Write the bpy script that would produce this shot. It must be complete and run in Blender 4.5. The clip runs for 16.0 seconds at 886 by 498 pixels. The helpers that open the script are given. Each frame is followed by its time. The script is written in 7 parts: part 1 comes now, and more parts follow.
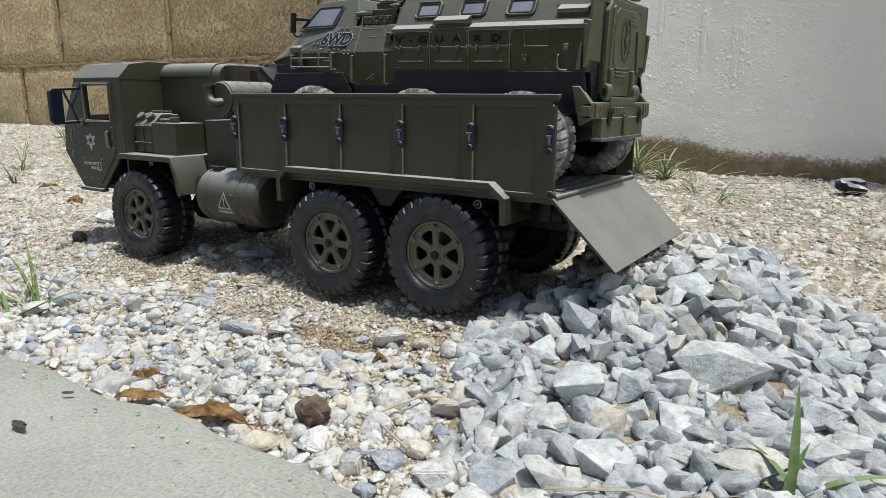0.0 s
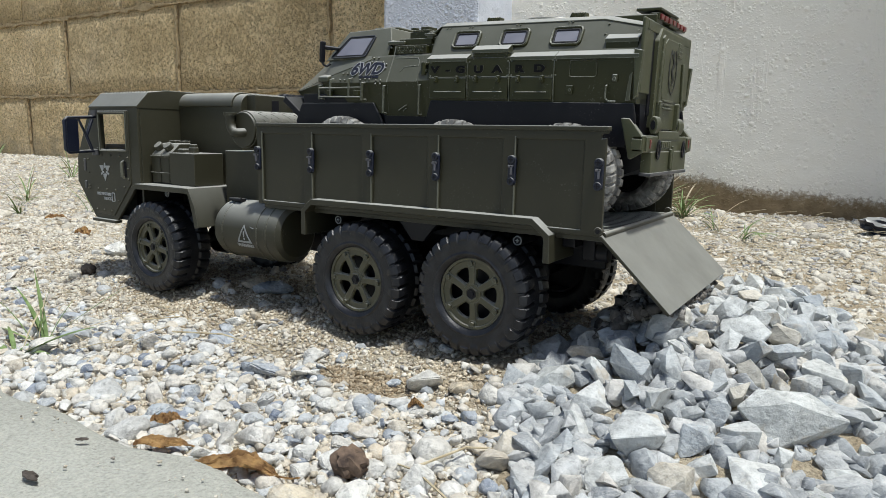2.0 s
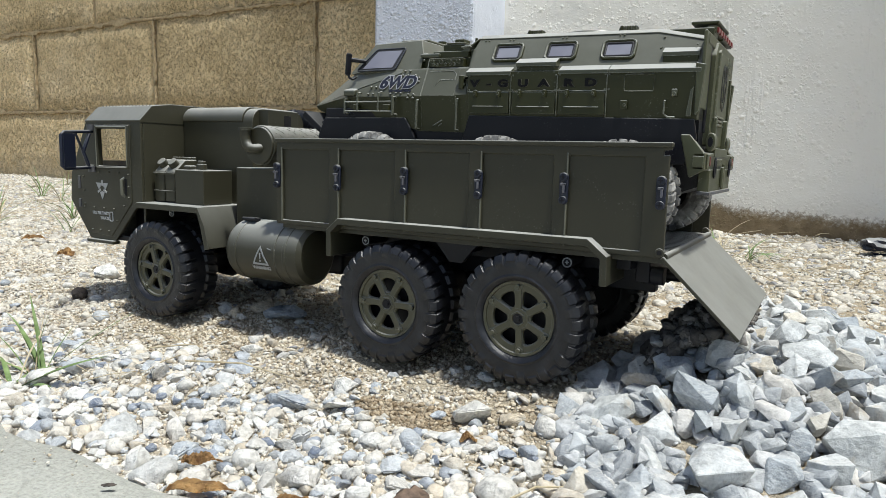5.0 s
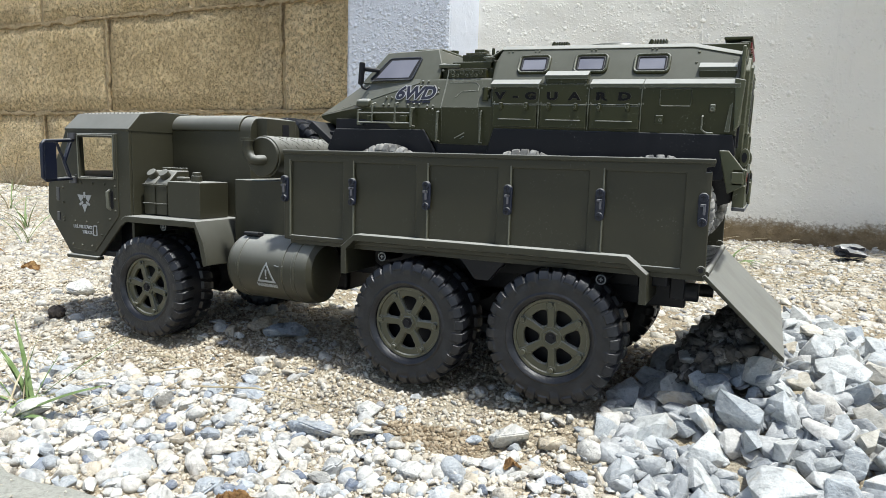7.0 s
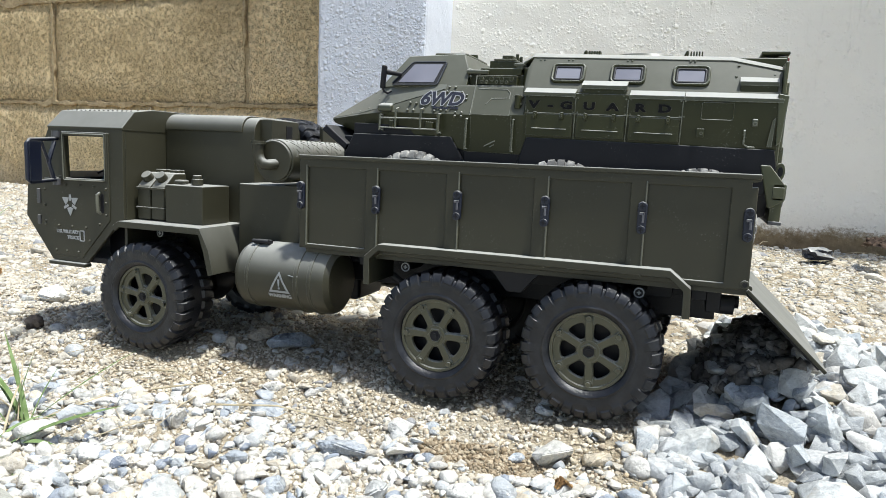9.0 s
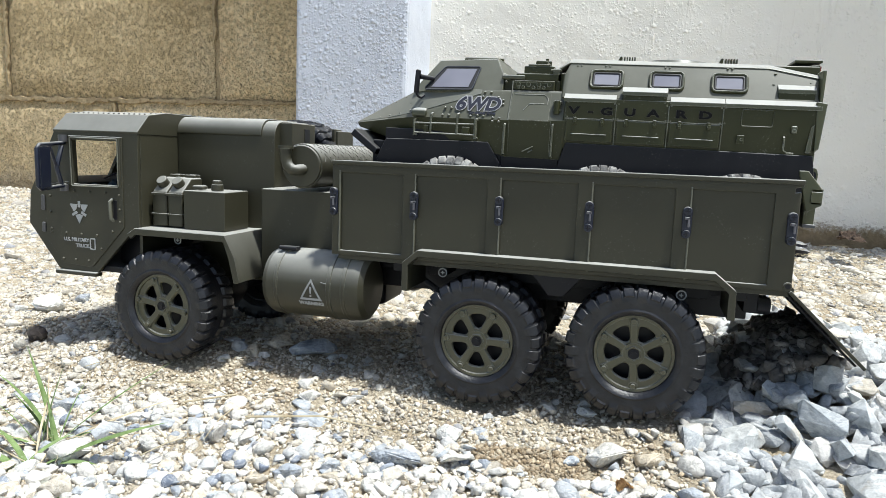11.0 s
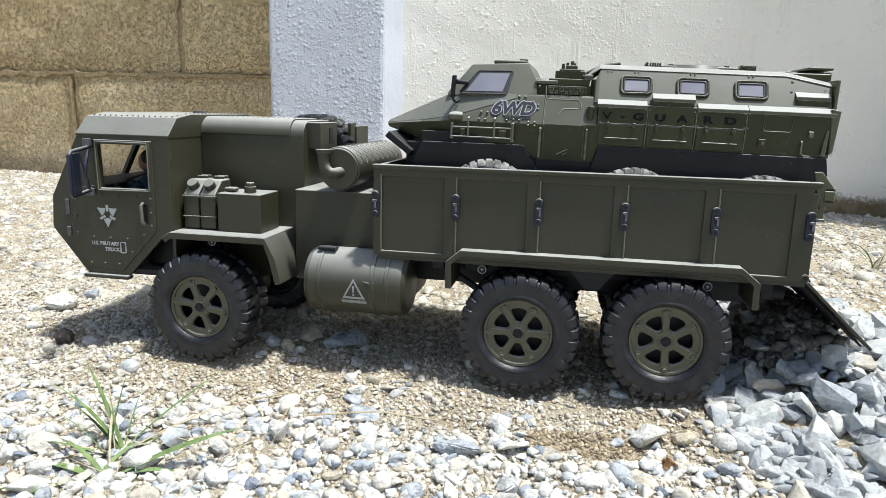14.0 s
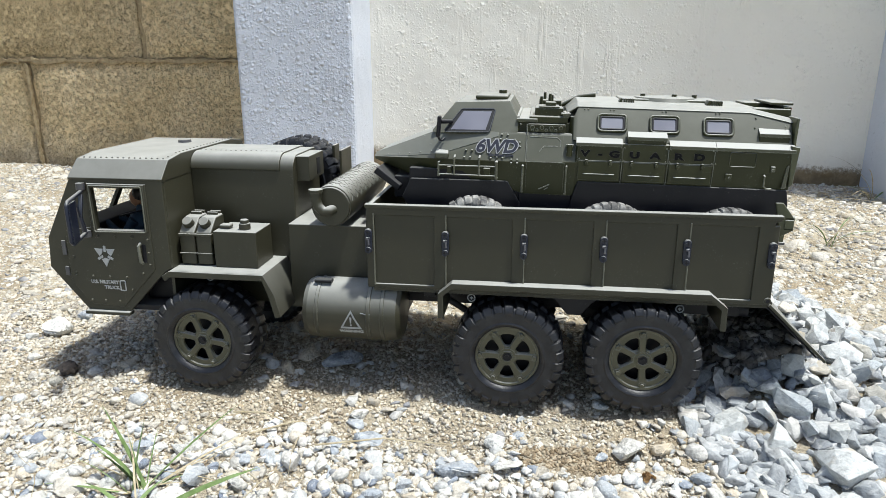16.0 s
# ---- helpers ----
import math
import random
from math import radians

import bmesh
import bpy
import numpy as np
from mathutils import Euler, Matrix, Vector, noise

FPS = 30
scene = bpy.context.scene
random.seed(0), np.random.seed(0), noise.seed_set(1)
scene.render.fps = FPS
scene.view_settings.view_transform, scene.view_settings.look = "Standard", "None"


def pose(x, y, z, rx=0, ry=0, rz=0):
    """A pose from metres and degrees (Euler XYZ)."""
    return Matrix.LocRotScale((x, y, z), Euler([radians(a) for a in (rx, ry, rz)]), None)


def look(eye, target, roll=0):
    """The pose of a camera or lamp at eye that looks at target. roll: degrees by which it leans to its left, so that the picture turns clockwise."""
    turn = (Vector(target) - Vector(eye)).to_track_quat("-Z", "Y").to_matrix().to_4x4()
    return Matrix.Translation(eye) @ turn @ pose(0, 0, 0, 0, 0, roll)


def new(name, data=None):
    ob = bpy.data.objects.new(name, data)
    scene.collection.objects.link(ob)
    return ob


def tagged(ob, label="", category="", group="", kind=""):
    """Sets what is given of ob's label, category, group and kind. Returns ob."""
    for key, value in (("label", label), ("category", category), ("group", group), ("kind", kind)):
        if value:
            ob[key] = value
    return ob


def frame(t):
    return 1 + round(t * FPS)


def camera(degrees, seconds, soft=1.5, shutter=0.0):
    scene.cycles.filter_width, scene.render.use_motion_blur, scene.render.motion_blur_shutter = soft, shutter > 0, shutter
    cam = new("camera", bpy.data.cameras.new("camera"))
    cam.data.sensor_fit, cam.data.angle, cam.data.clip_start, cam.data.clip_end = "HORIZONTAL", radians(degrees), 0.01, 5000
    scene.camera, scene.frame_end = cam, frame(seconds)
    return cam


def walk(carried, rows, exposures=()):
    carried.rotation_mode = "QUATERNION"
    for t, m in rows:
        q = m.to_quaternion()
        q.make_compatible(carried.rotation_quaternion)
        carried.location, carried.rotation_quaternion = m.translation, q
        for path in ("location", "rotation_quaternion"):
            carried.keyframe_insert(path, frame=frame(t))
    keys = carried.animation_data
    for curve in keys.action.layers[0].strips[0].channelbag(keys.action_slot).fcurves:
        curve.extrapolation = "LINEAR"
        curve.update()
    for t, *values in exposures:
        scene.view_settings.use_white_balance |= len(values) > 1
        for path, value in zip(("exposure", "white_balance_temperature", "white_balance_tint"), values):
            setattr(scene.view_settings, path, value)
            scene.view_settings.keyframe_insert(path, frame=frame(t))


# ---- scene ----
cam = camera(66.0, 16.0, soft=0.7)
METRES, EYE, TILT, LEAN, TURN = 0.39, 0.15, 0.0, 0.0, 32.8
ROWS = [
    (0.0, 0.0, 0.0, 0.0, 0.1, -12.39, -0.48),
    (0.5, -0.0136, 0.0178, -0.0029, -0.04, -11.92, -0.81),
    (1.0, -0.0288, 0.0333, -0.0034, -0.07, -11.24, -1.28),
    (1.5, -0.047, 0.0465, -0.0066, 0.02, -10.5, -1.32),
    (2.0, -0.0628, 0.0565, -0.0085, -0.03, -9.45, -1.12),
    (2.5, -0.0724, 0.0667, -0.011, -0.23, -9.14, -0.98),
    (3.0, -0.0832, 0.0784, -0.0137, -0.43, -9.2, -0.9),
    (3.5, -0.105, 0.0897, -0.0206, -1.24, -9.29, -0.48),
    (4.0, -0.1297, 0.1011, -0.0207, -1.47, -8.55, -1.04),
    (6.5, -0.2626, 0.1522, -0.0079, -6.14, -7.25, -1.36),
    (7.0, -0.2953, 0.1676, -0.0034, -7.27, -7.36, -1.56),
    (7.5, -0.3313, 0.1802, 0.0015, -8.46, -7.23, -1.77),
    (8.0, -0.3662, 0.1974, 0.0068, -9.91, -7.37, -1.9),
    (8.5, -0.3958, 0.2096, 0.0082, -10.81, -7.43, -2.42),
    (9.0, -0.4257, 0.2221, 0.0138, -12.16, -7.68, -2.37),
    (11.5, -0.5958, 0.2685, 0.0391, -17.93, -8.24, -1.9),
    (12.0, -0.6296, 0.2754, 0.0611, -19.26, -8.76, -1.62),
    (12.5, -0.6606, 0.272, 0.0745, -19.39, -9.6, -1.61),
    (13.0, -0.6828, 0.2738, 0.0737, -21.34, -9.74, -1.74),
    (13.5, -0.7097, 0.2711, 0.0805, -21.2, -10.44, -1.52),
    (14.0, -0.7287, 0.271, 0.1012, -21.47, -11.61, -1.44),
    (14.5, -0.739, 0.2781, 0.1406, -22.65, -12.67, -1.44),
    (15.0, -0.7487, 0.2724, 0.1849, -23.43, -13.34, -0.63),
    (15.5, -0.7751, 0.2598, 0.2277, -24.38, -14.35, -0.27),
    (16.0, -0.782, 0.2602, 0.2634, -24.8, -16.14, 0.05),
]
walk(cam, [(t, pose(0, 0, EYE, TILT, LEAN, TURN) @ pose(METRES * x, METRES * y, METRES * z, 90 + pitch, roll, yaw)) for t, x, y, z, yaw, pitch, roll in ROWS],
     exposures=[(0.0, -0.08, 6250, 7), (4.0, 0.1, 6250, 7), (9.0, 0.5, 6200, 7), (12.5, 0.57, 6200, 7), (16.0, 0.4, 6200, 7)])

# ---- world and sun ----
SUN_UP, SUN_ROUND = 71.5, 107.0
world = bpy.data.worlds.new("sky")
scene.world = world
world.use_nodes = True
sky = world.node_tree.nodes.new("ShaderNodeTexSky")
sky.sky_type, sky.sun_disc = "NISHITA", False
sky.sun_elevation, sky.sun_rotation = radians(SUN_UP), radians(SUN_ROUND)
sky.dust_density, sky.air_density = 2.5, 1.0
world.node_tree.links.new(sky.outputs[0], world.node_tree.nodes["Background"].inputs[0])
world.node_tree.nodes["Background"].inputs[1].default_value = 0.102
sun = new("sun", bpy.data.lights.new("sun", "SUN"))
sun.data.energy, sun.data.angle, sun.data.color = 4.05, radians(4.0), (0.982, 0.965, 0.915)
sun_to = Vector((math.sin(radians(SUN_ROUND)) * math.cos(radians(SUN_UP)), math.cos(radians(SUN_ROUND)) * math.cos(radians(SUN_UP)), math.sin(radians(SUN_UP))))
sun.matrix_world = look(sun_to * 20, (0, 0, 0))


# ---- materials ----
class Mat:
    """A node material with a Principled shader; small helpers to wire textures."""

    def __init__(self, name, color=(0.5, 0.5, 0.5), rough=0.6, metal=0.0, spec=0.5):
        self.m = bpy.data.materials.new(name)
        self.m.use_nodes = True
        self.t = self.m.node_tree
        self.p = self.t.nodes["Principled BSDF"]
        self.p.inputs["Base Color"].default_value = (*color, 1)
        self.p.inputs["Roughness"].default_value = rough
        self.p.inputs["Metallic"].default_value = metal
        self.p.inputs["Specular IOR Level"].default_value = spec
        self.color = (*color, 1)
        self.height = None

    def node(self, kind, **sockets):
        n = self.t.nodes.new("ShaderNode" + kind)
        for k, v in sockets.items():
            n.inputs[k.replace("_", " ")].default_value = v
        return n

    def link(self, a, b):
        self.t.links.new(a, b)

    def coords(self, world_space=False):
        if world_space:
            return self.node("NewGeometry").outputs["Position"]
        return self.node("TexCoord").outputs["Object"]

    def noise(self, scale, detail=4.0, rough=0.55, space=False, stretch=None, distort=0.0):
        n = self.node("TexNoise", Scale=scale, Detail=detail, Roughness=rough, Distortion=distort)
        c = self.coords(space)
        if stretch:
            mp = self.node("Mapping")
            mp.inputs["Scale"].default_value = stretch
            self.link(c, mp.inputs["Vector"])
            c = mp.outputs[0]
        self.link(c, n.inputs["Vector"])
        return n.outputs["Fac"]

    def cells(self, scale, space=False, feature="F1"):
        n = self.node("TexVoronoi", Scale=scale)
        n.feature = feature
        self.link(self.coords(space), n.inputs["Vector"])
        return n.outputs["Distance"]

    def ramp(self, fac, *stops):
        n = self.node("ValToRGB")
        e = n.color_ramp.elements
        while len(e) < len(stops):
            e.new(0.5)
        for el, (pos, col) in zip(e, stops):
            el.position = pos
            el.color = (*col, 1) if not isinstance(col, float) else (col, col, col, 1)
        self.link(fac, n.inputs[0])
        return n.outputs[0]

    def mix(self, fac, a, b, how="MIX"):
        n = self.t.nodes.new("ShaderNodeMix")
        n.data_type, n.blend_type = "RGBA", how
        for sock, v in ((n.inputs[0], fac), (n.inputs[6], a), (n.inputs[7], b)):
            if isinstance(v, bpy.types.NodeSocket):
                self.link(v, sock)
            elif isinstance(v, tuple):
                sock.default_value = (*v[:3], 1)
            else:
                sock.default_value = v
        return n.outputs[2]

    def math(self, op, a, b):
        n = self.t.nodes.new("ShaderNodeMath")
        n.operation = op
        for sock, v in ((n.inputs[0], a), (n.inputs[1], b)):
            if isinstance(v, bpy.types.NodeSocket):
                self.link(v, sock)
            else:
                sock.default_value = v
        return n.outputs[0]

    def base(self, out):
        self.link(out, self.p.inputs["Base Color"])
        return self

    def gloss(self, out):
        self.link(out, self.p.inputs["Roughness"])
        return self

    def bump(self, height, dist=0.001, strength=1.0):
        n = self.node("Bump", Strength=strength, Distance=dist)
        self.link(height, n.inputs["Height"])
        if self.height is not None:
            self.link(self.height, n.inputs["Normal"])
        self.height = n.outputs[0]
        self.link(self.height, self.p.inputs["Normal"])
        return self


def plastic(name, color, rough=0.5, vary=0.07, grain=0.00005, dust=0.25, spec=0.6, sky_tint=1.0, edge=0.0):
    m = Mat(name, color, rough, spec=spec)
    dark = tuple(c * (1 - vary) for c in color)
    light = tuple(min(1, c * (1 + vary)) for c in color)
    broad = m.ramp(m.noise(28, 5), (0.3, dark), (0.7, light))
    speck = m.ramp(m.noise(900, 3), (0.62, 0.0), (0.72, 1.0))
    worn = m.ramp(m.noise(60, 6), (0.5, 0.0), (0.75, 1.0))
    dusty = m.math("MULTIPLY", m.math("MULTIPLY", speck, worn), dust)
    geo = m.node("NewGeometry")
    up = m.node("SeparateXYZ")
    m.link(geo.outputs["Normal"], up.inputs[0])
    # upward faces paler: sky light put into the colour, mixed with some dust
    sky_mask = m.math("MULTIPLY", m.ramp(up.outputs[2], (0.12, 0.0), (0.35, 0.12), (0.75, 0.5), (0.97, 0.95)), m.ramp(m.noise(45, 6, 0.65), (0.3, 0.58), (0.7, 0.8)))
    coat = m.mix(m.math("MINIMUM", m.math("MAXIMUM", dusty, m.math("MULTIPLY", sky_mask, sky_tint)), 0.95), broad, (0.43, 0.43, 0.4))
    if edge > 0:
        # sharp edges paler: wear, with edge highlights put into the colour
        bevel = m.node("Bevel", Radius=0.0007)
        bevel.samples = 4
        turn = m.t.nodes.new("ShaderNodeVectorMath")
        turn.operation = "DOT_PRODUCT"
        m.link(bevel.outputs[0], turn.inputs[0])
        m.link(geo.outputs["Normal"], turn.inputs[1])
        edge_pale = m.math("MULTIPLY", m.ramp(turn.outputs["Value"], (0.78, 1.0), (0.97, 0.0)), m.ramp(m.noise(150, 5, 0.6), (0.36, 0.15), (0.62, 1.0)))
        coat = m.mix(m.math("MULTIPLY", edge_pale, edge), coat, (0.36, 0.37, 0.31))
    m.base(coat)
    m.gloss(m.ramp(m.noise(40, 5), (0.3, rough - 0.04), (0.7, rough + 0.05)))
    m.bump(m.noise(1600, 2), grain * 0.3)
    return m.m


OLIVE = plastic("olive_drab_plastic", (0.0375, 0.0354, 0.0218), 0.42, spec=0.36, sky_tint=1.3, edge=0.5)
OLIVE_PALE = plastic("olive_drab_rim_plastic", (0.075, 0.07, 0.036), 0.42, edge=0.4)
GREEN = plastic("army_green_plastic", (0.0305, 0.032, 0.011), 0.4, dust=0.6, spec=0.3, sky_tint=1.15, edge=0.75)
BLACK = plastic("black_plastic", (0.006, 0.006, 0.009), 0.45, dust=0.25, spec=0.3, sky_tint=0.3)
BLUEBLACK = plastic("blue_black_plastic", (0.009, 0.012, 0.026), 0.38, spec=0.45, edge=0.2)
OLIVE_PLAIN = plastic("olive_rivet_plastic", (0.06, 0.057, 0.038), 0.45, spec=0.35, sky_tint=0.15, dust=0.05)
# paler olive for edges and beads; the ribs' highlights are in its colour
OLIVE_EDGE = plastic("pale_olive_edge", (0.11, 0.11, 0.08), 0.42, spec=0.6, sky_tint=1.6, edge=0.5)
STEEL = plastic("dark_steel", (0.06, 0.06, 0.065), 0.35)
HOOK = plastic("grey_steel", (0.1, 0.1, 0.115), 0.35)
DECAL_GREY = Mat("grey_decal", (0.33, 0.34, 0.34), 0.6).m
DECAL_BLACK = Mat("black_decal", (0.006, 0.006, 0.007), 0.75, spec=0.15).m
DECAL_NAVY = Mat("navy_decal", (0.012, 0.014, 0.026), 0.5).m
DECAL_PALE = Mat("pale_decal_outline", (0.36, 0.36, 0.37), 0.6).m
LAMP_RED = Mat("red_lamp_lens", (0.15, 0.014, 0.01), 0.3).m
CREST = Mat("dark_crest_print", (0.03, 0.031, 0.026), 0.6).m
# worn edges and ledges, the sky's reflection on them put into the colour
GREEN_WORN_LIT = plastic("worn_skylit_green_plastic", (0.045, 0.047, 0.023), 0.34, dust=0.6, spec=0.7, sky_tint=2.2, edge=0.8)
# lighter green for faces turned skyward: light painted in besides dust
GREEN_DUSTY_LIT = plastic("dusty_skylit_green_plastic", (0.041, 0.044, 0.021), 0.38, dust=0.6, spec=0.55, sky_tint=1.35, edge=0.6)
# rear-end green: sunlight on that side put into the colour, along with dust
GREEN_REAR_LIT = plastic("dusty_sunlit_green_plastic", (0.064, 0.067, 0.032), 0.45, dust=1.0, spec=0.45, sky_tint=1.2, edge=0.7)
SKIRT_BLACK = plastic("skirt_black_plastic", (0.005, 0.005, 0.008), 0.4, dust=0.5, spec=0.3, sky_tint=0.4, edge=0.25)
LETTER_EDGE = Mat("pale_letter_edge", (0.12, 0.12, 0.09), 0.6).m


def rubber(name, color, dust_color, amount, rough=0.75):
    m = Mat(name, color, rough)
    fac = m.math("MULTIPLY", m.ramp(m.noise(120, 6), (0.42, 0.0), (0.66, 1.0)), amount)
    m.base(m.mix(fac, color, dust_color))
    m.bump(m.noise(700, 4), 0.0003)
    return m.m


RUBBER = rubber("black_rubber", (0.0055, 0.006, 0.0085), (0.075, 0.077, 0.085), 0.18, 0.4)
RUBBER_DUSTY = rubber("chalk_dusted_rubber", (0.1, 0.097, 0.092), (0.42, 0.41, 0.38), 0.95)


def pane():
    m = Mat("grey_lilac_window", (0.2, 0.2, 0.235), 0.12)
    m.base(m.ramp(m.noise(30, 2), (0.3, (0.17, 0.17, 0.205)), (0.7, (0.25, 0.25, 0.285))))
    return m.m


PANE = pane()


def clear():
    m = Mat("clear_window", (0.95, 0.97, 0.97), 0.03)
    m.p.inputs["Transmission Weight"].default_value = 1.0
    m.p.inputs["IOR"].default_value = 1.05
    return m.m


CLEAR = clear()


def stone(name, island, stops, bump, grain=1.0, veins=0.25, rough=0.8, stain=0.0):
    """Stone whose colour differs from piece to piece."""
    m = Mat(name, (0.5, 0.5, 0.5), rough, spec=0.3)
    if island:
        pick = m.node("NewGeometry").outputs["Random Per Island"]
    else:
        pick = m.node("ObjectInfo").outputs["Random"]
    col = m.ramp(pick, *stops)
    spot = m.ramp(m.noise(260 * grain, 6, 0.7, True), (0.3, 0.6), (0.48, 0.96), (0.7, 1.14))
    col = m.mix(1.0, col, spot, "MULTIPLY")
    blotch = m.ramp(m.noise(75 * grain, 4, 0.6, True), (0.35, 0.74), (0.58, 1.05))
    col = m.mix(0.8, col, blotch, "MULTIPLY")
    vein = m.ramp(m.noise(60 * grain, 5, 0.7, True, (1, 1, 2.5), 1.2), (0.47, 0.0), (0.5, veins), (0.53, 0.0))
    col = m.mix(vein, col, (0.75, 0.74, 0.7))
    if stain:
        col = m.mix(m.ramp(m.noise(38, 5, 0.65, True), (0.58, 0.0), (0.7, stain)), col, (0.46, 0.36, 0.23))
    m.base(col)
    m.bump(m.noise(70 * grain, 4, 0.6, True), bump * 2.5)
    m.bump(m.noise(260 * grain, 6, 0.7, True), bump)
    return m.m


CRUSHED = stone("crushed_grey_limestone", False, [(0.0, (0.34, 0.37, 0.395)), (0.3, (0.49, 0.51, 0.515)), (0.6, (0.605, 0.612, 0.592)), (0.86, (0.54, 0.55, 0.53)), (0.94, (0.54, 0.48, 0.38)), (1.0, (0.62, 0.62, 0.59))], 0.0009, 1.0, 0.3, 0.8, 0.6)
CRUSHED_STUFF = stone("crushed_grey_chips", True, [(0.0, (0.28, 0.295, 0.31)), (0.4, (0.42, 0.435, 0.44)), (0.8, (0.53, 0.53, 0.52)), (1.0, (0.56, 0.53, 0.48))], 0.0008, 1.0, 0.3)
PEBBLE_STOPS = [(0.0, (0.18, 0.21, 0.27)), (0.07, (0.36, 0.39, 0.43)), (0.2, (0.54, 0.56, 0.57)), (0.38, (0.63, 0.6, 0.54)), (0.7, (0.71, 0.7, 0.66)), (0.86, (0.6, 0.52, 0.4)), (1.0, (0.75, 0.73, 0.69))]
PEBBLE = stone("river_pebble", False, PEBBLE_STOPS, 0.0016, 1.0, 0.35, 0.7)
PEBBLE_STUFF = stone("small_river_pebbles", True, PEBBLE_STOPS, 0.0012, 1.0, 0.3, 0.75)
GRAVEL_STUFF = stone("pale_flat_gravel", True, [(0.0, (0.3, 0.31, 0.33)), (0.1, (0.47, 0.43, 0.37)), (0.45, (0.62, 0.575, 0.48)), (0.75, (0.7, 0.665, 0.59)), (1.0, (0.55, 0.465, 0.34))], 0.0012, 1.0, 0.2, 0.85)
PALE_STONE = stone("white_marble_stone", False, [(0.0, (0.84, 0.83, 0.79)), (1.0, (0.78, 0.75, 0.68))], 0.0022, 1.0, 0.2, 0.7)
BLUE_STONE = stone("blue_grey_stone", False, [(0.0, (0.38, 0.41, 0.455)), (1.0, (0.52, 0.555, 0.58))], 0.002, 1.0, 0.6, 0.7)
TAN_STONE = stone("tan_stone", False, [(0.0, (0.62, 0.53, 0.4)), (1.0, (0.72, 0.64, 0.5))], 0.002, 1.0, 0.3, 0.8)
GRIT_STOPS = [(0.0, (0.32, 0.29, 0.25)), (0.25, (0.54, 0.48, 0.38)), (0.5, (0.66, 0.6, 0.49)), (0.8, (0.75, 0.71, 0.62)), (1.0, (0.6, 0.49, 0.35))]
EARTH = stone("dark_brown_earth", True, [(0.0, (0.24, 0.18, 0.11)), (0.5, (0.38, 0.3, 0.2)), (1.0, (0.55, 0.46, 0.33))], 0.0008, 1.6, 0.0, 0.95)
# earth under the ramp, darkened in colour to carry the shade there
SHADED_EARTH = stone("shade_darkened_earth", True, [(0.0, (0.11, 0.1, 0.09)), (0.6, (0.2, 0.185, 0.165)), (1.0, (0.34, 0.32, 0.295))], 0.0008, 1.6, 0.0, 0.95)
GRIT_TAN = stone("tan_sand_crumbs", True, [(0.0, (0.3, 0.24, 0.17)), (0.25, (0.5, 0.42, 0.3)), (0.6, (0.64, 0.56, 0.43)), (0.9, (0.74, 0.68, 0.56)), (1.0, (0.54, 0.42, 0.27))], 0.0006, 1.6, 0.1, 0.9)
GRIT = stone("sandy_gravel", True, GRIT_STOPS, 0.0006, 1.6, 0.1, 0.85)


def soil():
    m = Mat("sandy_soil", (0.42, 0.36, 0.27), 0.95, spec=0.1)
    a = m.ramp(m.noise(22, 6, 0.6, True), (0.3, (0.36, 0.29, 0.195)), (0.5, (0.48, 0.41, 0.3)), (0.7, (0.57, 0.51, 0.4)))
    b = m.ramp(m.noise(520, 5, 0.7, True), (0.32, 0.45), (0.5, 0.95), (0.68, 1.25))
    m.base(m.mix(0.9, a, b, "MULTIPLY"))
    m.bump(m.noise(330, 5, 0.7, True), 0.003, 0.9)
    m.bump(m.noise(1100, 4, 0.6, True), 0.001)
    return m.m


SOIL = soil()


def concrete():
    m = Mat("trowelled_concrete", (0.42, 0.42, 0.38), 0.85, spec=0.3)
    a = m.ramp(m.noise(9, 6, 0.6, True), (0.3, (0.37, 0.37, 0.33)), (0.7, (0.46, 0.46, 0.41)))
    b = m.ramp(m.noise(520, 5, 0.7, True), (0.32, 0.72), (0.5, 0.98), (0.68, 1.16))
    spot = m.ramp(m.noise(95, 3, 0.5, True), (0.7, 0.0), (0.76, 0.5))
    m.base(m.mix(spot, m.mix(1.0, a, b, "MULTIPLY"), (0.2, 0.19, 0.17)))
    m.bump(m.noise(60, 6, 0.6, True), 0.003)
    m.bump(m.noise(700, 4, 0.6, True), 0.0012)
    return m.m


CONCRETE = concrete()


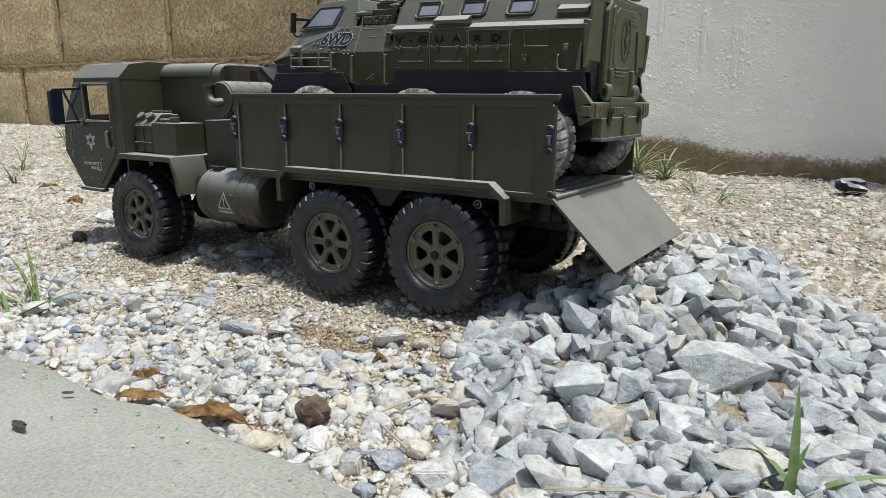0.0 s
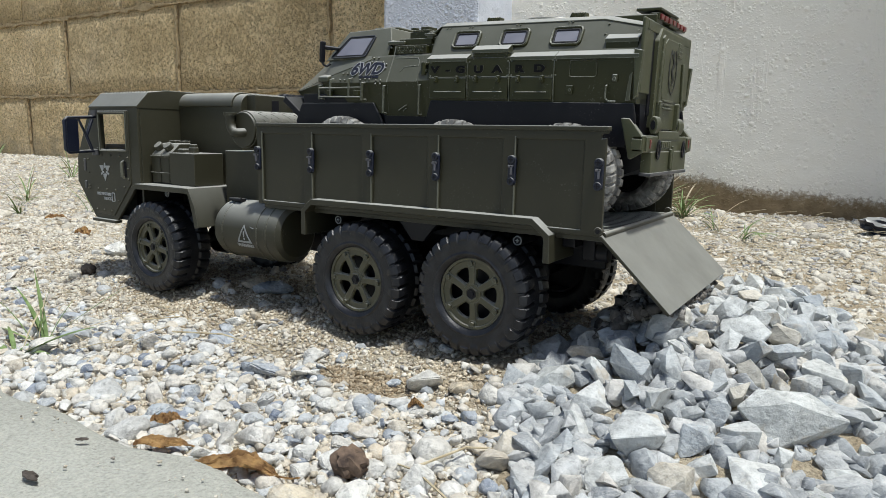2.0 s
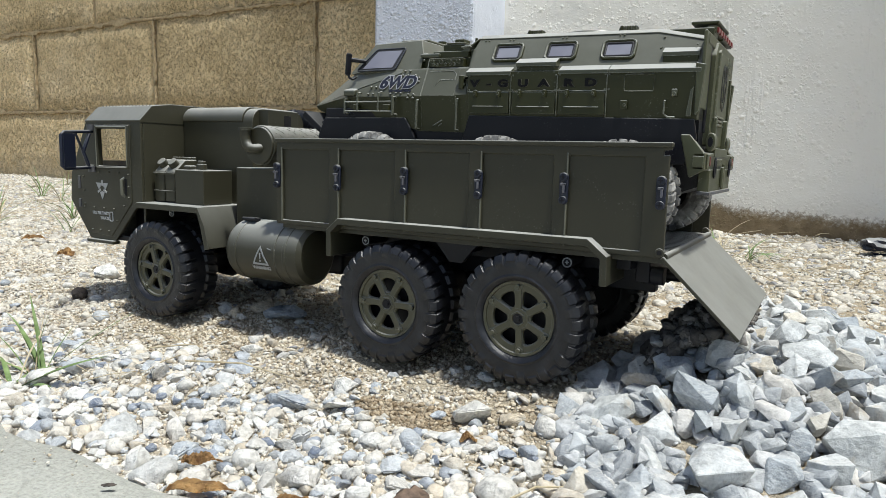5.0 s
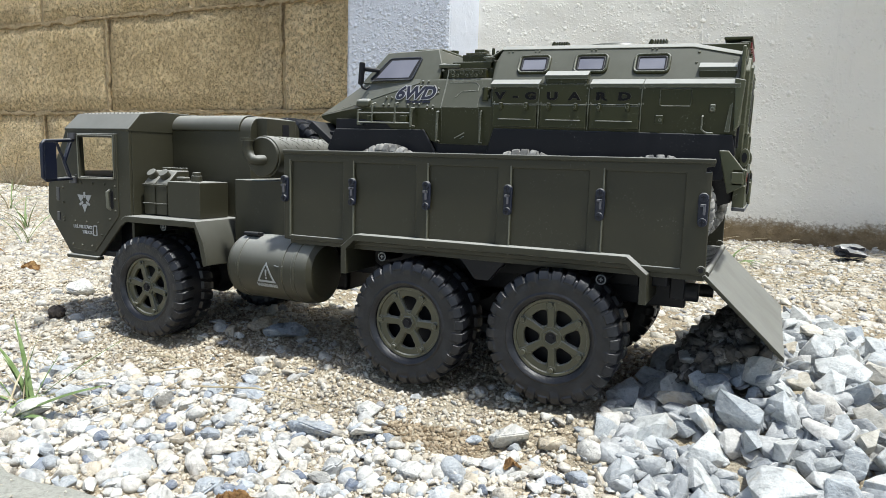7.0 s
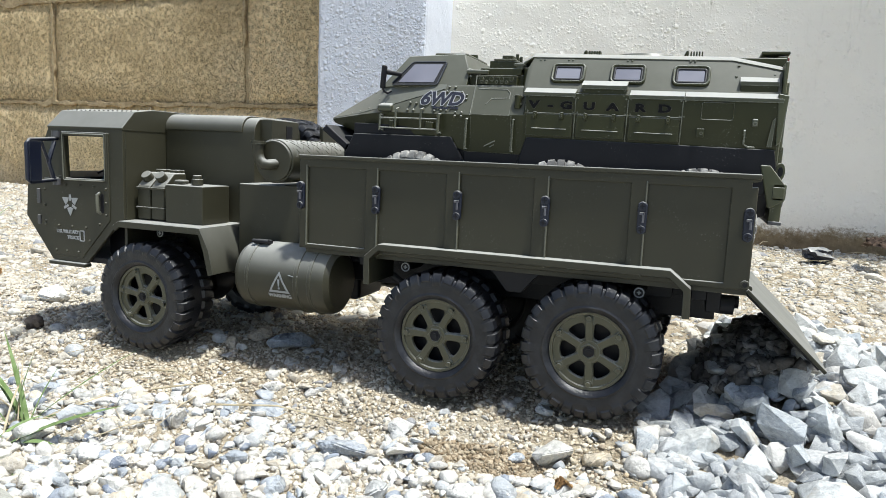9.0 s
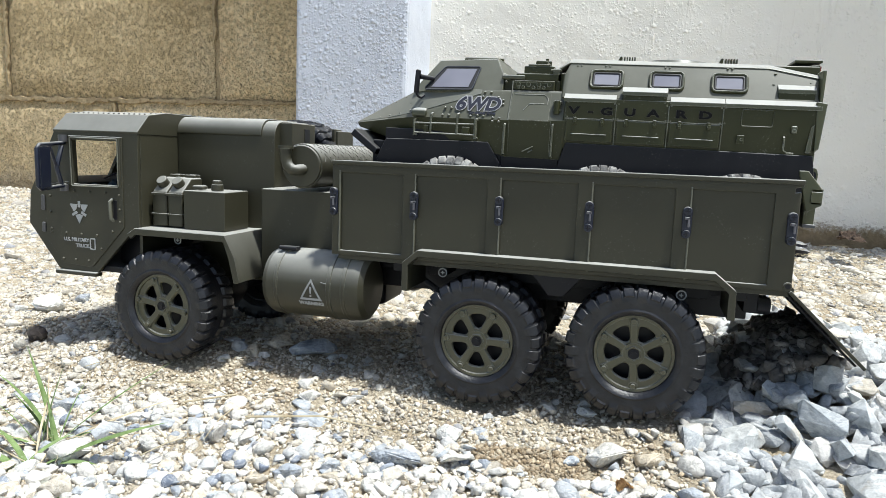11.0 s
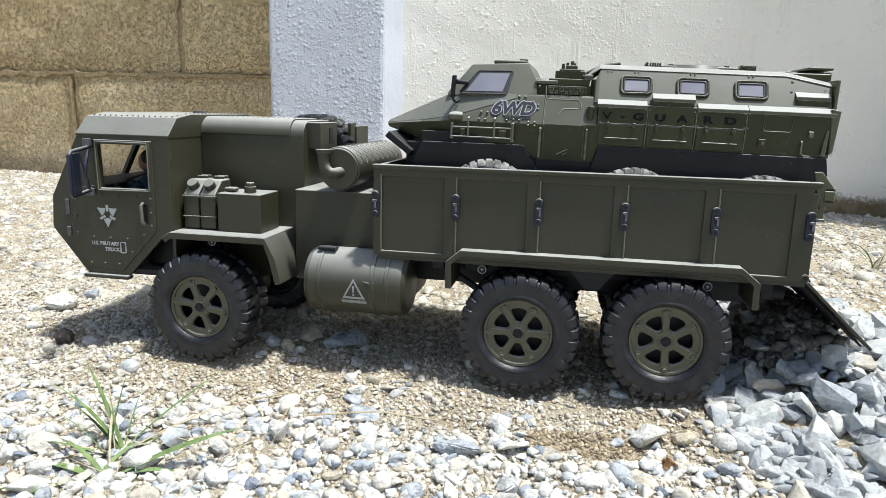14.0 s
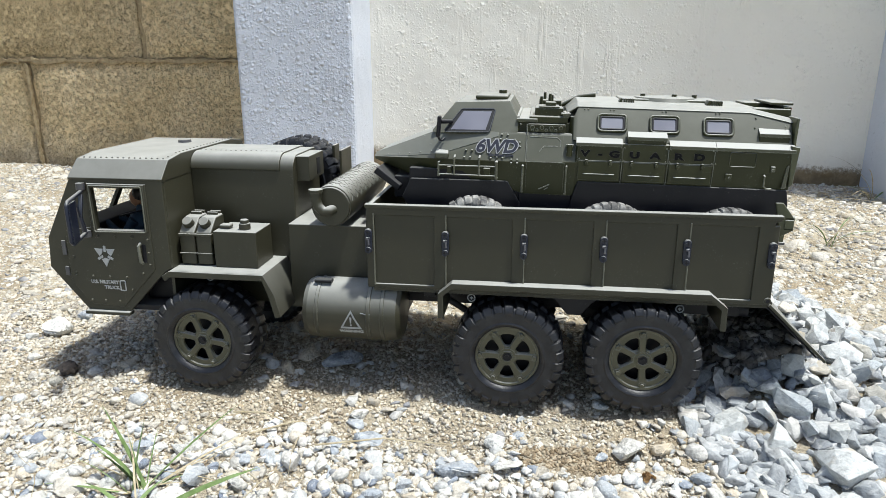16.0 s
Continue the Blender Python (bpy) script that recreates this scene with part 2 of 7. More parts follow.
def block_face():
    m = Mat("sandy_brown_block", (0.4, 0.29, 0.15), 0.95, spec=0.15)
    a = m.ramp(m.noise(7, 6, 0.62, True), (0.25, (0.595, 0.45, 0.245)), (0.5, (0.76, 0.595, 0.345)), (0.75, (0.84, 0.68, 0.435)))
    # dark speckle puts the shade of the pits into the colour
    b = m.ramp(m.noise(150, 6, 0.7, True), (0.36, 0.52), (0.46, 0.96), (0.62, 1.16))
    tone = m.ramp(m.node("ObjectInfo").outputs["Random"], (0.0, 0.85), (1.0, 1.05))
    sep = m.node("SeparateXYZ")
    m.link(m.coords(True), sep.inputs[0])
    low = m.math("ADD", sep.outputs[2], m.math("MULTIPLY", m.noise(26, 6, 0.7, True), 0.16))
    splash = m.ramp(low, (0.14, 0.6), (0.2, 0.0))
    m.base(m.mix(splash, m.mix(1.0, m.mix(0.95, a, b, "MULTIPLY"), tone, "MULTIPLY"), m.ramp(m.noise(180, 4, 0.7, True), (0.4, (0.22, 0.19, 0.15)), (0.6, (0.46, 0.4, 0.31)))))
    m.bump(m.noise(45, 6, 0.65, True), 0.005)
    m.bump(m.ramp(m.noise(125, 5, 0.65, True), (0.36, 0.0), (0.54, 1.0)), 0.0035)
    m.bump(m.noise(300, 4, 0.7, True), 0.003)
    return m.m


BLOCK = block_face()


def mortar():
    m = Mat("sandy_mortar", (0.42, 0.3, 0.16), 0.95, spec=0.1)
    m.base(m.ramp(m.noise(110, 6, 0.65, True), (0.3, (0.27, 0.2, 0.115)), (0.5, (0.43, 0.335, 0.2)), (0.7, (0.53, 0.425, 0.27))))
    m.bump(m.noise(160, 6, 0.7, True), 0.005)
    return m.m


MORTAR = mortar()


def stucco(name, color, stain, lumps, bare, sparse):
    """Painted stucco: blobs and runs, with splashed dirt along the foot."""
    m = Mat(name, color, 0.7, spec=0.3)
    lo = tuple(c * 0.93 for c in color)
    tone = m.ramp(m.noise(6, 6, 0.6, True), (0.3, lo), (0.7, color))
    fleck = m.ramp(m.noise(120, 3, 0.5, True), (0.73, 0.0), (0.76, 0.45))
    col = m.mix(fleck, tone, tuple(c * 0.4 for c in color))
    sep = m.node("SeparateXYZ")
    m.link(m.coords(True), sep.inputs[0])
    wave = m.math("ADD", m.math("MULTIPLY", m.noise(190, 5, 0.75, True), 0.045), m.math("MULTIPLY", m.noise(8, 4, 0.6, True), 0.05))
    run = m.math("MINIMUM", m.math("MAXIMUM", m.math("MULTIPLY", m.math("ADD", sep.outputs[0], 0.2), 0.12), -0.012), 0.01)
    low = m.math("SUBTRACT", m.math("ADD", m.math("ADD", sep.outputs[2], run), wave), stain)
    dirt = m.ramp(low, (0.044, 1.0), (0.052, 0.75), (0.058, 0.12), (0.09, 0.0))
    col = m.mix(dirt, col, m.ramp(m.noise(60, 6, 0.65, True), (0.3, (0.15, 0.105, 0.055)), (0.7, (0.3, 0.23, 0.135))))
    m.base(col)
    patchy = m.ramp(m.noise(24, 4, 0.7, True), bare, (bare[0] + 0.3, 1.0))
    wobble = m.node("TexNoise", Scale=150.0, Detail=2.0)
    m.link(m.coords(True), wobble.inputs["Vector"])
    shift = m.t.nodes.new("ShaderNodeVectorMath")
    shift.operation = "MULTIPLY_ADD"
    m.link(wobble.outputs["Color"], shift.inputs[0])
    shift.inputs[1].default_value = (0.004, 0.004, 0.005)
    m.link(m.coords(True), shift.inputs[2])
    blobs = None
    for scale, size, few in ((105, 0.46, sparse), (190, 0.52, sparse - 0.1), (330, 0.55, sparse - 0.15)):
        cell = m.node("TexVoronoi", Scale=float(scale))
        m.link(shift.outputs[0], cell.inputs["Vector"])
        pick = m.node("SeparateXYZ")
        m.link(cell.outputs["Color"], pick.inputs[0])
        bead = m.math("MULTIPLY", m.ramp(cell.outputs["Distance"], (0.0, 1.0), (size * 0.45, 0.72), (size, 0.0)), m.ramp(pick.outputs[0], (few, 0.0), (min(0.99, few + 0.25), 0.75), (1.0, 1.0)))
        bead = m.math("MULTIPLY", bead, 105.0 / scale + 0.15)
        blobs = bead if blobs is None else m.math("MAXIMUM", blobs, bead)
    facing = m.node("SeparateXYZ")
    m.link(m.node("NewGeometry").outputs["True Normal"], facing.inputs[0])
    front = m.ramp(m.math("ABSOLUTE", facing.outputs[1], 0.0), (0.3, 0.15), (0.8, 1.0))
    lump = m.math("MULTIPLY", m.math("MULTIPLY", blobs, patchy), front)
    runs = m.ramp(m.noise(42, 4, 0.65, True, (1, 1, 0.1)), (0.56, 0.0), (0.66, 1.0))
    drip = m.math("MULTIPLY", runs, m.ramp(m.noise(7, 3, 0.6, True), (0.45, 0.0), (0.6, 1.0)))
    m.bump(m.noise(9, 3, 0.5, True), 0.008)
    m.bump(drip, 0.0011)
    m.bump(lump, lumps)
    m.bump(m.noise(300, 3, 0.6, True), 0.0004)
    return m.m


WHITE_WALL = stucco("cream_white_stucco", (0.93, 0.9, 0.815), 0.073, 0.0026, (0.38, 0.0), 0.66)
BLUE_WHITE = stucco("blue_white_painted_stucco", (0.65, 0.68, 0.75), -0.16, 0.0034, (0.2, 0.45), 0.42)


def leafy(name, a, b, rough=0.55):
    m = Mat(name, a, rough, spec=0.3)
    m.base(m.ramp(m.noise(140, 5), (0.35, a), (0.65, b)))
    m.bump(m.noise(300, 3, 0.5, False, (1, 1, 0.1)), 0.0008)
    return m.m


GRASS = leafy("grass_blade", (0.125, 0.185, 0.062), (0.215, 0.295, 0.12))
STRAW = leafy("dry_straw", (0.38, 0.31, 0.19), (0.54, 0.47, 0.33))
DEAD_LEAF = leafy("dead_leaf", (0.2, 0.105, 0.045), (0.55, 0.35, 0.15), 0.8)
BARK = leafy("grey_bark", (0.045, 0.036, 0.03), (0.13, 0.11, 0.095), 0.9)
HUSK = leafy("dry_husk", (0.05, 0.035, 0.028), (0.2, 0.14, 0.1), 0.85)


# ---- building helpers ----
PLACE = {}


def thing(name, at, label, category, group="", turn=(0, 0, 0), kind=""):
    """An Empty at a thing's base, which will parent its parts."""
    ob = new(name)
    ob.empty_display_size = 0.01
    ob.matrix_basis = pose(*at, *turn)
    PLACE[ob] = pose(*at, *turn)
    return tagged(ob, label, category, group, kind)


def finish(bm, name, mat, smooth=None):
    me = bpy.data.meshes.new(name)
    bm.normal_update()
    bm.to_mesh(me)
    bm.free()
    for m in mat if isinstance(mat, (list, tuple)) else [mat]:
        me.materials.append(m)
    if smooth is not None:
        me.shade_smooth()
        me.set_sharp_from_angle(angle=radians(smooth))
    return me


def part(name, bm, mat, parent, label="", smooth=50, local=False):
    """Links a bmesh, built in world metres (or in its thing's own), as one mesh under a thing or a part."""
    base = PLACE[parent]
    if not local:
        bm.transform(base.inverted())
    ob = new(name, finish(bm, name, mat, smooth))
    ob.modifiers.new("even_normals", "WEIGHTED_NORMAL").keep_sharp = True
    ob.parent = parent
    PLACE[ob] = base
    return tagged(ob, label)


def solo(name, bm, mat, label="", category="", group="", kind="", smooth=28):
    ob = new(name, finish(bm, name, mat, smooth))
    PLACE[ob] = Matrix()
    return tagged(ob, label, category, group, kind)


def join(*many):
    out = bmesh.new()
    me = bpy.data.meshes.new("tmp")
    for bm in many:
        bm.to_mesh(me)
        out.from_mesh(me)
        bm.free()
    bpy.data.meshes.remove(me)
    return out


def soften(bm, width, angle=40, segments=2):
    if width:
        bmesh.ops.recalc_face_normals(bm, faces=bm.faces)
        bm.normal_update()
        sharp = [e for e in bm.edges if len(e.link_faces) == 2 and e.calc_face_angle(0) > radians(angle)]
        bmesh.ops.bevel(bm, geom=sharp, offset=width, segments=segments, affect="EDGES", profile=0.5, clamp_overlap=True)
    return bm


def box(x0, x1, y0, y1, z0, z1, bevel=0.0006):
    bm = bmesh.new()
    bmesh.ops.create_cube(bm, size=1)
    for v in bm.verts:
        v.co = (x0 if v.co.x < 0 else x1, y0 if v.co.y < 0 else y1, z0 if v.co.z < 0 else z1)
    return soften(bm, bevel)


def plate(outer, d0, d1, holes=(), axis="y", bevel=0.0004):
    """A flat polygon with holes, given in the two other axes, from d0 to d1 along an axis."""
    put = {"y": lambda a, b, d: (a, d, b), "x": lambda a, b, d: (d, a, b), "z": lambda a, b, d: (a, b, d)}[axis]
    bm = bmesh.new()
    edges = []
    for loop in (outer, *holes):
        vs = [bm.verts.new(put(a, b, d0)) for a, b in loop]
        edges += [bm.edges.new((vs[i], vs[i - 1])) for i in range(len(vs))]
    got = bmesh.ops.triangle_fill(bm, edges=edges, use_beauty=True)
    faces = [f for f in got["geom"] if isinstance(f, bmesh.types.BMFace)]
    if not holes:
        bmesh.ops.dissolve_faces(bm, faces=faces)
        faces = list(bm.faces)
    ext = bmesh.ops.extrude_face_region(bm, geom=faces)
    shift = Vector(put(0, 0, d1 - d0))
    for v in ext["geom"]:
        if isinstance(v, bmesh.types.BMVert):
            v.co += shift
    bmesh.ops.recalc_face_normals(bm, faces=bm.faces)
    return soften(bm, bevel, 40, 1)


def rod(p, q, r, r2=None, seg=14, caps=True, bevel=0.0):
    p, q = Vector(p), Vector(q)
    bm = bmesh.new()
    bmesh.ops.create_cone(bm, cap_ends=caps, segments=seg, radius1=r, radius2=r if r2 is None else r2, depth=(q - p).length)
    bm.transform(Matrix.Translation((p + q) / 2) @ (q - p).to_track_quat("Z", "Y").to_matrix().to_4x4())
    return soften(bm, bevel, 60)


def tube(points, r, seg=14, closed=False):
    """A round bar along points."""
    pts = [Vector(p) for p in points]
    bm = bmesh.new()
    rings, n = [], len(pts)
    up = None
    for i, p in enumerate(pts):
        a = pts[i - 1] if (i or closed) else p
        b = pts[(i + 1) % n] if (i < n - 1 or closed) else p
        d = (b - a).normalized()
        if up is None:
            up = d.orthogonal().normalized()
        up = (up - d * up.dot(d)).normalized()
        side = d.cross(up)
        rr = r[i] if isinstance(r, (list, tuple)) else r
        rings.append([bm.verts.new(p + (up * math.cos(k * math.tau / seg) + side * math.sin(k * math.tau / seg)) * rr) for k in range(seg)])
    for i in range(n if closed else n - 1):
        a, b = rings[i], rings[(i + 1) % n]
        for k in range(seg):
            bm.faces.new((a[k], a[(k + 1) % seg], b[(k + 1) % seg], b[k]))
    if not closed:
        bm.faces.new(rings[0])
        bm.faces.new(rings[-1])
    bmesh.ops.recalc_face_normals(bm, faces=bm.faces)
    return bm


def lathe(profile, seg=40, closed=True):
    """A profile of (radius, y) pairs turned about the y axis."""
    bm = bmesh.new()
    rings = [[bm.verts.new((r * math.cos(k * math.tau / seg), y, r * math.sin(k * math.tau / seg))) for k in range(seg)] for r, y in profile]
    n = len(rings)
    for i in range(n if closed else n - 1):
        a, b = rings[i], rings[(i + 1) % n]
        for k in range(seg):
            bm.faces.new((a[k], a[(k + 1) % seg], b[(k + 1) % seg], b[k]))
    bmesh.ops.recalc_face_normals(bm, faces=bm.faces)
    return bm


def sweep_plate(line, thick, d0, d1, bevel=0.0003):
    """A bent sheet: a polyline in x and z, thickened downwards, from d0 to d1 in y."""
    n = len(line)
    lower = []
    for i in range(n):
        a, b = Vector(line[max(0, i - 1)]), Vector(line[min(n - 1, i + 1)])
        d = (b - a).normalized()
        lower.append((line[i][0] + d.y * thick, line[i][1] - d.x * thick))
    return plate(list(line) + lower[::-1], d0, d1, bevel=bevel)


def moved(bm, m):
    bm.transform(m)
    return bm


YC = 0.4355


def other_side(bm):
    """Mirrors to the far flank of the truck."""
    bm.transform(Matrix.Translation((0, 2 * YC, 0)) @ Matrix.Diagonal((1, -1, 1, 1)))
    bmesh.ops.reverse_faces(bm, faces=bm.faces)
    return bm


def hexa(corners):
    """A block from eight corners: four of one end, four of the other."""
    bm = bmesh.new()
    v = [bm.verts.new(c) for c in corners]
    for f in ((0, 1, 2, 3), (7, 6, 5, 4), (0, 4, 5, 1), (1, 5, 6, 2), (2, 6, 7, 3), (3, 7, 4, 0)):
        bm.faces.new([v[i] for i in f])
    bmesh.ops.recalc_face_normals(bm, faces=bm.faces)
    return bm


def letters(text, size, depth=0.0002, spread=1.0, bold=0.0):
    """Raised lettering in Blender's own font, lying in x and z and facing -y, centred."""
    cu = bpy.data.curves.new("letters", "FONT")
    cu.body, cu.size, cu.extrude, cu.align_x, cu.align_y, cu.space_character = text, size, depth, "CENTER", "CENTER", spread
    cu.resolution_u, cu.offset = 3, bold
    ob = new("letters", cu)
    me = bpy.data.meshes.new_from_object(ob)
    bpy.data.objects.remove(ob)
    bpy.data.curves.remove(cu)
    bm = bmesh.new()
    bm.from_mesh(me)
    bpy.data.meshes.remove(me)
    bm.transform(pose(0, 0, 0, 90, 0, 0))
    return bm


def rounded(w, h, r, n=4):
    return [(sx * (w / 2 - r) + r * math.cos(a), sz * (h / 2 - r) + r * math.sin(a)) for sx, sz, a0 in ((1, 1, 0), (-1, 1, 90), (-1, -1, 180), (1, -1, 270)) for a in [radians(a0 + 90 * k / n) for k in range(n + 1)]]


# ---- ground ----
def smooth(a, b, x):
    t = np.clip((np.asarray(x, float) - a) / (b - a), 0, 1)
    return t * t * (3 - 2 * t)


def heap(x, y):
    """Height of the crushed stone heap above the plain ground."""
    x, y = np.asarray(x, float), np.asarray(y, float)
    dx = np.where(x > -0.115, (x + 0.115) / 0.125, (x + 0.115) / 0.1)
    dy = np.where(y > 0.45, (y - 0.45) / 0.24, (y - 0.45) / 0.19)
    d = np.sqrt(dx * dx + dy * dy)
    hx = np.where(x > -0.148, (x + 0.148) / 0.019, (x + 0.148) / 0.017)
    return 0.036 * (1 - smooth(0.12, 1.0, d)) + 0.013 * np.exp(-0.5 * (hx * hx + ((y - 0.44) / 0.04) ** 2))



def level(x, y):
    """Height of the plain ground."""
    x, y = np.asarray(x, float), np.asarray(y, float)
    z = np.interp(y, [-50, 0.17, 0.2, 0.25, 0.31, 0.37, 0.6, 0.8, 1.1, 50], [-0.03, -0.03, -0.017, -0.012, -0.003, 0.008, 0.012, 0.02, 0.042, 0.042])
    z = z + 0.02 * smooth(-0.9, -2.2, x) * smooth(0.6, 1.1, y)
    near = np.exp(-((x + 0.7) ** 2 + (y - 0.5) ** 2) / 1.5)
    z = z + near * (0.003 * np.sin(x * 41 + 1.3 * np.sin(y * 23)) * np.sin(y * 37 + x * 9) + 0.0015 * np.sin(x * 97 + 2) * np.sin(y * 83))
    return z


def ground_at(x, y):
    return level(x, y) + heap(x, y) * 0.5


xs = np.concatenate([-np.geomspace(60, 2.6, 14), np.arange(-2.5, -0.9, 0.02), np.arange(-0.9, 0.2, 0.006), np.arange(0.2, 0.7, 0.03), np.geomspace(0.8, 60, 14)])
ys = np.concatenate([-np.geomspace(60, 0.3, 14), np.arange(-0.2, 0.16, 0.04), np.arange(0.16, 0.72, 0.006), np.arange(0.72, 1.2, 0.02), np.geomspace(1.3, 60, 12)])
gx, gy = np.meshgrid(xs, ys)
gz = ground_at(gx, gy)
nx, ny = len(xs), len(ys)
ground_me = bpy.data.meshes.new("ground")
i0 = (np.arange(ny - 1)[:, None] * nx + np.arange(nx - 1)[None, :]).ravel()
ground_me.from_pydata(np.stack([gx.ravel(), gy.ravel(), gz.ravel()], 1).tolist(), [], np.stack([i0, i0 + 1, i0 + nx + 1, i0 + nx], 1).tolist())
ground_me.materials.append(SOIL)
ground_me.shade_smooth()
ground = tagged(new("ground", ground_me), "sandy beige soil strewn with pale gravel", "ground", kind="structure")
PLACE[ground] = Matrix()

# concrete slab in the foreground, with a broken edge
rng = random.Random(5)
slab = bmesh.new()
edge_x = [-3 + 0.02 * i for i in range(200)]
rows = []
for i, x in enumerate(edge_x):
    e = 0.195 + 0.004 * math.sin(x * 17) + 0.003 * math.sin(x * 61 + 1) + rng.uniform(-0.0025, 0.0025) + 0.006 * float(smooth(-0.4, -0.55, x))
    z = -0.0065 + 0.0012 * math.sin(x * 23)
    rows.append([slab.verts.new(c) for c in ((x, -3, z + 0.002), (x, -0.2, z + 0.001), (x, e - 0.03, z), (x, e - 0.006, z - 0.001), (x, e, z - 0.004), (x, e + 0.003, -0.05))])
for a, b in zip(rows, rows[1:]):
    for k in range(5):
        slab.faces.new((a[k], b[k], b[k + 1], a[k + 1]))
bmesh.ops.recalc_face_normals(slab, faces=slab.faces)
solo("concrete_slab", slab, CONCRETE, "pale grey trowelled concrete slab with a ragged edge", "slab", kind="structure")

# ---- walls ----
WALL_Y, PIL_L, PIL_R, PIL_Y = 1.1, -0.792, -0.601, 0.985
brown = solo("wall_brown", box(-6, PIL_L + 0.02, WALL_Y + 0.009, WALL_Y + 0.2, -0.2, 2.2, 0), MORTAR, "brown block wall with sandy smeared mortar joints", "wall", kind="structure")
solo("wall_white", box(PIL_R - 0.02, 0.23, WALL_Y, WALL_Y + 0.2, -0.2, 2.2, 0), WHITE_WALL, "cream white stucco wall, splashed with dirt at the foot", "wall", kind="structure")
solo("pillar_1", box(PIL_L, PIL_R, PIL_Y, WALL_Y + 0.05, -0.2, 2.2, 0.006), BLUE_WHITE, "blue-white painted rough stucco pillar", "pillar", kind="structure", smooth=10)
solo("pillar_2", box(0.207, 0.4, PIL_Y, WALL_Y + 0.05, -0.2, 2.2, 0.006), BLUE_WHITE, "blue-white painted rough stucco pillar", "pillar", kind="structure", smooth=10)
solo("wall_right", box(0.38, 6, WALL_Y, WALL_Y + 0.2, -0.2, 2.2, 0), WHITE_WALL, "cream white stucco wall", "wall", kind="structure")


def rough_block(x0, x1, z0, z1, seed):
    """One building block with uneven faces and worn edges."""
    r = random.Random(seed)
    bm = bmesh.new()
    nx_, nz_ = max(4, int((x1 - x0) / 0.02)), 10
    grid = [[None] * (nz_ + 1) for _ in range(nx_ + 1)]
    for i in range(nx_ + 1):
        for j in range(nz_ + 1):
            edge = i in (0, nx_) or j in (0, nz_)
            x, z = x0 + (x1 - x0) * i / nx_, z0 + (z1 - z0) * j / nz_
            wob = 0.0035 * noise.noise((x * 30, z * 30, seed * 7.1))
            grid[i][j] = bm.verts.new((x + (r.uniform(-0.0025, 0.0025) if edge else 0), WALL_Y + wob + (0.007 if edge else 0), z + (r.uniform(-0.0025, 0.0025) if edge else 0)))
    for i in range(nx_):
        for j in range(nz_):
            bm.faces.new((grid[i][j], grid[i + 1][j], grid[i + 1][j + 1], grid[i][j + 1]))
    rim = [e for e in bm.edges if e.is_boundary]
    ext = bmesh.ops.extrude_edge_only(bm, edges=rim)
    for v in ext["geom"]:
        if isinstance(v, bmesh.types.BMVert):
            v.co.y = WALL_Y + 0.03
    bmesh.ops.recalc_face_normals(bm, faces=bm.faces)
    return bm


seed = 0
for row_no, (z0, z1) in enumerate(((0.028, 0.238), (0.238, 0.45), (0.45, 0.66), (0.66, 0.87))):
    joints = [PIL_L - 0.001] + [(-1.25, -1.02)[row_no % 2] - 0.495 * k for k in range(4 if row_no < 3 else 2)]
    for a, b in zip(joints[1:], joints):
        seed += 1
        part("block", rough_block(a + 0.004, b - 0.004, z0 + 0.004, z1 - 0.004, seed), BLOCK, brown, smooth=50)


def smear(a, b, width, seed):
    """A lumpy smear of mortar over a joint, from a to b in x and z, with ragged sides."""
    r = random.Random(seed)
    a, b = Vector((a[0], 0, a[1])), Vector((b[0], 0, b[1]))
    d = (b - a).normalized()
    up = Vector((-d.z, 0, d.x))
    n_ = max(6, int((b - a).length / 0.005))
    bm = bmesh.new()
    rows_ = []
    for i in range(n_ + 1):
        p = a + (b - a) * (i / n_)
        w0 = width * (0.12 + 1.1 * max(0.0, noise.noise((i * 0.13, seed * 3.7, 0.2)))) + r.uniform(0, 0.004)
        w1 = width * (0.12 + 1.1 * max(0.0, noise.noise((i * 0.16, seed * 5.1, 4.2)))) + r.uniform(0, 0.0025)
        bulge = 0.0001 + 0.0012 * noise.noise((i * 0.21, seed, 9.0))
        prof = ((-w0, 0.006), (-w0 * 0.9, -bulge * 0.5), (-w0 * 0.4, -bulge * 0.8), (0, -bulge), (w1 * 0.5, -bulge * 1.2), (w1 * 0.95, -bulge * 0.8), (w1, 0.006))
        rows_.append([bm.verts.new(p + up * s + Vector((0, WALL_Y + y + r.uniform(-0.0006, 0.0006), 0))) for s, y in prof])
    for u, v in zip(rows_, rows_[1:]):
        for k in range(6):
            bm.faces.new((u[k], u[k + 1], v[k + 1], v[k]))
    bmesh.ops.recalc_face_normals(bm, faces=bm.faces)
    return bm


for k, (a, b, w) in enumerate((((-3.2, 0.238), (PIL_L - 0.16, 0.238), 0.011), ((PIL_L - 0.16, 0.238), (PIL_L - 0.002, 0.238), 0.005), ((-3.2, 0.45), (PIL_L - 0.002, 0.45), 0.011), ((-1.253, 0.04), (-1.253, 0.232), 0.0035), ((-1.748, 0.06), (-1.748, 0.232), 0.004), ((-2.243, 0.06), (-2.243, 0.232), 0.004), ((-1.023, 0.35), (-1.023, 0.445), 0.005), ((-1.516, 0.243), (-1.516, 0.445), 0.005), ((-2.011, 0.243), (-2.011, 0.445), 0.005))):
    part("mortar_joint", smear(a, b, w, k + 1), MORTAR, brown, smooth=60)

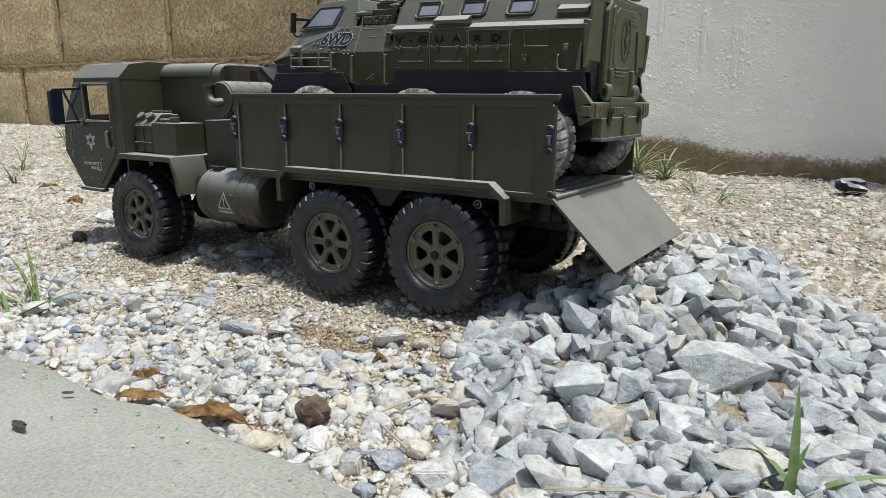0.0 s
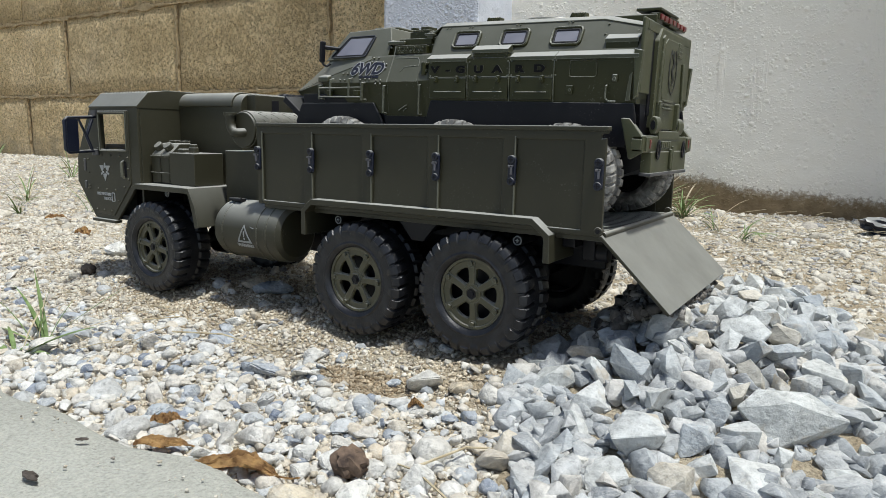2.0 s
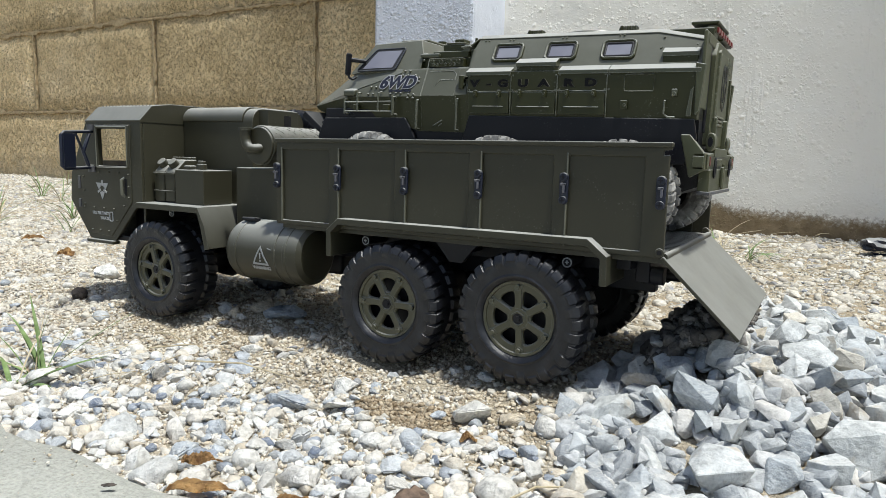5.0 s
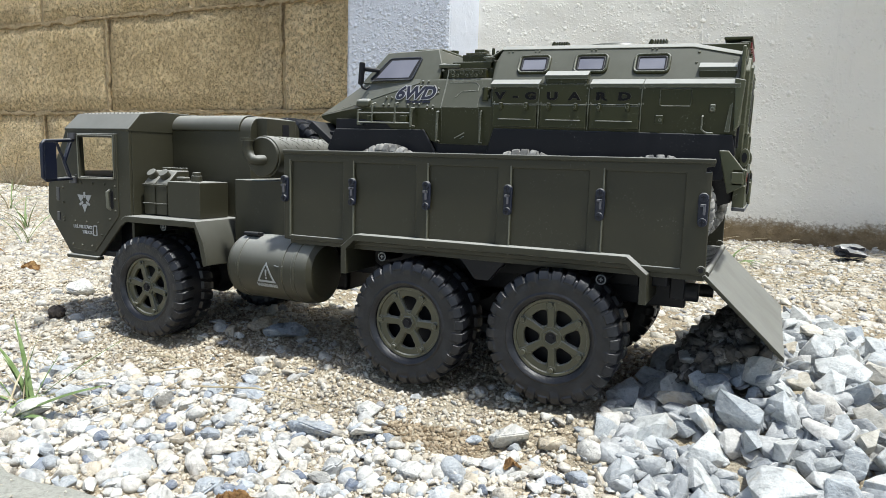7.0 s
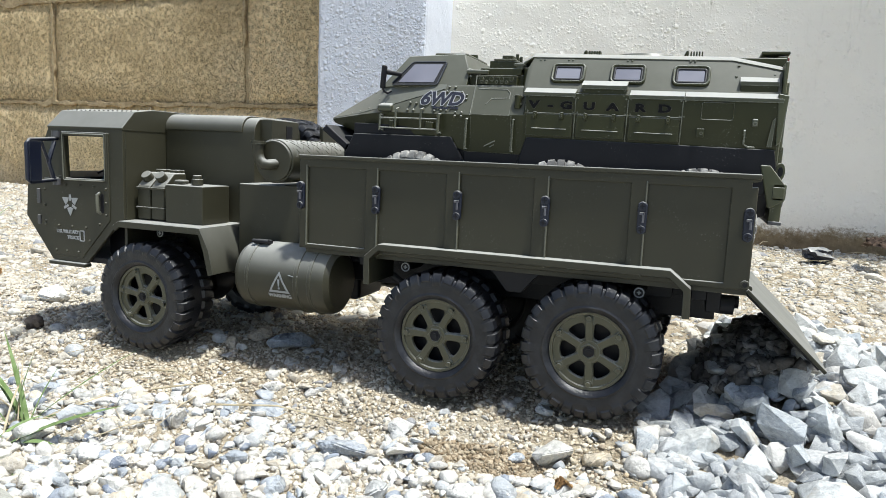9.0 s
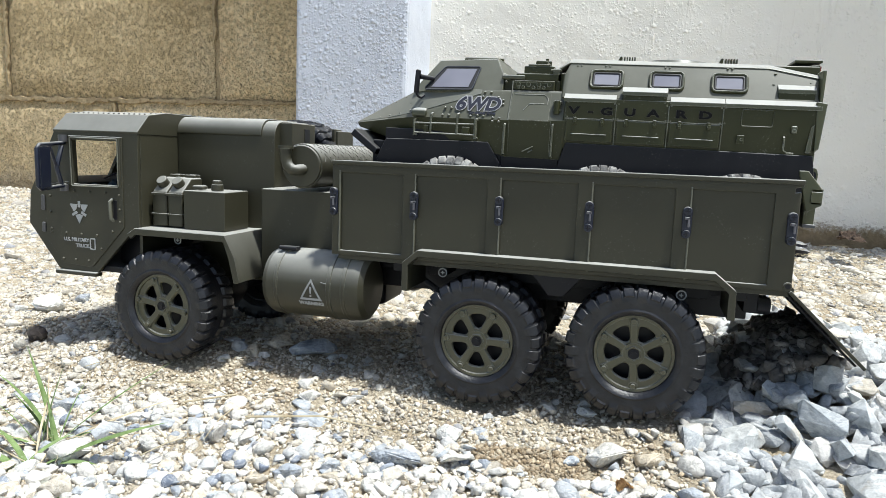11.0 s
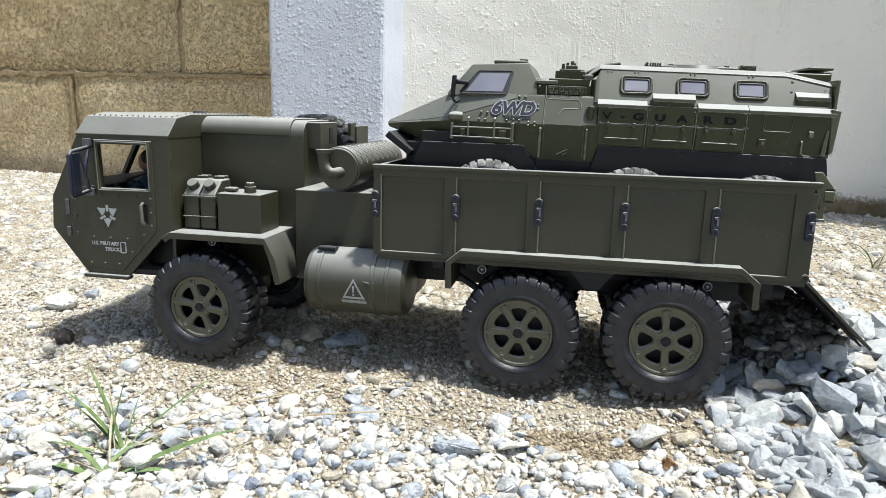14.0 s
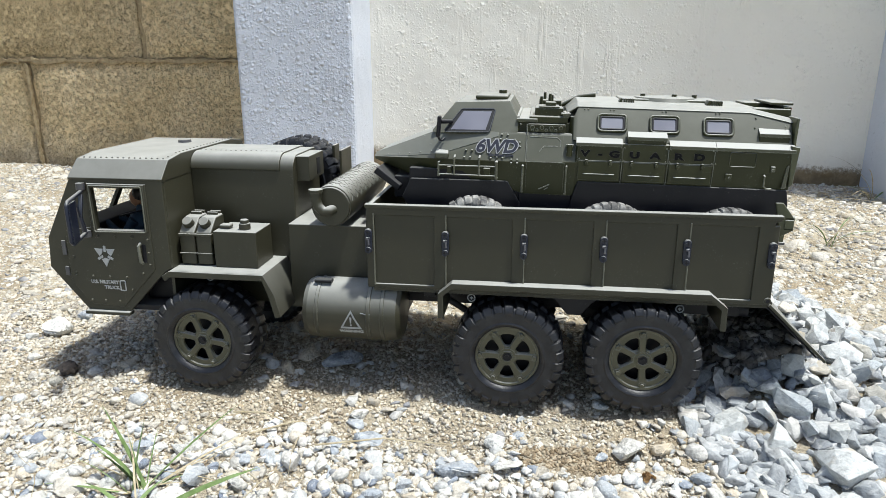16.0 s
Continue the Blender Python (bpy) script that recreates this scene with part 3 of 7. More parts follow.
# ---- the wheels ----
def tyre_mesh(r, w, lugs, lug_h, rim_r):
    """A chunky off-road tyre about the y axis, moulded in one piece; -y is its outer face."""
    h = w / 2
    deep = r - rim_r
    # half profile from bead to tread middle: radius, half-width, and how far the lug stands up there
    half = [(rim_r * 0.975, h * 0.6, 0, 0), (rim_r * 0.985, h * 0.84, 0, 0), (rim_r + 0.0012, h * 0.96, 0, 0), (rim_r + 0.0026, h * 1.0, 0, 0), (rim_r + 0.0038, h * 0.965, 0, 0), (rim_r + deep * 0.42, h * 0.985, 0, 0), (rim_r + deep * 0.52, h * 0.985, 0, 0),
            (rim_r + deep * 0.56, h * 0.98, 0.35, 0), (rim_r + deep * 0.64, h * 0.975, 0.45, 0), (rim_r + deep * 0.68, h * 0.97, 0.5, 0.45), (r - lug_h * 1.9, h * 0.93, 0.6, 0.6), (r - lug_h * 1.2, h * 0.86, 0.8, 0.8), (r - lug_h, h * 0.76, 1, 1), (r - lug_h, h * 0.5, 1, 1), (r - lug_h, h * 0.3, 1, 1), (r - lug_h, h * 0.22, 0, 0), (r - lug_h, h * 0.02, 0, 0)]
    prof = [(a, -b, c, d) for a, b, c, d in half] + [(a, b, c, d) for a, b, c, d in half[::-1]]
    sub = 12
    n = lugs * sub
    bm = bmesh.new()
    rings = []
    for rad, y, lng, sht in prof:
        row = []
        for k in range(n):
            a = k * math.tau / n
            side = -1 if y < 0 else 1
            u = k / sub + (0.5 if side > 0 else 0.0) - 0.45 * (1 - abs(y) / h)
            cell = math.floor(u)
            on = (u - cell) < 0.76
            tall = (lng if cell % 2 else sht) * lug_h if on else 0.0
            out = Vector((math.cos(a), 0, math.sin(a)))
            ny = side * min(1.0, max(0.0, (abs(y) / h - 0.8) / 0.17))
            nr = math.sqrt(max(0.0, 1 - ny * ny * 0.9))
            row.append(bm.verts.new(out * (rad + tall * nr) + Vector((0, y + tall * ny * 0.8, 0))))
        rings.append(row)
    m = len(rings)
    for i in range(m):
        p, q = rings[i], rings[(i + 1) % m]
        for k in range(n):
            bm.faces.new((p[k], p[(k + 1) % n], q[(k + 1) % n], q[k]))
    bmesh.ops.recalc_face_normals(bm, faces=bm.faces)
    return bm


def rim_mesh(R, y, deep):
    """A six-spoked wheel disc: ring with bolt bosses, flat spokes and wedge openings."""
    holes = []
    for k in range(6):
        c = (k + 0.5) * math.tau / 6
        pts = []
        for rad, half in ((R * 0.33, 0.14), (R * 0.39, 0.27), (R * 0.66, 0.345), (R * 0.72, 0.28)):
            pts.append((rad, c + half))
        for rad, half in ((R * 0.73, 0.1), (R * 0.73, -0.1), (R * 0.72, -0.28), (R * 0.66, -0.345), (R * 0.39, -0.27), (R * 0.33, -0.14)):
            pts.append((rad, c + half))
        holes.append([(rad * math.cos(a), rad * math.sin(a)) for rad, a in pts])
    outer = [(R * 0.97 * math.cos(k * math.tau / 48), R * 0.97 * math.sin(k * math.tau / 48)) for k in range(48)]
    bms = [plate(outer, y, y + 0.003, holes, bevel=0.0005)]
    bms.append(lathe([(R * 0.9, y), (R * 0.915, y - 0.0012), (R * 0.98, y - 0.0014), (R, y - 0.0004), (R, y + deep), (R * 0.95, y + deep), (R * 0.93, y + 0.002)], 48))
    for k in range(6):
        a = k * math.tau / 6
        bms.append(moved(rod((0, 0.0005, 0), (0, -0.0024, 0), 0.0014, seg=10), Matrix.Translation((R * 0.84 * math.cos(a), y, R * 0.84 * math.sin(a)))))
        bms.append(moved(tube([(R * 0.1 * math.cos(q * math.tau / 12), 0, R * 0.1 * math.sin(q * math.tau / 12)) for q in range(12)], R * 0.025, 5, True), Matrix.Translation((R * 0.84 * math.cos(a), y - 0.0004, R * 0.84 * math.sin(a)))))
        bms.append(plate([(R * 0.2, -R * 0.085), (R * 0.86, -R * 0.1), (R * 0.86, R * 0.1), (R * 0.2, R * 0.085)], y - 0.0008, y + 0.001, bevel=0.0004))
        bms[-1].transform(Matrix.Rotation(-a, 4, "Y"))
    bms.append(rod((0, y - 0.001, 0), (0, y + 0.004, 0), R * 0.27, seg=24))
    bms.append(moved(tube([(R * 0.185 * math.cos(q * math.tau / 6), y - 0.0012, R * 0.185 * math.sin(q * math.tau / 6)) for q in range(6)], R * 0.03, 5, True), Matrix()))
    return join(*bms)


class WheelKit:
    def __init__(self, r, w, rim_r, lugs, lug_h, tyre_mat, rim_mat):
        h = w / 2
        self.tyre = finish(tyre_mesh(r, w, lugs, lug_h, rim_r), "tyre", tyre_mat, 30)
        self.rim = finish(rim_mesh(rim_r * 0.99, -h * 0.72, w * 0.5), "rim", rim_mat, 30)
        self.barrel = finish(join(lathe([(rim_r, -h * 0.5), (rim_r * 1.0, h * 0.75), (rim_r * 0.92, h * 0.75), (rim_r * 0.92, -h * 0.5)], 36), rod((0, -h * 0.6, 0), (0, h * 1.1, 0), rim_r * 0.22), rod((0, -h * 0.2, 0), (0, -h * 0.1, 0), rim_r * 0.96, seg=36)), "wheel", BLACK, 30)
        self.nut = finish(join(rod((0, -h * 0.72 - 0.0013, 0), (0, -h * 0.72, 0), rim_r * 0.16, seg=6), rod((0, -h * 0.72 - 0.0022, 0), (0, -h * 0.72, 0), rim_r * 0.07, seg=8)), "hub_nut", BLACK, 30)

    def put(self, parent, at, spin=0.0, far=False):
        wheel = new("wheel", self.barrel)
        wheel.parent = parent
        wheel.matrix_basis = PLACE[parent].inverted() @ Matrix.Translation(at) @ PLACE[parent].to_3x3().to_4x4() @ pose(0, 0, 0, 0, 0, 180 if far else 0) @ pose(0, 0, 0, 0, spin, 0)
        for name, me in (("tyre", self.tyre), ("rim", self.rim), ("hub_nut", self.nut)):
            ob = new(name, me)
            ob.parent = wheel
        return wheel


# ---- the army truck ----
Y0, Y1 = 0.3625, 2 * YC - 0.3625
truck = thing("toy_truck", (-0.4, YC, 0.009), "olive drab plastic six-wheeled military model truck with a lowered tailgate", "toy truck")
TRUCK_TYRE = WheelKit(0.039, 0.035, 0.0228, 30, 0.0018, RUBBER, OLIVE_PALE)
for wx, wz, spin in ((-0.553, 0.0475, 10), (-0.328, 0.0485, 0), (-0.2365, 0.0515, 27)):
    TRUCK_TYRE.put(truck, (wx, 0.3715, wz), spin)
    TRUCK_TYRE.put(truck, (wx, 2 * YC - 0.3715, wz), spin + 13, True)
    axle = join(rod((wx, 0.385, wz), (wx, 0.486, wz), 0.0065), moved(lathe([(0.012, -0.012), (0.016, 0), (0.012, 0.012)], 18, False), Matrix.Translation((wx, YC, wz))))
    part("axle", axle, BLACK, truck, "black plastic axle")

# cab
SIDE = [(-0.645, 0.166), (-0.669, 0.121), (-0.671, 0.098), (-0.645, 0.066), (-0.612, 0.064), (-0.580, 0.097), (-0.574, 0.101), (-0.574, 0.166)]
WIN = [(-0.6285, 0.1595), (-0.6275, 0.1285), (-0.5905, 0.129), (-0.5905, 0.1595)]
part("cab_side", plate(SIDE, Y0, Y0 + 0.003, [WIN], bevel=0.0005), OLIVE, truck)
part("cab_side", other_side(plate(SIDE, Y0, Y0 + 0.003, [WIN], bevel=0.0005)), OLIVE, truck)
DOOR = [(-0.632, 0.1625), (-0.633, 0.130), (-0.6535, 0.127), (-0.6545, 0.088), (-0.641, 0.0705), (-0.6145, 0.069), (-0.603, 0.0815), (-0.5865, 0.099), (-0.5865, 0.1625)]
door = part("door", plate(DOOR, Y0 - 0.0009, Y0 + 0.0005, [WIN], bevel=0.0004), OLIVE, truck, "riveted cab door with a grey star emblem")
part("window_frame", plate([(-0.6315, 0.1625), (-0.631, 0.1265), (-0.5875, 0.1272), (-0.5875, 0.1625)], Y0 - 0.0018, Y0 + 0.001, [WIN], bevel=0.0006), OLIVE, door)
part("window_bead", tube([(x, Y0 - 0.0019, z) for x, z in ((-0.6298, 0.1608), (-0.6292, 0.1278), (-0.6285, 0.1272), (-0.5898, 0.1278), (-0.5892, 0.1285), (-0.5892, 0.1602), (-0.59, 0.161), (-0.629, 0.1612))], 0.00045, 5, True), OLIVE_EDGE, door, "pale bead round the door window")
part("door_handle", tube([(-0.5955, Y0 - 0.0005, 0.119), (-0.5958, Y0 - 0.003, 0.1175), (-0.5952, Y0 - 0.003, 0.1055), (-0.595, Y0 - 0.0005, 0.104)], 0.0012), OLIVE_EDGE, door, "pale edged grab handle")
part("handle_recess", box(-0.5945, -0.5915, Y0 - 0.0012, Y0, 0.1045, 0.1185, 0.0003), BLACK, door)
rivets = []
for x, z in [(-0.628 + 0.0135 * i, 0.1235) for i in range(3)] + [(-0.65 + 0.0001 * i, 0.119 - 0.012 * i) for i in range(3)] + [(-0.65 + 0.0135 * i, 0.0925 if i < 4 else 0.096) for i in range(5)] + [(-0.64, 0.0735), (-0.629, 0.0735), (-0.6175, 0.0735), (-0.606, 0.083), (-0.5895, 0.122), (-0.5895, 0.112), (-0.5895, 0.103)]:
    rivets.append(moved(rod((0, 0, 0), (0, -0.001, 0), 0.0011, 0.0007, 8), Matrix.Translation((x, Y0 - 0.0009, z))))
part("rivets", join(*rivets), OLIVE_PLAIN, door)
part("hinge", join(box(-0.6585, -0.6555, Y0 - 0.001, Y0 + 0.001, 0.108, 0.119, 0.0004), box(-0.6585, -0.6555, Y0 - 0.001, Y0 + 0.001, 0.092, 0.099, 0.0004)), STEEL, door)
emblem = []
for k in range(3):
    a = math.radians(-90 + 120 * k)
    tip, left, right = [(0.0115 * math.cos(a), 0.0115 * math.sin(a)), (0.0058 * math.cos(a + 0.75), 0.0058 * math.sin(a + 0.75)), (0.0058 * math.cos(a - 0.75), 0.0058 * math.sin(a - 0.75))]
    emblem.append(plate([tip, left, (0.0032 * math.cos(a), 0.0032 * math.sin(a)), right], -0.0002, 0.0002, bevel=0))
    b = a + math.radians(60)
    w = 0.0011
    c, s = math.cos(b), math.sin(b)
    emblem.append(plate([(0.0028 * c - w * s, 0.0028 * s + w * c), (0.0085 * c - w * s, 0.0085 * s + w * c), (0.0085 * c + w * s, 0.0085 * s - w * c), (0.0028 * c + w * s, 0.0028 * s - w * c)], -0.0002, 0.0002, bevel=0))
part("emblem", moved(join(*emblem), Matrix.Translation((-0.6242, Y0 - 0.0012, 0.1095)) @ Matrix.Diagonal((0.8, 1, 0.8, 1))), DECAL_GREY, door, "pale grey three-pointed star emblem")
part("lettering", join(moved(letters("U.S. MILITARY", 0.0036, bold=0.0001), Matrix.Translation((-0.6275, Y0 - 0.0012, 0.0882))), moved(letters("TRUCK", 0.0036, bold=0.0001), Matrix.Translation((-0.6222, Y0 - 0.0012, 0.0841)))), DECAL_GREY, door, "grey stencilled lettering")
part("key_mark", moved(plate(rounded(0.0048, 0.0082, 0.001), -0.0006, 0, [rounded(0.0034, 0.0068, 0.0006)], bevel=0), Matrix.Translation((-0.6133, Y0 - 0.0008, 0.086))), DECAL_GREY, door)

roof_sec = [(Y0, 0.1645), (Y0 - 0.0006, 0.1662), (Y0 + 0.0115, 0.1785), (Y0 + 0.03, 0.181), (Y1 - 0.03, 0.181), (Y1 - 0.0115, 0.1785), (Y1 + 0.0006, 0.1662), (Y1, 0.1645)]
roof = bmesh.new()
ends = []
for x in (-0.646, -0.5735):
    ends.append([roof.verts.new((x + (0.001 if (x < -0.6 and z > 0.17) else 0), y, z)) for y, z in roof_sec])
roof.faces.new(ends[0])
roof.faces.new(ends[1])
for k in range(len(roof_sec)):
    roof.faces.new((ends[0][k], ends[0][k - 1], ends[1][k - 1], ends[1][k]))
bmesh.ops.recalc_face_normals(roof, faces=roof.faces)
roof = part("roof", soften(roof, 0.0006, 15), OLIVE, truck, "cab roof with chamfered edges and a rivet line")
dots = [moved(rod((0, 0, 0), (0, -0.0004, 0.0005), 0.0008, 0.0005, 6), Matrix.Translation((-0.64 + 0.0044 * i, Y0 + 0.0135, 0.179))) for i in range(15)]
dots += [moved(rod((0, 0, 0), (0, 0, 0.0006), 0.0008, 0.0005, 6), Matrix.Translation((-0.577, Y0 + 0.018 + 0.0055 * i, 0.1797 if i < 2 else 0.181))) for i in range(20)]
part("rivets", join(*dots), OLIVE, roof)
part("roof_cap", join(rod((-0.602, 0.452, 0.1805), (-0.602, 0.452, 0.183), 0.0055, 0.005, 18)), STEEL, roof, "low dark round roof cap")
part("cab_back", box(-0.5765, -0.574, Y0 + 0.003, Y1 - 0.003, 0.07, 0.166, 0.0003), OLIVE, truck)
wind = [(-0.6425, 0.163), (-0.6625, 0.125)]
for name, (a, b) in (("cab_front", (SIDE[1], SIDE[2])), ("cab_front", (SIDE[2], SIDE[3]))):
    part(name, hexa([(a[0], Y0 + 0.003, a[1]), (b[0], Y0 + 0.003, b[1]), (b[0] + 0.003, Y0 + 0.003, b[1]), (a[0] + 0.003, Y0 + 0.003, a[1]),
                     (a[0], Y1 - 0.003, a[1]), (b[0], Y1 - 0.003, b[1]), (b[0] + 0.003, Y1 - 0.003, b[1]), (a[0] + 0.003, Y1 - 0.003, a[1])]), OLIVE, truck)
for name, y, w in (("windscreen_post", Y0 + 0.003, 0.006), ("windscreen_post", YC - 0.003, 0.006), ("windscreen_post", Y1 - 0.009, 0.006)):
    part(name, hexa([(-0.645, y, 0.166), (-0.669, y, 0.121), (-0.666, y, 0.121), (-0.642, y, 0.166), (-0.645, y + w, 0.166), (-0.669, y + w, 0.121), (-0.666, y + w, 0.121), (-0.642, y + w, 0.166)]), OLIVE, truck)
part("cab_floor", box(-0.645, -0.576, Y0 + 0.003, Y1 - 0.003, 0.066, 0.07, 0.0003), BLACK, truck)
part("dashboard", plate([(-0.664, 0.122), (-0.66, 0.1), (-0.64, 0.1), (-0.64, 0.128), (-0.652, 0.133)], Y0 + 0.004, Y1 - 0.004, bevel=0.001), BLACK, truck)
part("steering_wheel", moved(join(tube([(0.011 * math.cos(k * math.tau / 20), 0.011 * math.sin(k * math.tau / 20), 0) for k in range(20)], 0.0012, 6, True), rod((0, 0, -0.012), (0, 0, 0), 0.0012)), pose(-0.64, 0.41, 0.121, 0, 35, 0)), BLACK, truck)
part("wiper_lever", rod((-0.627, 0.39, 0.132), (-0.604, 0.384, 0.139), 0.0009, 0.0005), BLACK, truck)
part("seat", join(box(-0.606, -0.58, 0.378, 0.42, 0.07, 0.098, 0.003), box(-0.586, -0.579, 0.378, 0.42, 0.09, 0.142, 0.003)), BLACK, truck)
part("step_sill", box(-0.646, -0.61, Y0 - 0.003, Y0 + 0.004, 0.0625, 0.0655, 0.0008), OLIVE, truck)
part("windscreen", hexa([(-0.6455, Y0 + 0.004, 0.165), (-0.668, Y0 + 0.004, 0.122), (-0.6672, Y0 + 0.004, 0.122), (-0.6447, Y0 + 0.004, 0.165), (-0.6455, Y1 - 0.004, 0.165), (-0.668, Y1 - 0.004, 0.122), (-0.6672, Y1 - 0.004, 0.122), (-0.6447, Y1 - 0.004, 0.165)]), CLEAR, truck, "clear windscreen").visible_shadow = False

# seated driver doll, one plain mesh
def tint(bm, i):
    for f in bm.faces:
        f.material_index = i
    return bm


def ball(at, r, scale=(1, 1, 1), sub=2):
    bm = bmesh.new()
    bmesh.ops.create_icosphere(bm, subdivisions=sub, radius=r)
    bm.transform(Matrix.Translation(at) @ Matrix.Diagonal((*scale, 1)))
    return bm


torso = moved(lathe([(0.0001, 0.0), (0.009, 0.001), (0.0115, 0.012), (0.0125, 0.026), (0.0085, 0.033), (0.004, 0.036), (0.0035, 0.041), (0.0001, 0.0415)], 16, False), pose(-0.6160, 0.401, 0.0985, 90, 0, 0))
arms = [tube([(-0.6160, 0.401 + s * 0.011, 0.129), (-0.6250, 0.401 + s * 0.014, 0.117), (-0.6410, 0.401 + s * 0.008, 0.126)], [0.004, 0.0035, 0.0025]) for s in (-1, 1)]
solo("driver_doll", join(torso, *arms, tint(ball((-0.6180, 0.401, 0.1445), 0.0066, (0.95, 0.85, 1.15)), 1), tint(ball((-0.6155, 0.401, 0.1475), 0.0068, (0.9, 0.92, 1.0)), 2)),
     [Mat("doll_navy_cloth", (0.03, 0.055, 0.075), 0.8).m, Mat("doll_tan_plastic", (0.3, 0.15, 0.08), 0.6).m, Mat("doll_dark_plastic", (0.015, 0.01, 0.008), 0.6).m],
     "small dark plastic driver doll seated in the truck cab", "doll")

# door mirror: an open frame with a dark strip of mirror at its outer end
mir = lambda s, z: (-0.6355 + 0.012 * s, 0.3615 - 0.0345 * s, z)
mirror = part("mirror_frame", tube([mir(0.0, 0.157), mir(0.9, 0.1555), mir(1.0, 0.153), mir(1.0, 0.1285), mir(0.9, 0.126), mir(0.0, 0.127)], 0.0014, 8), BLUEBLACK, truck, "blue-black mirror bracket with crossed struts")
part("mirror_glass", hexa([mir(0.62, 0.1545), mir(0.98, 0.1545), mir(0.98, 0.127), mir(0.62, 0.127), *[tuple(Vector(mir(s, z)) + Vector((0.0016, 0.0006, 0))) for s, z in ((0.62, 0.1545), (0.98, 0.1545), (0.98, 0.127), (0.62, 0.127))]]), BLUEBLACK, mirror)
part("strut", join(tube([mir(0.55, 0.155), mir(0.14, 0.128)], 0.0011, 6), tube([mir(0.1, 0.155), mir(0.32, 0.14), mir(0.16, 0.128)], 0.0016, 6)), BLUEBLACK, mirror)
for z in (0.158, 0.123):
    part("pivot", rod((-0.6355, Y0 - 0.002, z), (-0.6355, Y0 - 0.002, z + 0.0048), 0.003), STEEL, mirror)

# front mudguard
FEND = [(-0.579, 0.0965), (-0.573, 0.1005), (-0.502, 0.1005), (-0.4945, 0.086), (-0.4905, 0.0695)]
guard = part("mudguard", sweep_plate(FEND, 0.002, 0.357, 0.425), OLIVE, truck)
part("mudguard_lip", sweep_plate(FEND, 0.0045, 0.3562, 0.3582), OLIVE, guard)
far_guard = part("mudguard", other_side(sweep_plate(FEND, 0.002, 0.357, 0.425)), OLIVE, truck)

# fuel cans and battery box on the mudguard
for k in range(2):
    x0 = -0.571 + 0.0128 * k
    can = part("jerry_can", plate([(0.372, 0.1012), (0.396, 0.1012), (0.396, 0.1355), (0.383, 0.1355), (0.372, 0.1255)], x0, x0 + 0.0124, axis="x", bevel=0.0013), OLIVE, truck, "moulded olive jerry can with a round cap")
    part("cap", rod((x0 + 0.0062, 0.379, 0.1298), (x0 + 0.0062, 0.3745, 0.1342), 0.0042, 0.0038, 16, bevel=0.0006), OLIVE, can)
    part("rib", join(box(x0 - 0.0002, x0 + 0.0126, 0.3714, 0.3965, 0.1232, 0.1249, 0.0003), box(x0 - 0.0002, x0 + 0.0126, 0.3714, 0.3965, 0.1095, 0.1105, 0.0003)), OLIVE, can)
    part("carry_handle", join(box(x0 + 0.002, x0 + 0.0104, 0.389, 0.391, 0.1346, 0.1376, 0.0006), box(x0 + 0.002, x0 + 0.0104, 0.394, 0.396, 0.1346, 0.1376, 0.0006)), OLIVE, can)
bat = part("battery_box", box(-0.5435, -0.5108, 0.3705, 0.4, 0.1008, 0.1278, 0.0007), OLIVE, truck)
part("filler_cap", join(rod((-0.5225, 0.3795, 0.1282), (-0.5225, 0.3795, 0.1325), 0.0042, 0.004, 18, bevel=0.0004), rod((-0.5225, 0.3795, 0.1325), (-0.5225, 0.3795, 0.1352), 0.0033, 0.003, 18, bevel=0.0005)), OLIVE, bat)
part("lid_block", box(-0.5415, -0.533, 0.377, 0.384, 0.1283, 0.1312, 0.0012), OLIVE, bat)

# engine housing, intake and silencer
sec = [(0.405, 0.062), (0.405, 0.166)] + [(0.417 - 0.012 * math.cos(a), 0.167 + 0.0115 * math.sin(a)) for a in [math.pi / 2 * k / 6 for k in range(7)]]
sec += [(2 * YC - y, z) for y, z in sec[::-1]]
eng = part("engine_housing", plate(sec, -0.574, -0.4925, axis="x", bevel=0.0008), OLIVE, truck)
lip = [(y - 0.0012 if y < YC else y + 0.0012, z + 0.0012) for y, z in sec if z > 0.163]
part("cover_sheet", plate(lip, -0.5735, -0.503, axis="x", bevel=0.0005), OLIVE, eng, "rounded top cover with dotted edge")
part("rivets", join(*[moved(rod((0, 0, 0), (0, 0, 0.0006), 0.0008, 0.0005, 6), Matrix.Translation((-0.571 + 0.0041 * i, 0.4185, 0.1795))) for i in range(17)]), OLIVE, eng)
duct = part("intake_duct", box(-0.493, -0.4825, 0.412, 0.4475, 0.1585, 0.1772, 0.0005), OLIVE, eng)
# no opening here: a thin black patch paints the slot's shade
part("duct_slot", box(-0.4826, -0.4822, 0.4305, 0.4385, 0.161, 0.1735, 0.0001), BLACK, duct)
part("rear_deck", box(-0.4925, -0.4275, 0.387, 2 * YC - 0.387, 0.066, 0.131, 0.0008), OLIVE, truck)
muf = part("silencer", join(rod((-0.455, 0.3755, 0.148), (-0.455, 0.488, 0.148), 0.0148, seg=40, bevel=0.0008), rod((-0.455, 0.3735, 0.148), (-0.455, 0.376, 0.148), 0.0138, seg=40, bevel=0.0008)), OLIVE, truck, "olive silencer drum with a tread-plate jacket")
bars = []
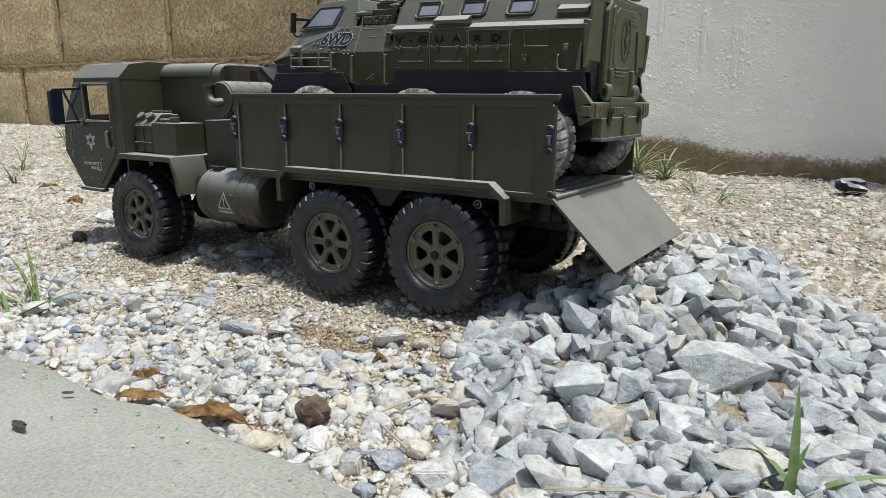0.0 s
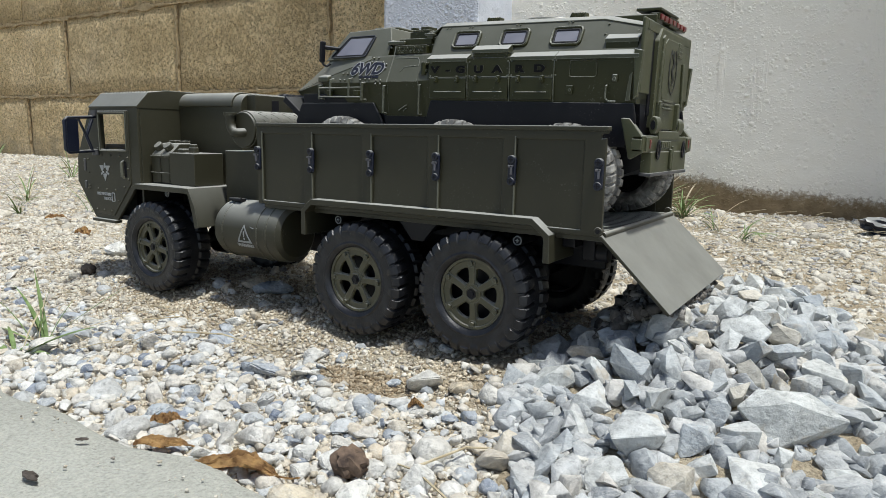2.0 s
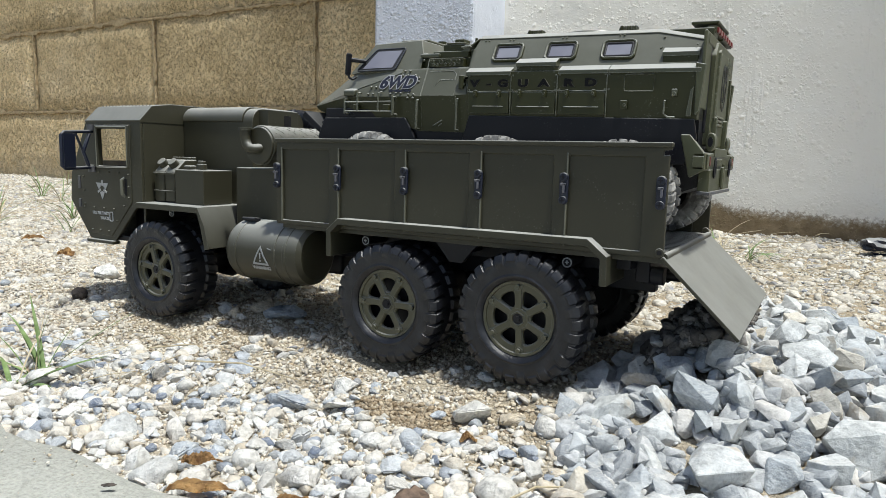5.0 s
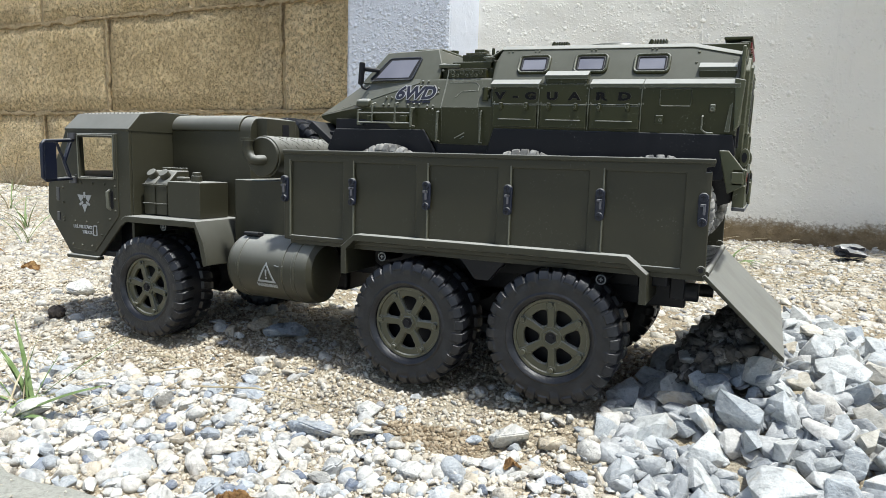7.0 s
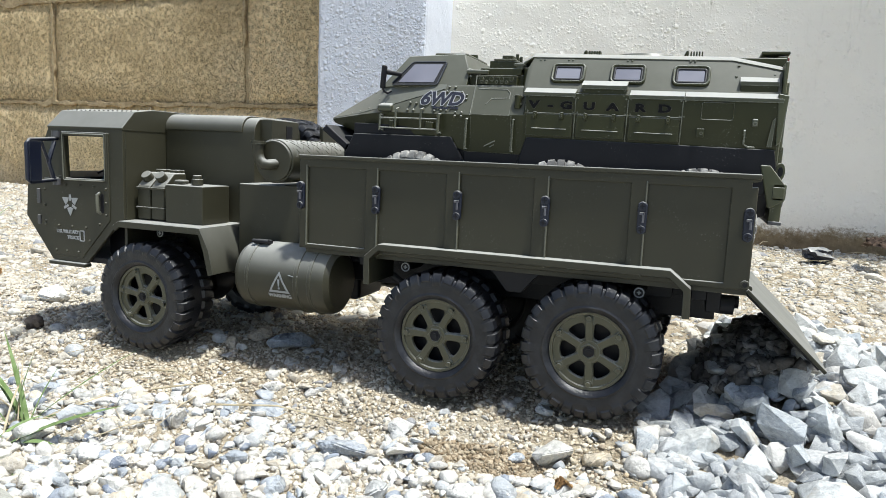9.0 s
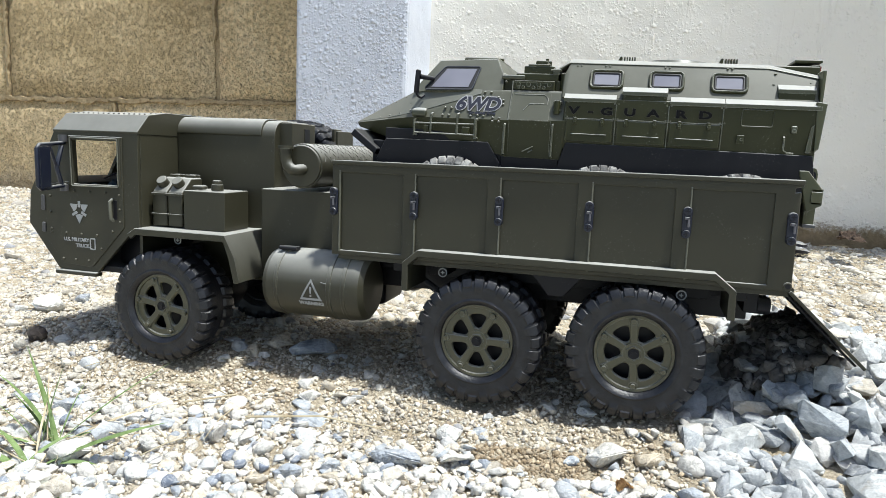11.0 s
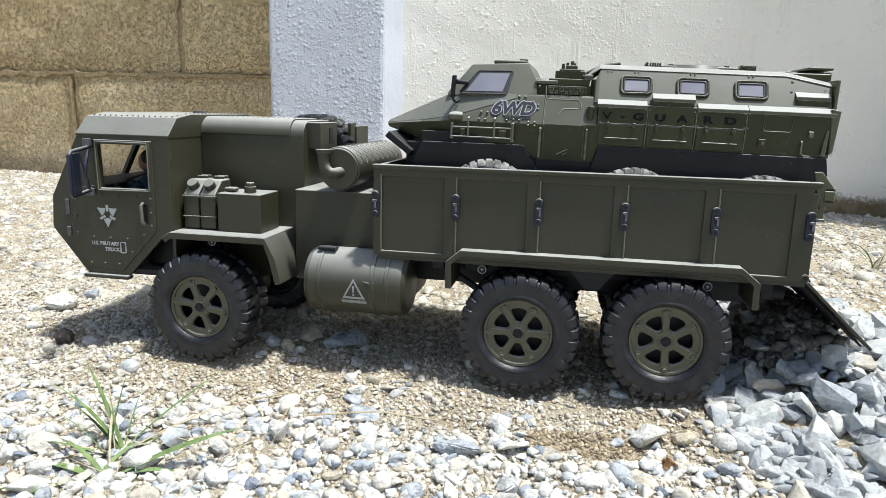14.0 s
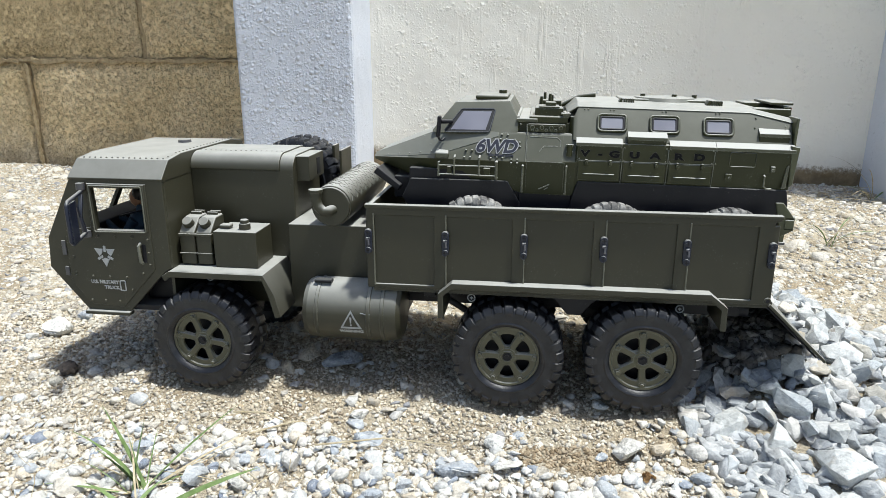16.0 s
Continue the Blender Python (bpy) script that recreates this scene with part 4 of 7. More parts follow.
for i in range(16):
    for j in range(11):
        a = math.radians(18 + 12.5 * j)
        y = 0.381 + 0.0064 * i + (0.0032 if j % 2 else 0)
        b = box(-0.0018, 0.0018, -0.0003, 0.0003, -0.0002, 0.0003, 0)
        b.transform(Matrix.Translation((-0.455 + 0.0148 * math.cos(a), y, 0.148 + 0.0148 * math.sin(a))) @ Matrix.Rotation(math.pi / 2 - a, 4, "Y") @ Matrix.Rotation(0.75 if (i + j) % 2 else -0.75, 4, "Z"))
        bars.append(b)
part("tread_pattern", join(*bars), OLIVE, muf)
part("exhaust_pipe", join(tube([(-0.464, 0.3695, 0.1605), (-0.464, 0.3695, 0.153), (-0.4625, 0.3695, 0.1485), (-0.459, 0.369, 0.1455), (-0.4555, 0.37, 0.1455), (-0.453, 0.376, 0.146)], [0.0042, 0.0037, 0.0036, 0.0036, 0.0036, 0.0036], 14), rod((-0.464, 0.3695, 0.159), (-0.464, 0.3695, 0.161), 0.005, seg=16)), OLIVE, muf)
part("bracket", join(box(-0.487, -0.4845, 0.486, 0.5, 0.14, 0.176, 0.0005), box(-0.476, -0.474, 0.47, 0.5, 0.135, 0.174, 0.0005)), OLIVE, truck)
spare = TRUCK_TYRE.put(truck, (-0.517, 0.493, 0.1435), 20, True)
tagged(spare, "spare wheel stowed behind the engine housing")

FB = (-0.549, 0.371, 0.0925)
fender_bolt = part("fender_bolt", rod(FB, (FB[0], FB[1] + 0.014, FB[2]), 0.003, seg=14), BLACK, truck, "bolt under the front mudguard")
part("bolt_rim", join(tube([(FB[0] + 0.0026 * math.cos(k * math.tau / 14), FB[1] - 0.0002, FB[2] + 0.0026 * math.sin(k * math.tau / 14)) for k in range(14)], 0.0004, 5, True), box(FB[0] - 0.0013, FB[0] + 0.0013, FB[1] - 0.0006, FB[1] + 0.0002, FB[2] - 0.0003, FB[2] + 0.0003, 0), box(FB[0] - 0.0003, FB[0] + 0.0003, FB[1] - 0.0007, FB[1] + 0.0002, FB[2] - 0.0013, FB[2] + 0.0013, 0)), DECAL_GREY, fender_bolt, "pale rim and cross slot")

# fuel tank
tank_prof = [(0.0001, -0.4765), (0.016, -0.4765), (0.0208, -0.4755), (0.0227, -0.472), (0.0227, -0.4665), (0.0233, -0.466), (0.0233, -0.4642), (0.0227, -0.4637), (0.0227, -0.4288), (0.0234, -0.4283), (0.0234, -0.426), (0.0227, -0.4255), (0.0227, -0.4188), (0.0232, -0.4183), (0.0232, -0.4163), (0.0226, -0.4158), (0.0226, -0.411), (0.0215, -0.4075), (0.018, -0.405), (0.0001, -0.4045)]
tank_at = (0, 0.381, 0.07)
tank = moved(lathe([(r, x) for r, x in tank_prof], 48, False), Matrix.Translation(tank_at) @ pose(0, 0, 0, 0, 0, -90))
tank = part("fuel_tank", tank, OLIVE, truck, "olive cylindrical fuel tank with a warning triangle", 25)
part("tank_strap", join(box(-0.4685, -0.456, 0.372, 0.3765, 0.0915, 0.0945, 0.0008), rod((-0.4685, 0.371, 0.0935), (-0.456, 0.371, 0.0935), 0.0014)), BLACK, tank)


def on_tank(bm):
    """Wraps flat artwork, lying in x and z, round the tank."""
    for _ in range(3):
        bmesh.ops.subdivide_edges(bm, edges=[e for e in bm.edges if e.calc_length() > 0.0012], cuts=1)
    for v in bm.verts:
        a = v.co.z / 0.0229
        rad = 0.0229 - v.co.y
        v.co = (v.co.x, tank_at[1] - rad * math.cos(a), tank_at[2] + rad * math.sin(a))
    return bm


tri = lambda s, dz=0.0: [(0.0, s + dz), (-0.9 * s, -0.62 * s + dz), (0.9 * s, -0.62 * s + dz)]
art = plate(tri(0.0088), -0.0002, 0.0001, [tri(0.0065)], bevel=0)
mark = join(plate([(-0.0007, 0.0036), (0.0007, 0.0036), (0.0004, -0.001), (-0.0004, -0.001)], -0.0002, 0.0001, bevel=0), plate([(-0.0006, -0.0018), (0.0006, -0.0018), (0.0006, -0.003), (-0.0006, -0.003)], -0.0002, 0.0001, bevel=0))
part("warning_sign", on_tank(moved(join(art, mark), Matrix.Translation((-0.4395, 0, -0.0022)))), DECAL_GREY, tank, "pale warning triangle")
part("lettering", on_tank(moved(letters("WARNING", 0.0036, 0.0001, bold=0.00016), Matrix.Translation((-0.4395, 0, -0.0103)))), DECAL_GREY, tank)
part("scratch", on_tank(tube([(-0.4325, -0.0001, 0.005), (-0.429, -0.0002, 0.0043), (-0.4255, -0.0001, 0.0046)], 0.0003, 4)), DECAL_GREY, tank)
part("fuel_tank", other_side(moved(lathe([(r, x) for r, x in tank_prof], 32, False), Matrix.Translation(tank_at) @ pose(0, 0, 0, 0, 0, -90))), OLIVE, truck, "olive cylindrical fuel tank", 25)

# load bed: two panelled sides, a front board, a ribbed floor
BX0, BX1, BZ0, BZ1 = -0.427, -0.1585, 0.0935, 0.1525
POSTS = [(-0.427, -0.4215), (-0.3795, -0.3715), (-0.3265, -0.3185), (-0.2735, -0.2655), (-0.2205, -0.2125), (-0.1705, -0.1585)]
for far in (False, True):
    flip = other_side if far else (lambda b: b)
    wins = [[(a + 0.0004, BZ0 + 0.003), (a + 0.0004, BZ1 - 0.0068), (b - 0.0004, BZ1 - 0.0068), (b - 0.0004, BZ0 + 0.003)] for a, b in zip([p[1] for p in POSTS], [p[0] for p in POSTS[1:]])]
    side = part("bed_side", flip(plate([(BX0, BZ0), (BX1, BZ0), (BX1, BZ1 - 0.0055), (BX1 - 0.003, BZ1 - 0.006), (BX1 - 0.003, BZ1 - 0.0035), (BX1 + 0.001, BZ1 - 0.003), (BX1 + 0.001, BZ1), (BX0, BZ1)], Y0, Y0 + 0.0022, wins, bevel=0.0005)), OLIVE, truck, "panelled load-bed side with raised ribs")
    part("rail", flip(box(BX0 - 0.0006, BX1 + 0.0012, Y0 - 0.0012, Y0 + 0.0042, BZ1 - 0.0018, BZ1 + 0.0008, 0.0006)), OLIVE, side)
    for (a, b), (c, d) in zip(POSTS, POSTS[1:]):
        part("panel", flip(box(b - 0.001, c + 0.001, Y0 + 0.0014, Y0 + 0.0038, BZ0 + 0.001, BZ1 - 0.004, 0.0002)), OLIVE, side)
        # rib edge in paler olive, its highlight painted in
        part("rib_edge", flip(box(b - 0.0006, b + 0.0003, Y0 - 0.0006, Y0 + 0.001, BZ0 + 0.002, BZ1 - 0.0055, 0.0003)), OLIVE_EDGE, side)
    for x in (-0.4254, -0.372, -0.319, -0.2668, -0.214, -0.1616):
        latch = part("latch", flip(plate([(x + 0.0026 * math.cos(t), 0.1275 + (0.0062 if math.sin(t) >= 0 else -0.0062) + 0.0026 * math.sin(t)) for t in [math.tau * k / 16 for k in range(16)]], Y0 - 0.0016, Y0 + 0.0004, bevel=0.0005)), BLUEBLACK, side, "blue-black latch with two screws")
        for dz in (-0.0064, 0.0064):
            screw = part("screw", flip(rod((x, Y0 - 0.0029, 0.1275 + dz), (x, Y0 - 0.001, 0.1275 + dz), 0.0023, seg=16, bevel=0.0004)), BLUEBLACK, latch, "black cross-head screw")
            part("cross_slot", flip(join(box(x - 0.0014, x + 0.0014, Y0 - 0.0031, Y0 - 0.0027, 0.1275 + dz - 0.0003, 0.1275 + dz + 0.0003, 0), box(x - 0.0003, x + 0.0003, Y0 - 0.00312, Y0 - 0.0027, 0.1275 + dz - 0.0014, 0.1275 + dz + 0.0014, 0))), BLACK, screw)
        part("hook", flip(join(box(x - 0.0012, x + 0.0014, Y0 - 0.0042, Y0 - 0.0015, 0.1292, 0.1306, 0.0003), box(x + 0.0002, x + 0.0014, Y0 - 0.0042, Y0 - 0.003, 0.1252, 0.1306, 0.0003))), HOOK, latch)
    RAIL = [(-0.3765, 0.0755), (-0.3765, 0.093), (-0.367, 0.1011), (-0.1972, 0.1014), (-0.1862, 0.0925), (-0.1857, 0.0765)]
    part("wheel_arch", flip(sweep_plate(RAIL, 0.004, Y0 - 0.007, Y0 + 0.03)), OLIVE, truck, "bent olive mudguard over the twin wheels")
    part("gusset", flip(plate([(-0.304, 0.0965), (-0.295, 0.087), (-0.288, 0.0785), (-0.279, 0.0785), (-0.272, 0.087), (-0.262, 0.0965)], Y0 + 0.004, Y0 + 0.008, bevel=0.0005)), BLACK, truck)
    part("arch_panel", flip(box(-0.37, -0.196, Y0 + 0.03, Y0 + 0.033, 0.08, 0.098, 0.0004)), BLACK, truck)
    for x, z in ((-0.3545, 0.0862), (-0.213, 0.0853)):
        bolt = part("bolt", flip(rod((x, Y0 + 0.008, z), (x, Y0 + 0.03, z), 0.003, seg=16)), BLACK, truck)
        part("bolt_rim", flip(join(tube([(x + 0.0026 * math.cos(k * math.tau / 14), Y0 + 0.0078, z + 0.0026 * math.sin(k * math.tau / 14)) for k in range(14)], 0.0004, 5, True), box(x - 0.0011, x + 0.0011, Y0 + 0.0074, Y0 + 0.0082, z - 0.0003, z + 0.0003, 0), box(x - 0.0003, x + 0.0003, Y0 + 0.0073, Y0 + 0.0082, z - 0.0011, z + 0.0011, 0))), DECAL_GREY, bolt, "pale rim and cross slot")
    part("hinge_boss", flip(rod((-0.1605, Y0 - 0.0006, 0.0965), (-0.1605, Y0 + 0.004, 0.0965), 0.0023, seg=16, bevel=0.0004)), OLIVE, truck)
    part("hinge_pin", flip(rod((-0.1605, Y0 - 0.0009, 0.0965), (-0.1605, Y0 + 0.001, 0.0965), 0.0013, seg=12)), BLACK, truck)
part("front_board", box(BX0 + 0.0002, BX0 + 0.0035, Y0 + 0.004, Y1 - 0.004, BZ0, BZ1, 0.0005), OLIVE, truck)
bed = part("bed_floor", box(BX0 + 0.0036, BX1 - 0.0005, Y0 + 0.0026, Y1 - 0.0026, 0.0905, 0.0938, 0.0003), OLIVE, truck)
for i in range(20):
    y = Y0 + 0.0085 + i * 0.0068
    part("floor_rib", box(BX0 + 0.006, BX1 - 0.001, y - 0.0022, y + 0.0022, 0.0936, 0.0952, 0.0004), OLIVE, bed)

# tailgate let down as a ramp
gate_line = [(-0.1585, 0.0945), (-0.1185, 0.0562)]
gate = part("tailgate", sweep_plate(gate_line, 0.0017, Y0 + 0.0005, Y1 - 0.0005), OLIVE, truck, "plain olive tailgate let down as a ramp")
part("tailgate_edge", sweep_plate(gate_line, 0.0019, Y0 - 0.0008, Y0 + 0.0012), OLIVE, gate)
part("tailgate_edge", sweep_plate(gate_line, 0.0019, Y1 - 0.0012, Y1 + 0.0008), OLIVE, gate)
part("hinge_bar", rod((-0.1583, Y0 + 0.002, 0.0942), (-0.1583, Y1 - 0.002, 0.0942), 0.0018), OLIVE, gate)
# ribs in black: the underside's shade is put into their colour
for y in (0.374, 0.3855, 0.41, 0.4355, 0.461, 0.4855, 0.497):
    part("gate_rib", moved(sweep_plate(gate_line, 0.0014, y - 0.0012, y + 0.0012), Matrix.Translation((-0.0016, 0, -0.0017))), BLACK, gate, "rib under the ramp, blackened for the shade there")

# chassis and running gear
part("chassis", join(box(-0.62, -0.172, 0.412, 0.42, 0.066, 0.082, 0.0008), box(-0.62, -0.172, 0.451, 0.459, 0.066, 0.082, 0.0008), box(-0.6, -0.18, 0.421, 0.45, 0.07, 0.078, 0.0008)), BLACK, truck, "black ladder chassis")
part("bed_bearer", join(box(-0.42, -0.172, 0.4, 0.471, 0.081, 0.0904, 0.0006), *[box(x - 0.004, x + 0.004, Y0 + 0.012, Y1 - 0.012, 0.084, 0.0904, 0.0005) for x in (-0.385, -0.282, -0.182)]), BLACK, truck)
for y in (0.398, 0.473):
    part("link_arm", tube([(-0.384, y, 0.08), (-0.335, y, 0.05)], 0.0026, 8), BLACK, truck)
for x, z in ((-0.328, 0.052), (-0.2365, 0.055), (-0.553, 0.052)):
    for y in (0.399, 0.472):
        part("shock_absorber", rod((x, y, z), (x, y, 0.086), 0.0042), BLACK, truck)
part("drive_shaft", rod((-0.553, YC, 0.064), (-0.24, YC, 0.066), 0.003), BLACK, truck)
part("gearbox", box(-0.47, -0.41, 0.415, 0.456, 0.05, 0.08, 0.004), BLACK, truck)
part("tow_hook", join(rod((-0.172, 0.392, 0.0795), (-0.163, 0.392, 0.0795), 0.0052, seg=16, bevel=0.0005), box(-0.178, -0.17, 0.386, 0.485, 0.0755, 0.0895, 0.0008), rod((-0.17, YC, 0.074), (-0.158, YC, 0.074), 0.004)), BLACK, truck)

# ---- the armoured car on the load bed ----
VZ = 0.0968
apc = thing("toy_armoured_car", (-0.287, YC, VZ), "dark army green six-wheeled model armoured car parked in the truck bed", "toy vehicle", turn=(0, 1.2, 0))
VH = 0.0545


def vpart(name, bm, mat, parent=None, label="", smooth=50):
    return part(name, bm, mat, parent or apc, label, smooth, True)


def vmir(bm):
    bm.transform(Matrix.Diagonal((1, -1, 1, 1)))
    bmesh.ops.reverse_faces(bm, faces=bm.faces)
    return bm


def loft(sections):
    """A closed hull through sections of equal length, capped at both ends."""
    bm = bmesh.new()
    rings = [[bm.verts.new(p) for p in s] for s in sections]
    n = len(rings[0])
    for a, b in zip(rings, rings[1:]):
        for k in range(n):
            bm.faces.new((a[k], a[(k + 1) % n], b[(k + 1) % n], b[k]))
    bm.faces.new(rings[0])
    bm.faces.new(rings[-1])
    bmesh.ops.recalc_face_normals(bm, faces=bm.faces)
    return bm


def ring(x, pts):
    """A mirrored cross-section at x from half-profile points (half-width, z), bottom to top."""
    return [(x, -w, z) for w, z in pts] + [(x, w, z) for w, z in pts[::-1]]


V_TYRE = WheelKit(0.0296, 0.024, 0.0165, 32, 0.0015, RUBBER_DUSTY, GREEN)
for wx in (-0.067, 0.024, 0.1):
    for side in (-1, 1):
        w = new("wheel", V_TYRE.barrel)
        w.parent = apc
        w.matrix_basis = pose(wx, side * 0.0555, 0.0309, 0, 0, 180 if side > 0 else 0) @ pose(0, 0, 0, 0, 31 * wx * 100, 0)
        for name, me in (("tyre", V_TYRE.tyre), ("rim", V_TYRE.rim), ("hub_nut", V_TYRE.nut)):
            new(name, me).parent = w
    vpart("axle", rod((wx, -0.05, 0.0309), (wx, 0.05, 0.0309), 0.005), BLACK)

# lower body in black with arched skirts, then the green hull
vpart("underbody", loft([ring(-0.11, [(0.02, 0.04), (0.034, 0.05), (0.036, 0.072)]), ring(-0.095, [(0.03, 0.03), (0.04, 0.045), (0.046, 0.075)]), ring(0.12, [(0.03, 0.03), (0.04, 0.045), (0.046, 0.075)]), ring(0.135, [(0.03, 0.036), (0.04, 0.05), (0.046, 0.075)])]), BLACK)
SKIRTS = ([(-0.1195, 0.056), (-0.1135, 0.0692), (-0.0465, 0.0702), (-0.0375, 0.0555), (-0.0375, 0.048), (-0.114, 0.048)], [(-0.004, 0.048), (-0.0035, 0.058), (0.0005, 0.0722), (0.134, 0.0722), (0.136, 0.062), (0.131, 0.048)])
for side in (-1, 1):
    for outline in SKIRTS:
        vpart("skirt", plate(outline, side * 0.0529 - 0.0015, side * 0.0529 + 0.0015, bevel=0.0006), SKIRT_BLACK)
    vpart("sill", box(-0.0385, -0.003, side * 0.05 - 0.002, side * 0.05 + 0.002, 0.047, 0.063, 0.0006), SKIRT_BLACK)
    vpart("skirt_filler", box(-0.115, 0.13, side * 0.047 - 0.004, side * 0.047 + 0.004, 0.05, 0.076, 0.0005), BLACK)
# half-sections of the hull: sill, crease, knee of the hood, top
HULL = [ring(-0.1457, [(0.022, 0.0765), (0.0255, 0.079), (0.0243, 0.0796), (0.018, 0.081)]), ring(-0.118, [(0.036, 0.0695), (0.041, 0.0815), (0.0392, 0.0826), (0.031, 0.0925)]), ring(-0.0935, [(0.0485, 0.0695), (0.0535, 0.0835), (0.0515, 0.0868), (0.0408, 0.1026)]),
        ring(-0.0541, [(0.0525, 0.0668), (0.0546, 0.0836), (0.0472, 0.0995), (0.0458, 0.1018)]), ring(-0.036, [(0.0525, 0.0618), (0.0547, 0.0838), (0.0468, 0.101), (0.046, 0.1024)]), ring(-0.0022, [(0.0525, 0.0618), (0.0547, 0.0848), (0.0472, 0.1015), (0.0462, 0.1026)]),
        ring(-0.0008, [(0.0525, 0.069), (0.0547, 0.085), (0.0547, 0.0982), (0.05, 0.0988)]), ring(0.135, [(0.0525, 0.072), (0.0547, 0.085), (0.0547, 0.0982), (0.05, 0.0988)])]
hull = vpart("hull", soften(loft(HULL), 0.0004, 9, 1), GREEN, label="dark green faceted lower hull with a wedge nose painted lighter")
for s in (-1, 1):
    knee, crown = [(h[2][0], h[2][1] * -s, h[2][2] + 0.0002) for h in HULL[:4]], [(h[3][0], h[3][1] * -s, h[3][2] + 0.0004) for h in HULL[:4]]
    strip = bmesh.new()
    top = [[strip.verts.new((x, y + 0.0004 * s, z)) for x, y, z in line] for line in (knee, crown)]
    low = [[strip.verts.new((x, y - 0.002 * s, z - 0.0006)) for x, y, z in line] for line in (knee, crown)]
    for k in range(3):
        for a, b in ((top[0], top[1]), (top[1], low[1]), (low[1], low[0]), (low[0], top[0])):
            strip.faces.new((a[k], a[k + 1], b[k + 1], b[k]))
    for k in (0, 3):
        strip.faces.new((top[0][k], top[1][k], low[1][k], low[0][k]))
    bmesh.ops.recalc_face_normals(strip, faces=strip.faces)
    # hood sides take the lighter green, as if lit from above
    vpart("hood_side", strip, GREEN_DUSTY_LIT, hull, "sloping side of the hood, painted lighter as lit from the sky")
cabin = vpart("crew_cab", soften(loft([ring(-0.1005, [(0.0425, 0.1), (0.0405, 0.1016)]), ring(-0.0855, [(0.0462, 0.1), (0.0345, 0.1208)]), ring(-0.0476, [(0.0467, 0.1003), (0.0345, 0.1225)]), ring(-0.041, [(0.0467, 0.1003), (0.0425, 0.1108)])]), 0.0006, 20, 1), GREEN)
vpart("shelf", join(box(-0.0425, -0.0283, -0.0446, 0.0446, 0.1093, 0.1117, 0.0006), box(-0.046, -0.0405, -0.0405, 0.0405, 0.1115, 0.113, 0.0008)), GREEN_WORN_LIT, cabin, "pale edged shelf behind the crew cab")
vpart("recess", box(-0.0415, -0.0035, -0.0412, 0.0412, 0.0985, 0.1093, 0.0006), GREEN, cabin)
WALL_W, WALL_Z = ((0.0512, 0.0388), (0.0988, 0.1206))
tower = vpart("troop_compartment", soften(loft([ring(-0.0068, [(0.0425, 0.099), (0.0416, 0.1138)]), ring(-0.0042, [(0.0495, 0.0988), (0.0424, 0.1136)]), ring(-0.0015, [(0.0512, 0.0988), (0.0388, 0.1206)]), ring(0.109, [(0.0512, 0.0988), (0.0388, 0.1198)]), ring(0.1345, [(0.0512, 0.0988), (0.0428, 0.1142)])]), 0.0005, 18, 1), GREEN)
# roof in the lighter green, sky light painted in with the dust
vpart("roof", soften(loft([ring(-0.0094, [(0.0405, 0.1138), (0.0405, 0.1158), (0.036, 0.1172), (0.012, 0.1176)]), ring(-0.0022, [(0.0396, 0.1198), (0.0396, 0.1206), (0.0335, 0.1234), (0.012, 0.1244)]), ring(0.109, [(0.0396, 0.1192), (0.0396, 0.1199), (0.0335, 0.1224), (0.012, 0.1236)]), ring(0.135, [(0.0436, 0.1137), (0.0436, 0.1145), (0.0385, 0.1166), (0.012, 0.1182)])]), 0.0004, 12, 1), GREEN_DUSTY_LIT, tower, "dusty roof with chamfered edges, sky light painted in")

# slanting wall of the troop compartment: frame of reference for its windows
LEAN_V = math.atan2(WALL_W[0] - WALL_W[1], WALL_Z[1] - WALL_Z[0])


def on_wall(bm, x, z, side=-1):
    """Lays artwork made in x and z, facing -y, on the slanting upper wall."""
    y = -WALL_W[0] + (z - WALL_Z[0]) * math.tan(LEAN_V)
    bm.transform(Matrix.Translation((x, y, z)) @ Matrix.Rotation(-LEAN_V, 4, "X"))
    return bm if side < 0 else vmir(bm)


def wedge(x0, x1, dy=0.0, dz=0.0):
    """A length of ledge with a sloping top."""
    return moved(hexa([(x0, -0.0557, 0.0962), (x1, -0.0557, 0.0962), (x1, -0.0557, 0.0982), (x0, -0.0557, 0.0982), (x0, -0.049, 0.0962), (x1, -0.049, 0.0962), (x1, -0.0505, 0.1012), (x0, -0.0505, 0.1012)]), Matrix.Translation((0, dy, dz)))



def shoulder(x, z):
    """Half-width of the hull's slanting shoulder beside the crew cab."""
    return 0.0547 - 0.455 * (z - 0.0837) if z > 0.0837 else 0.0547



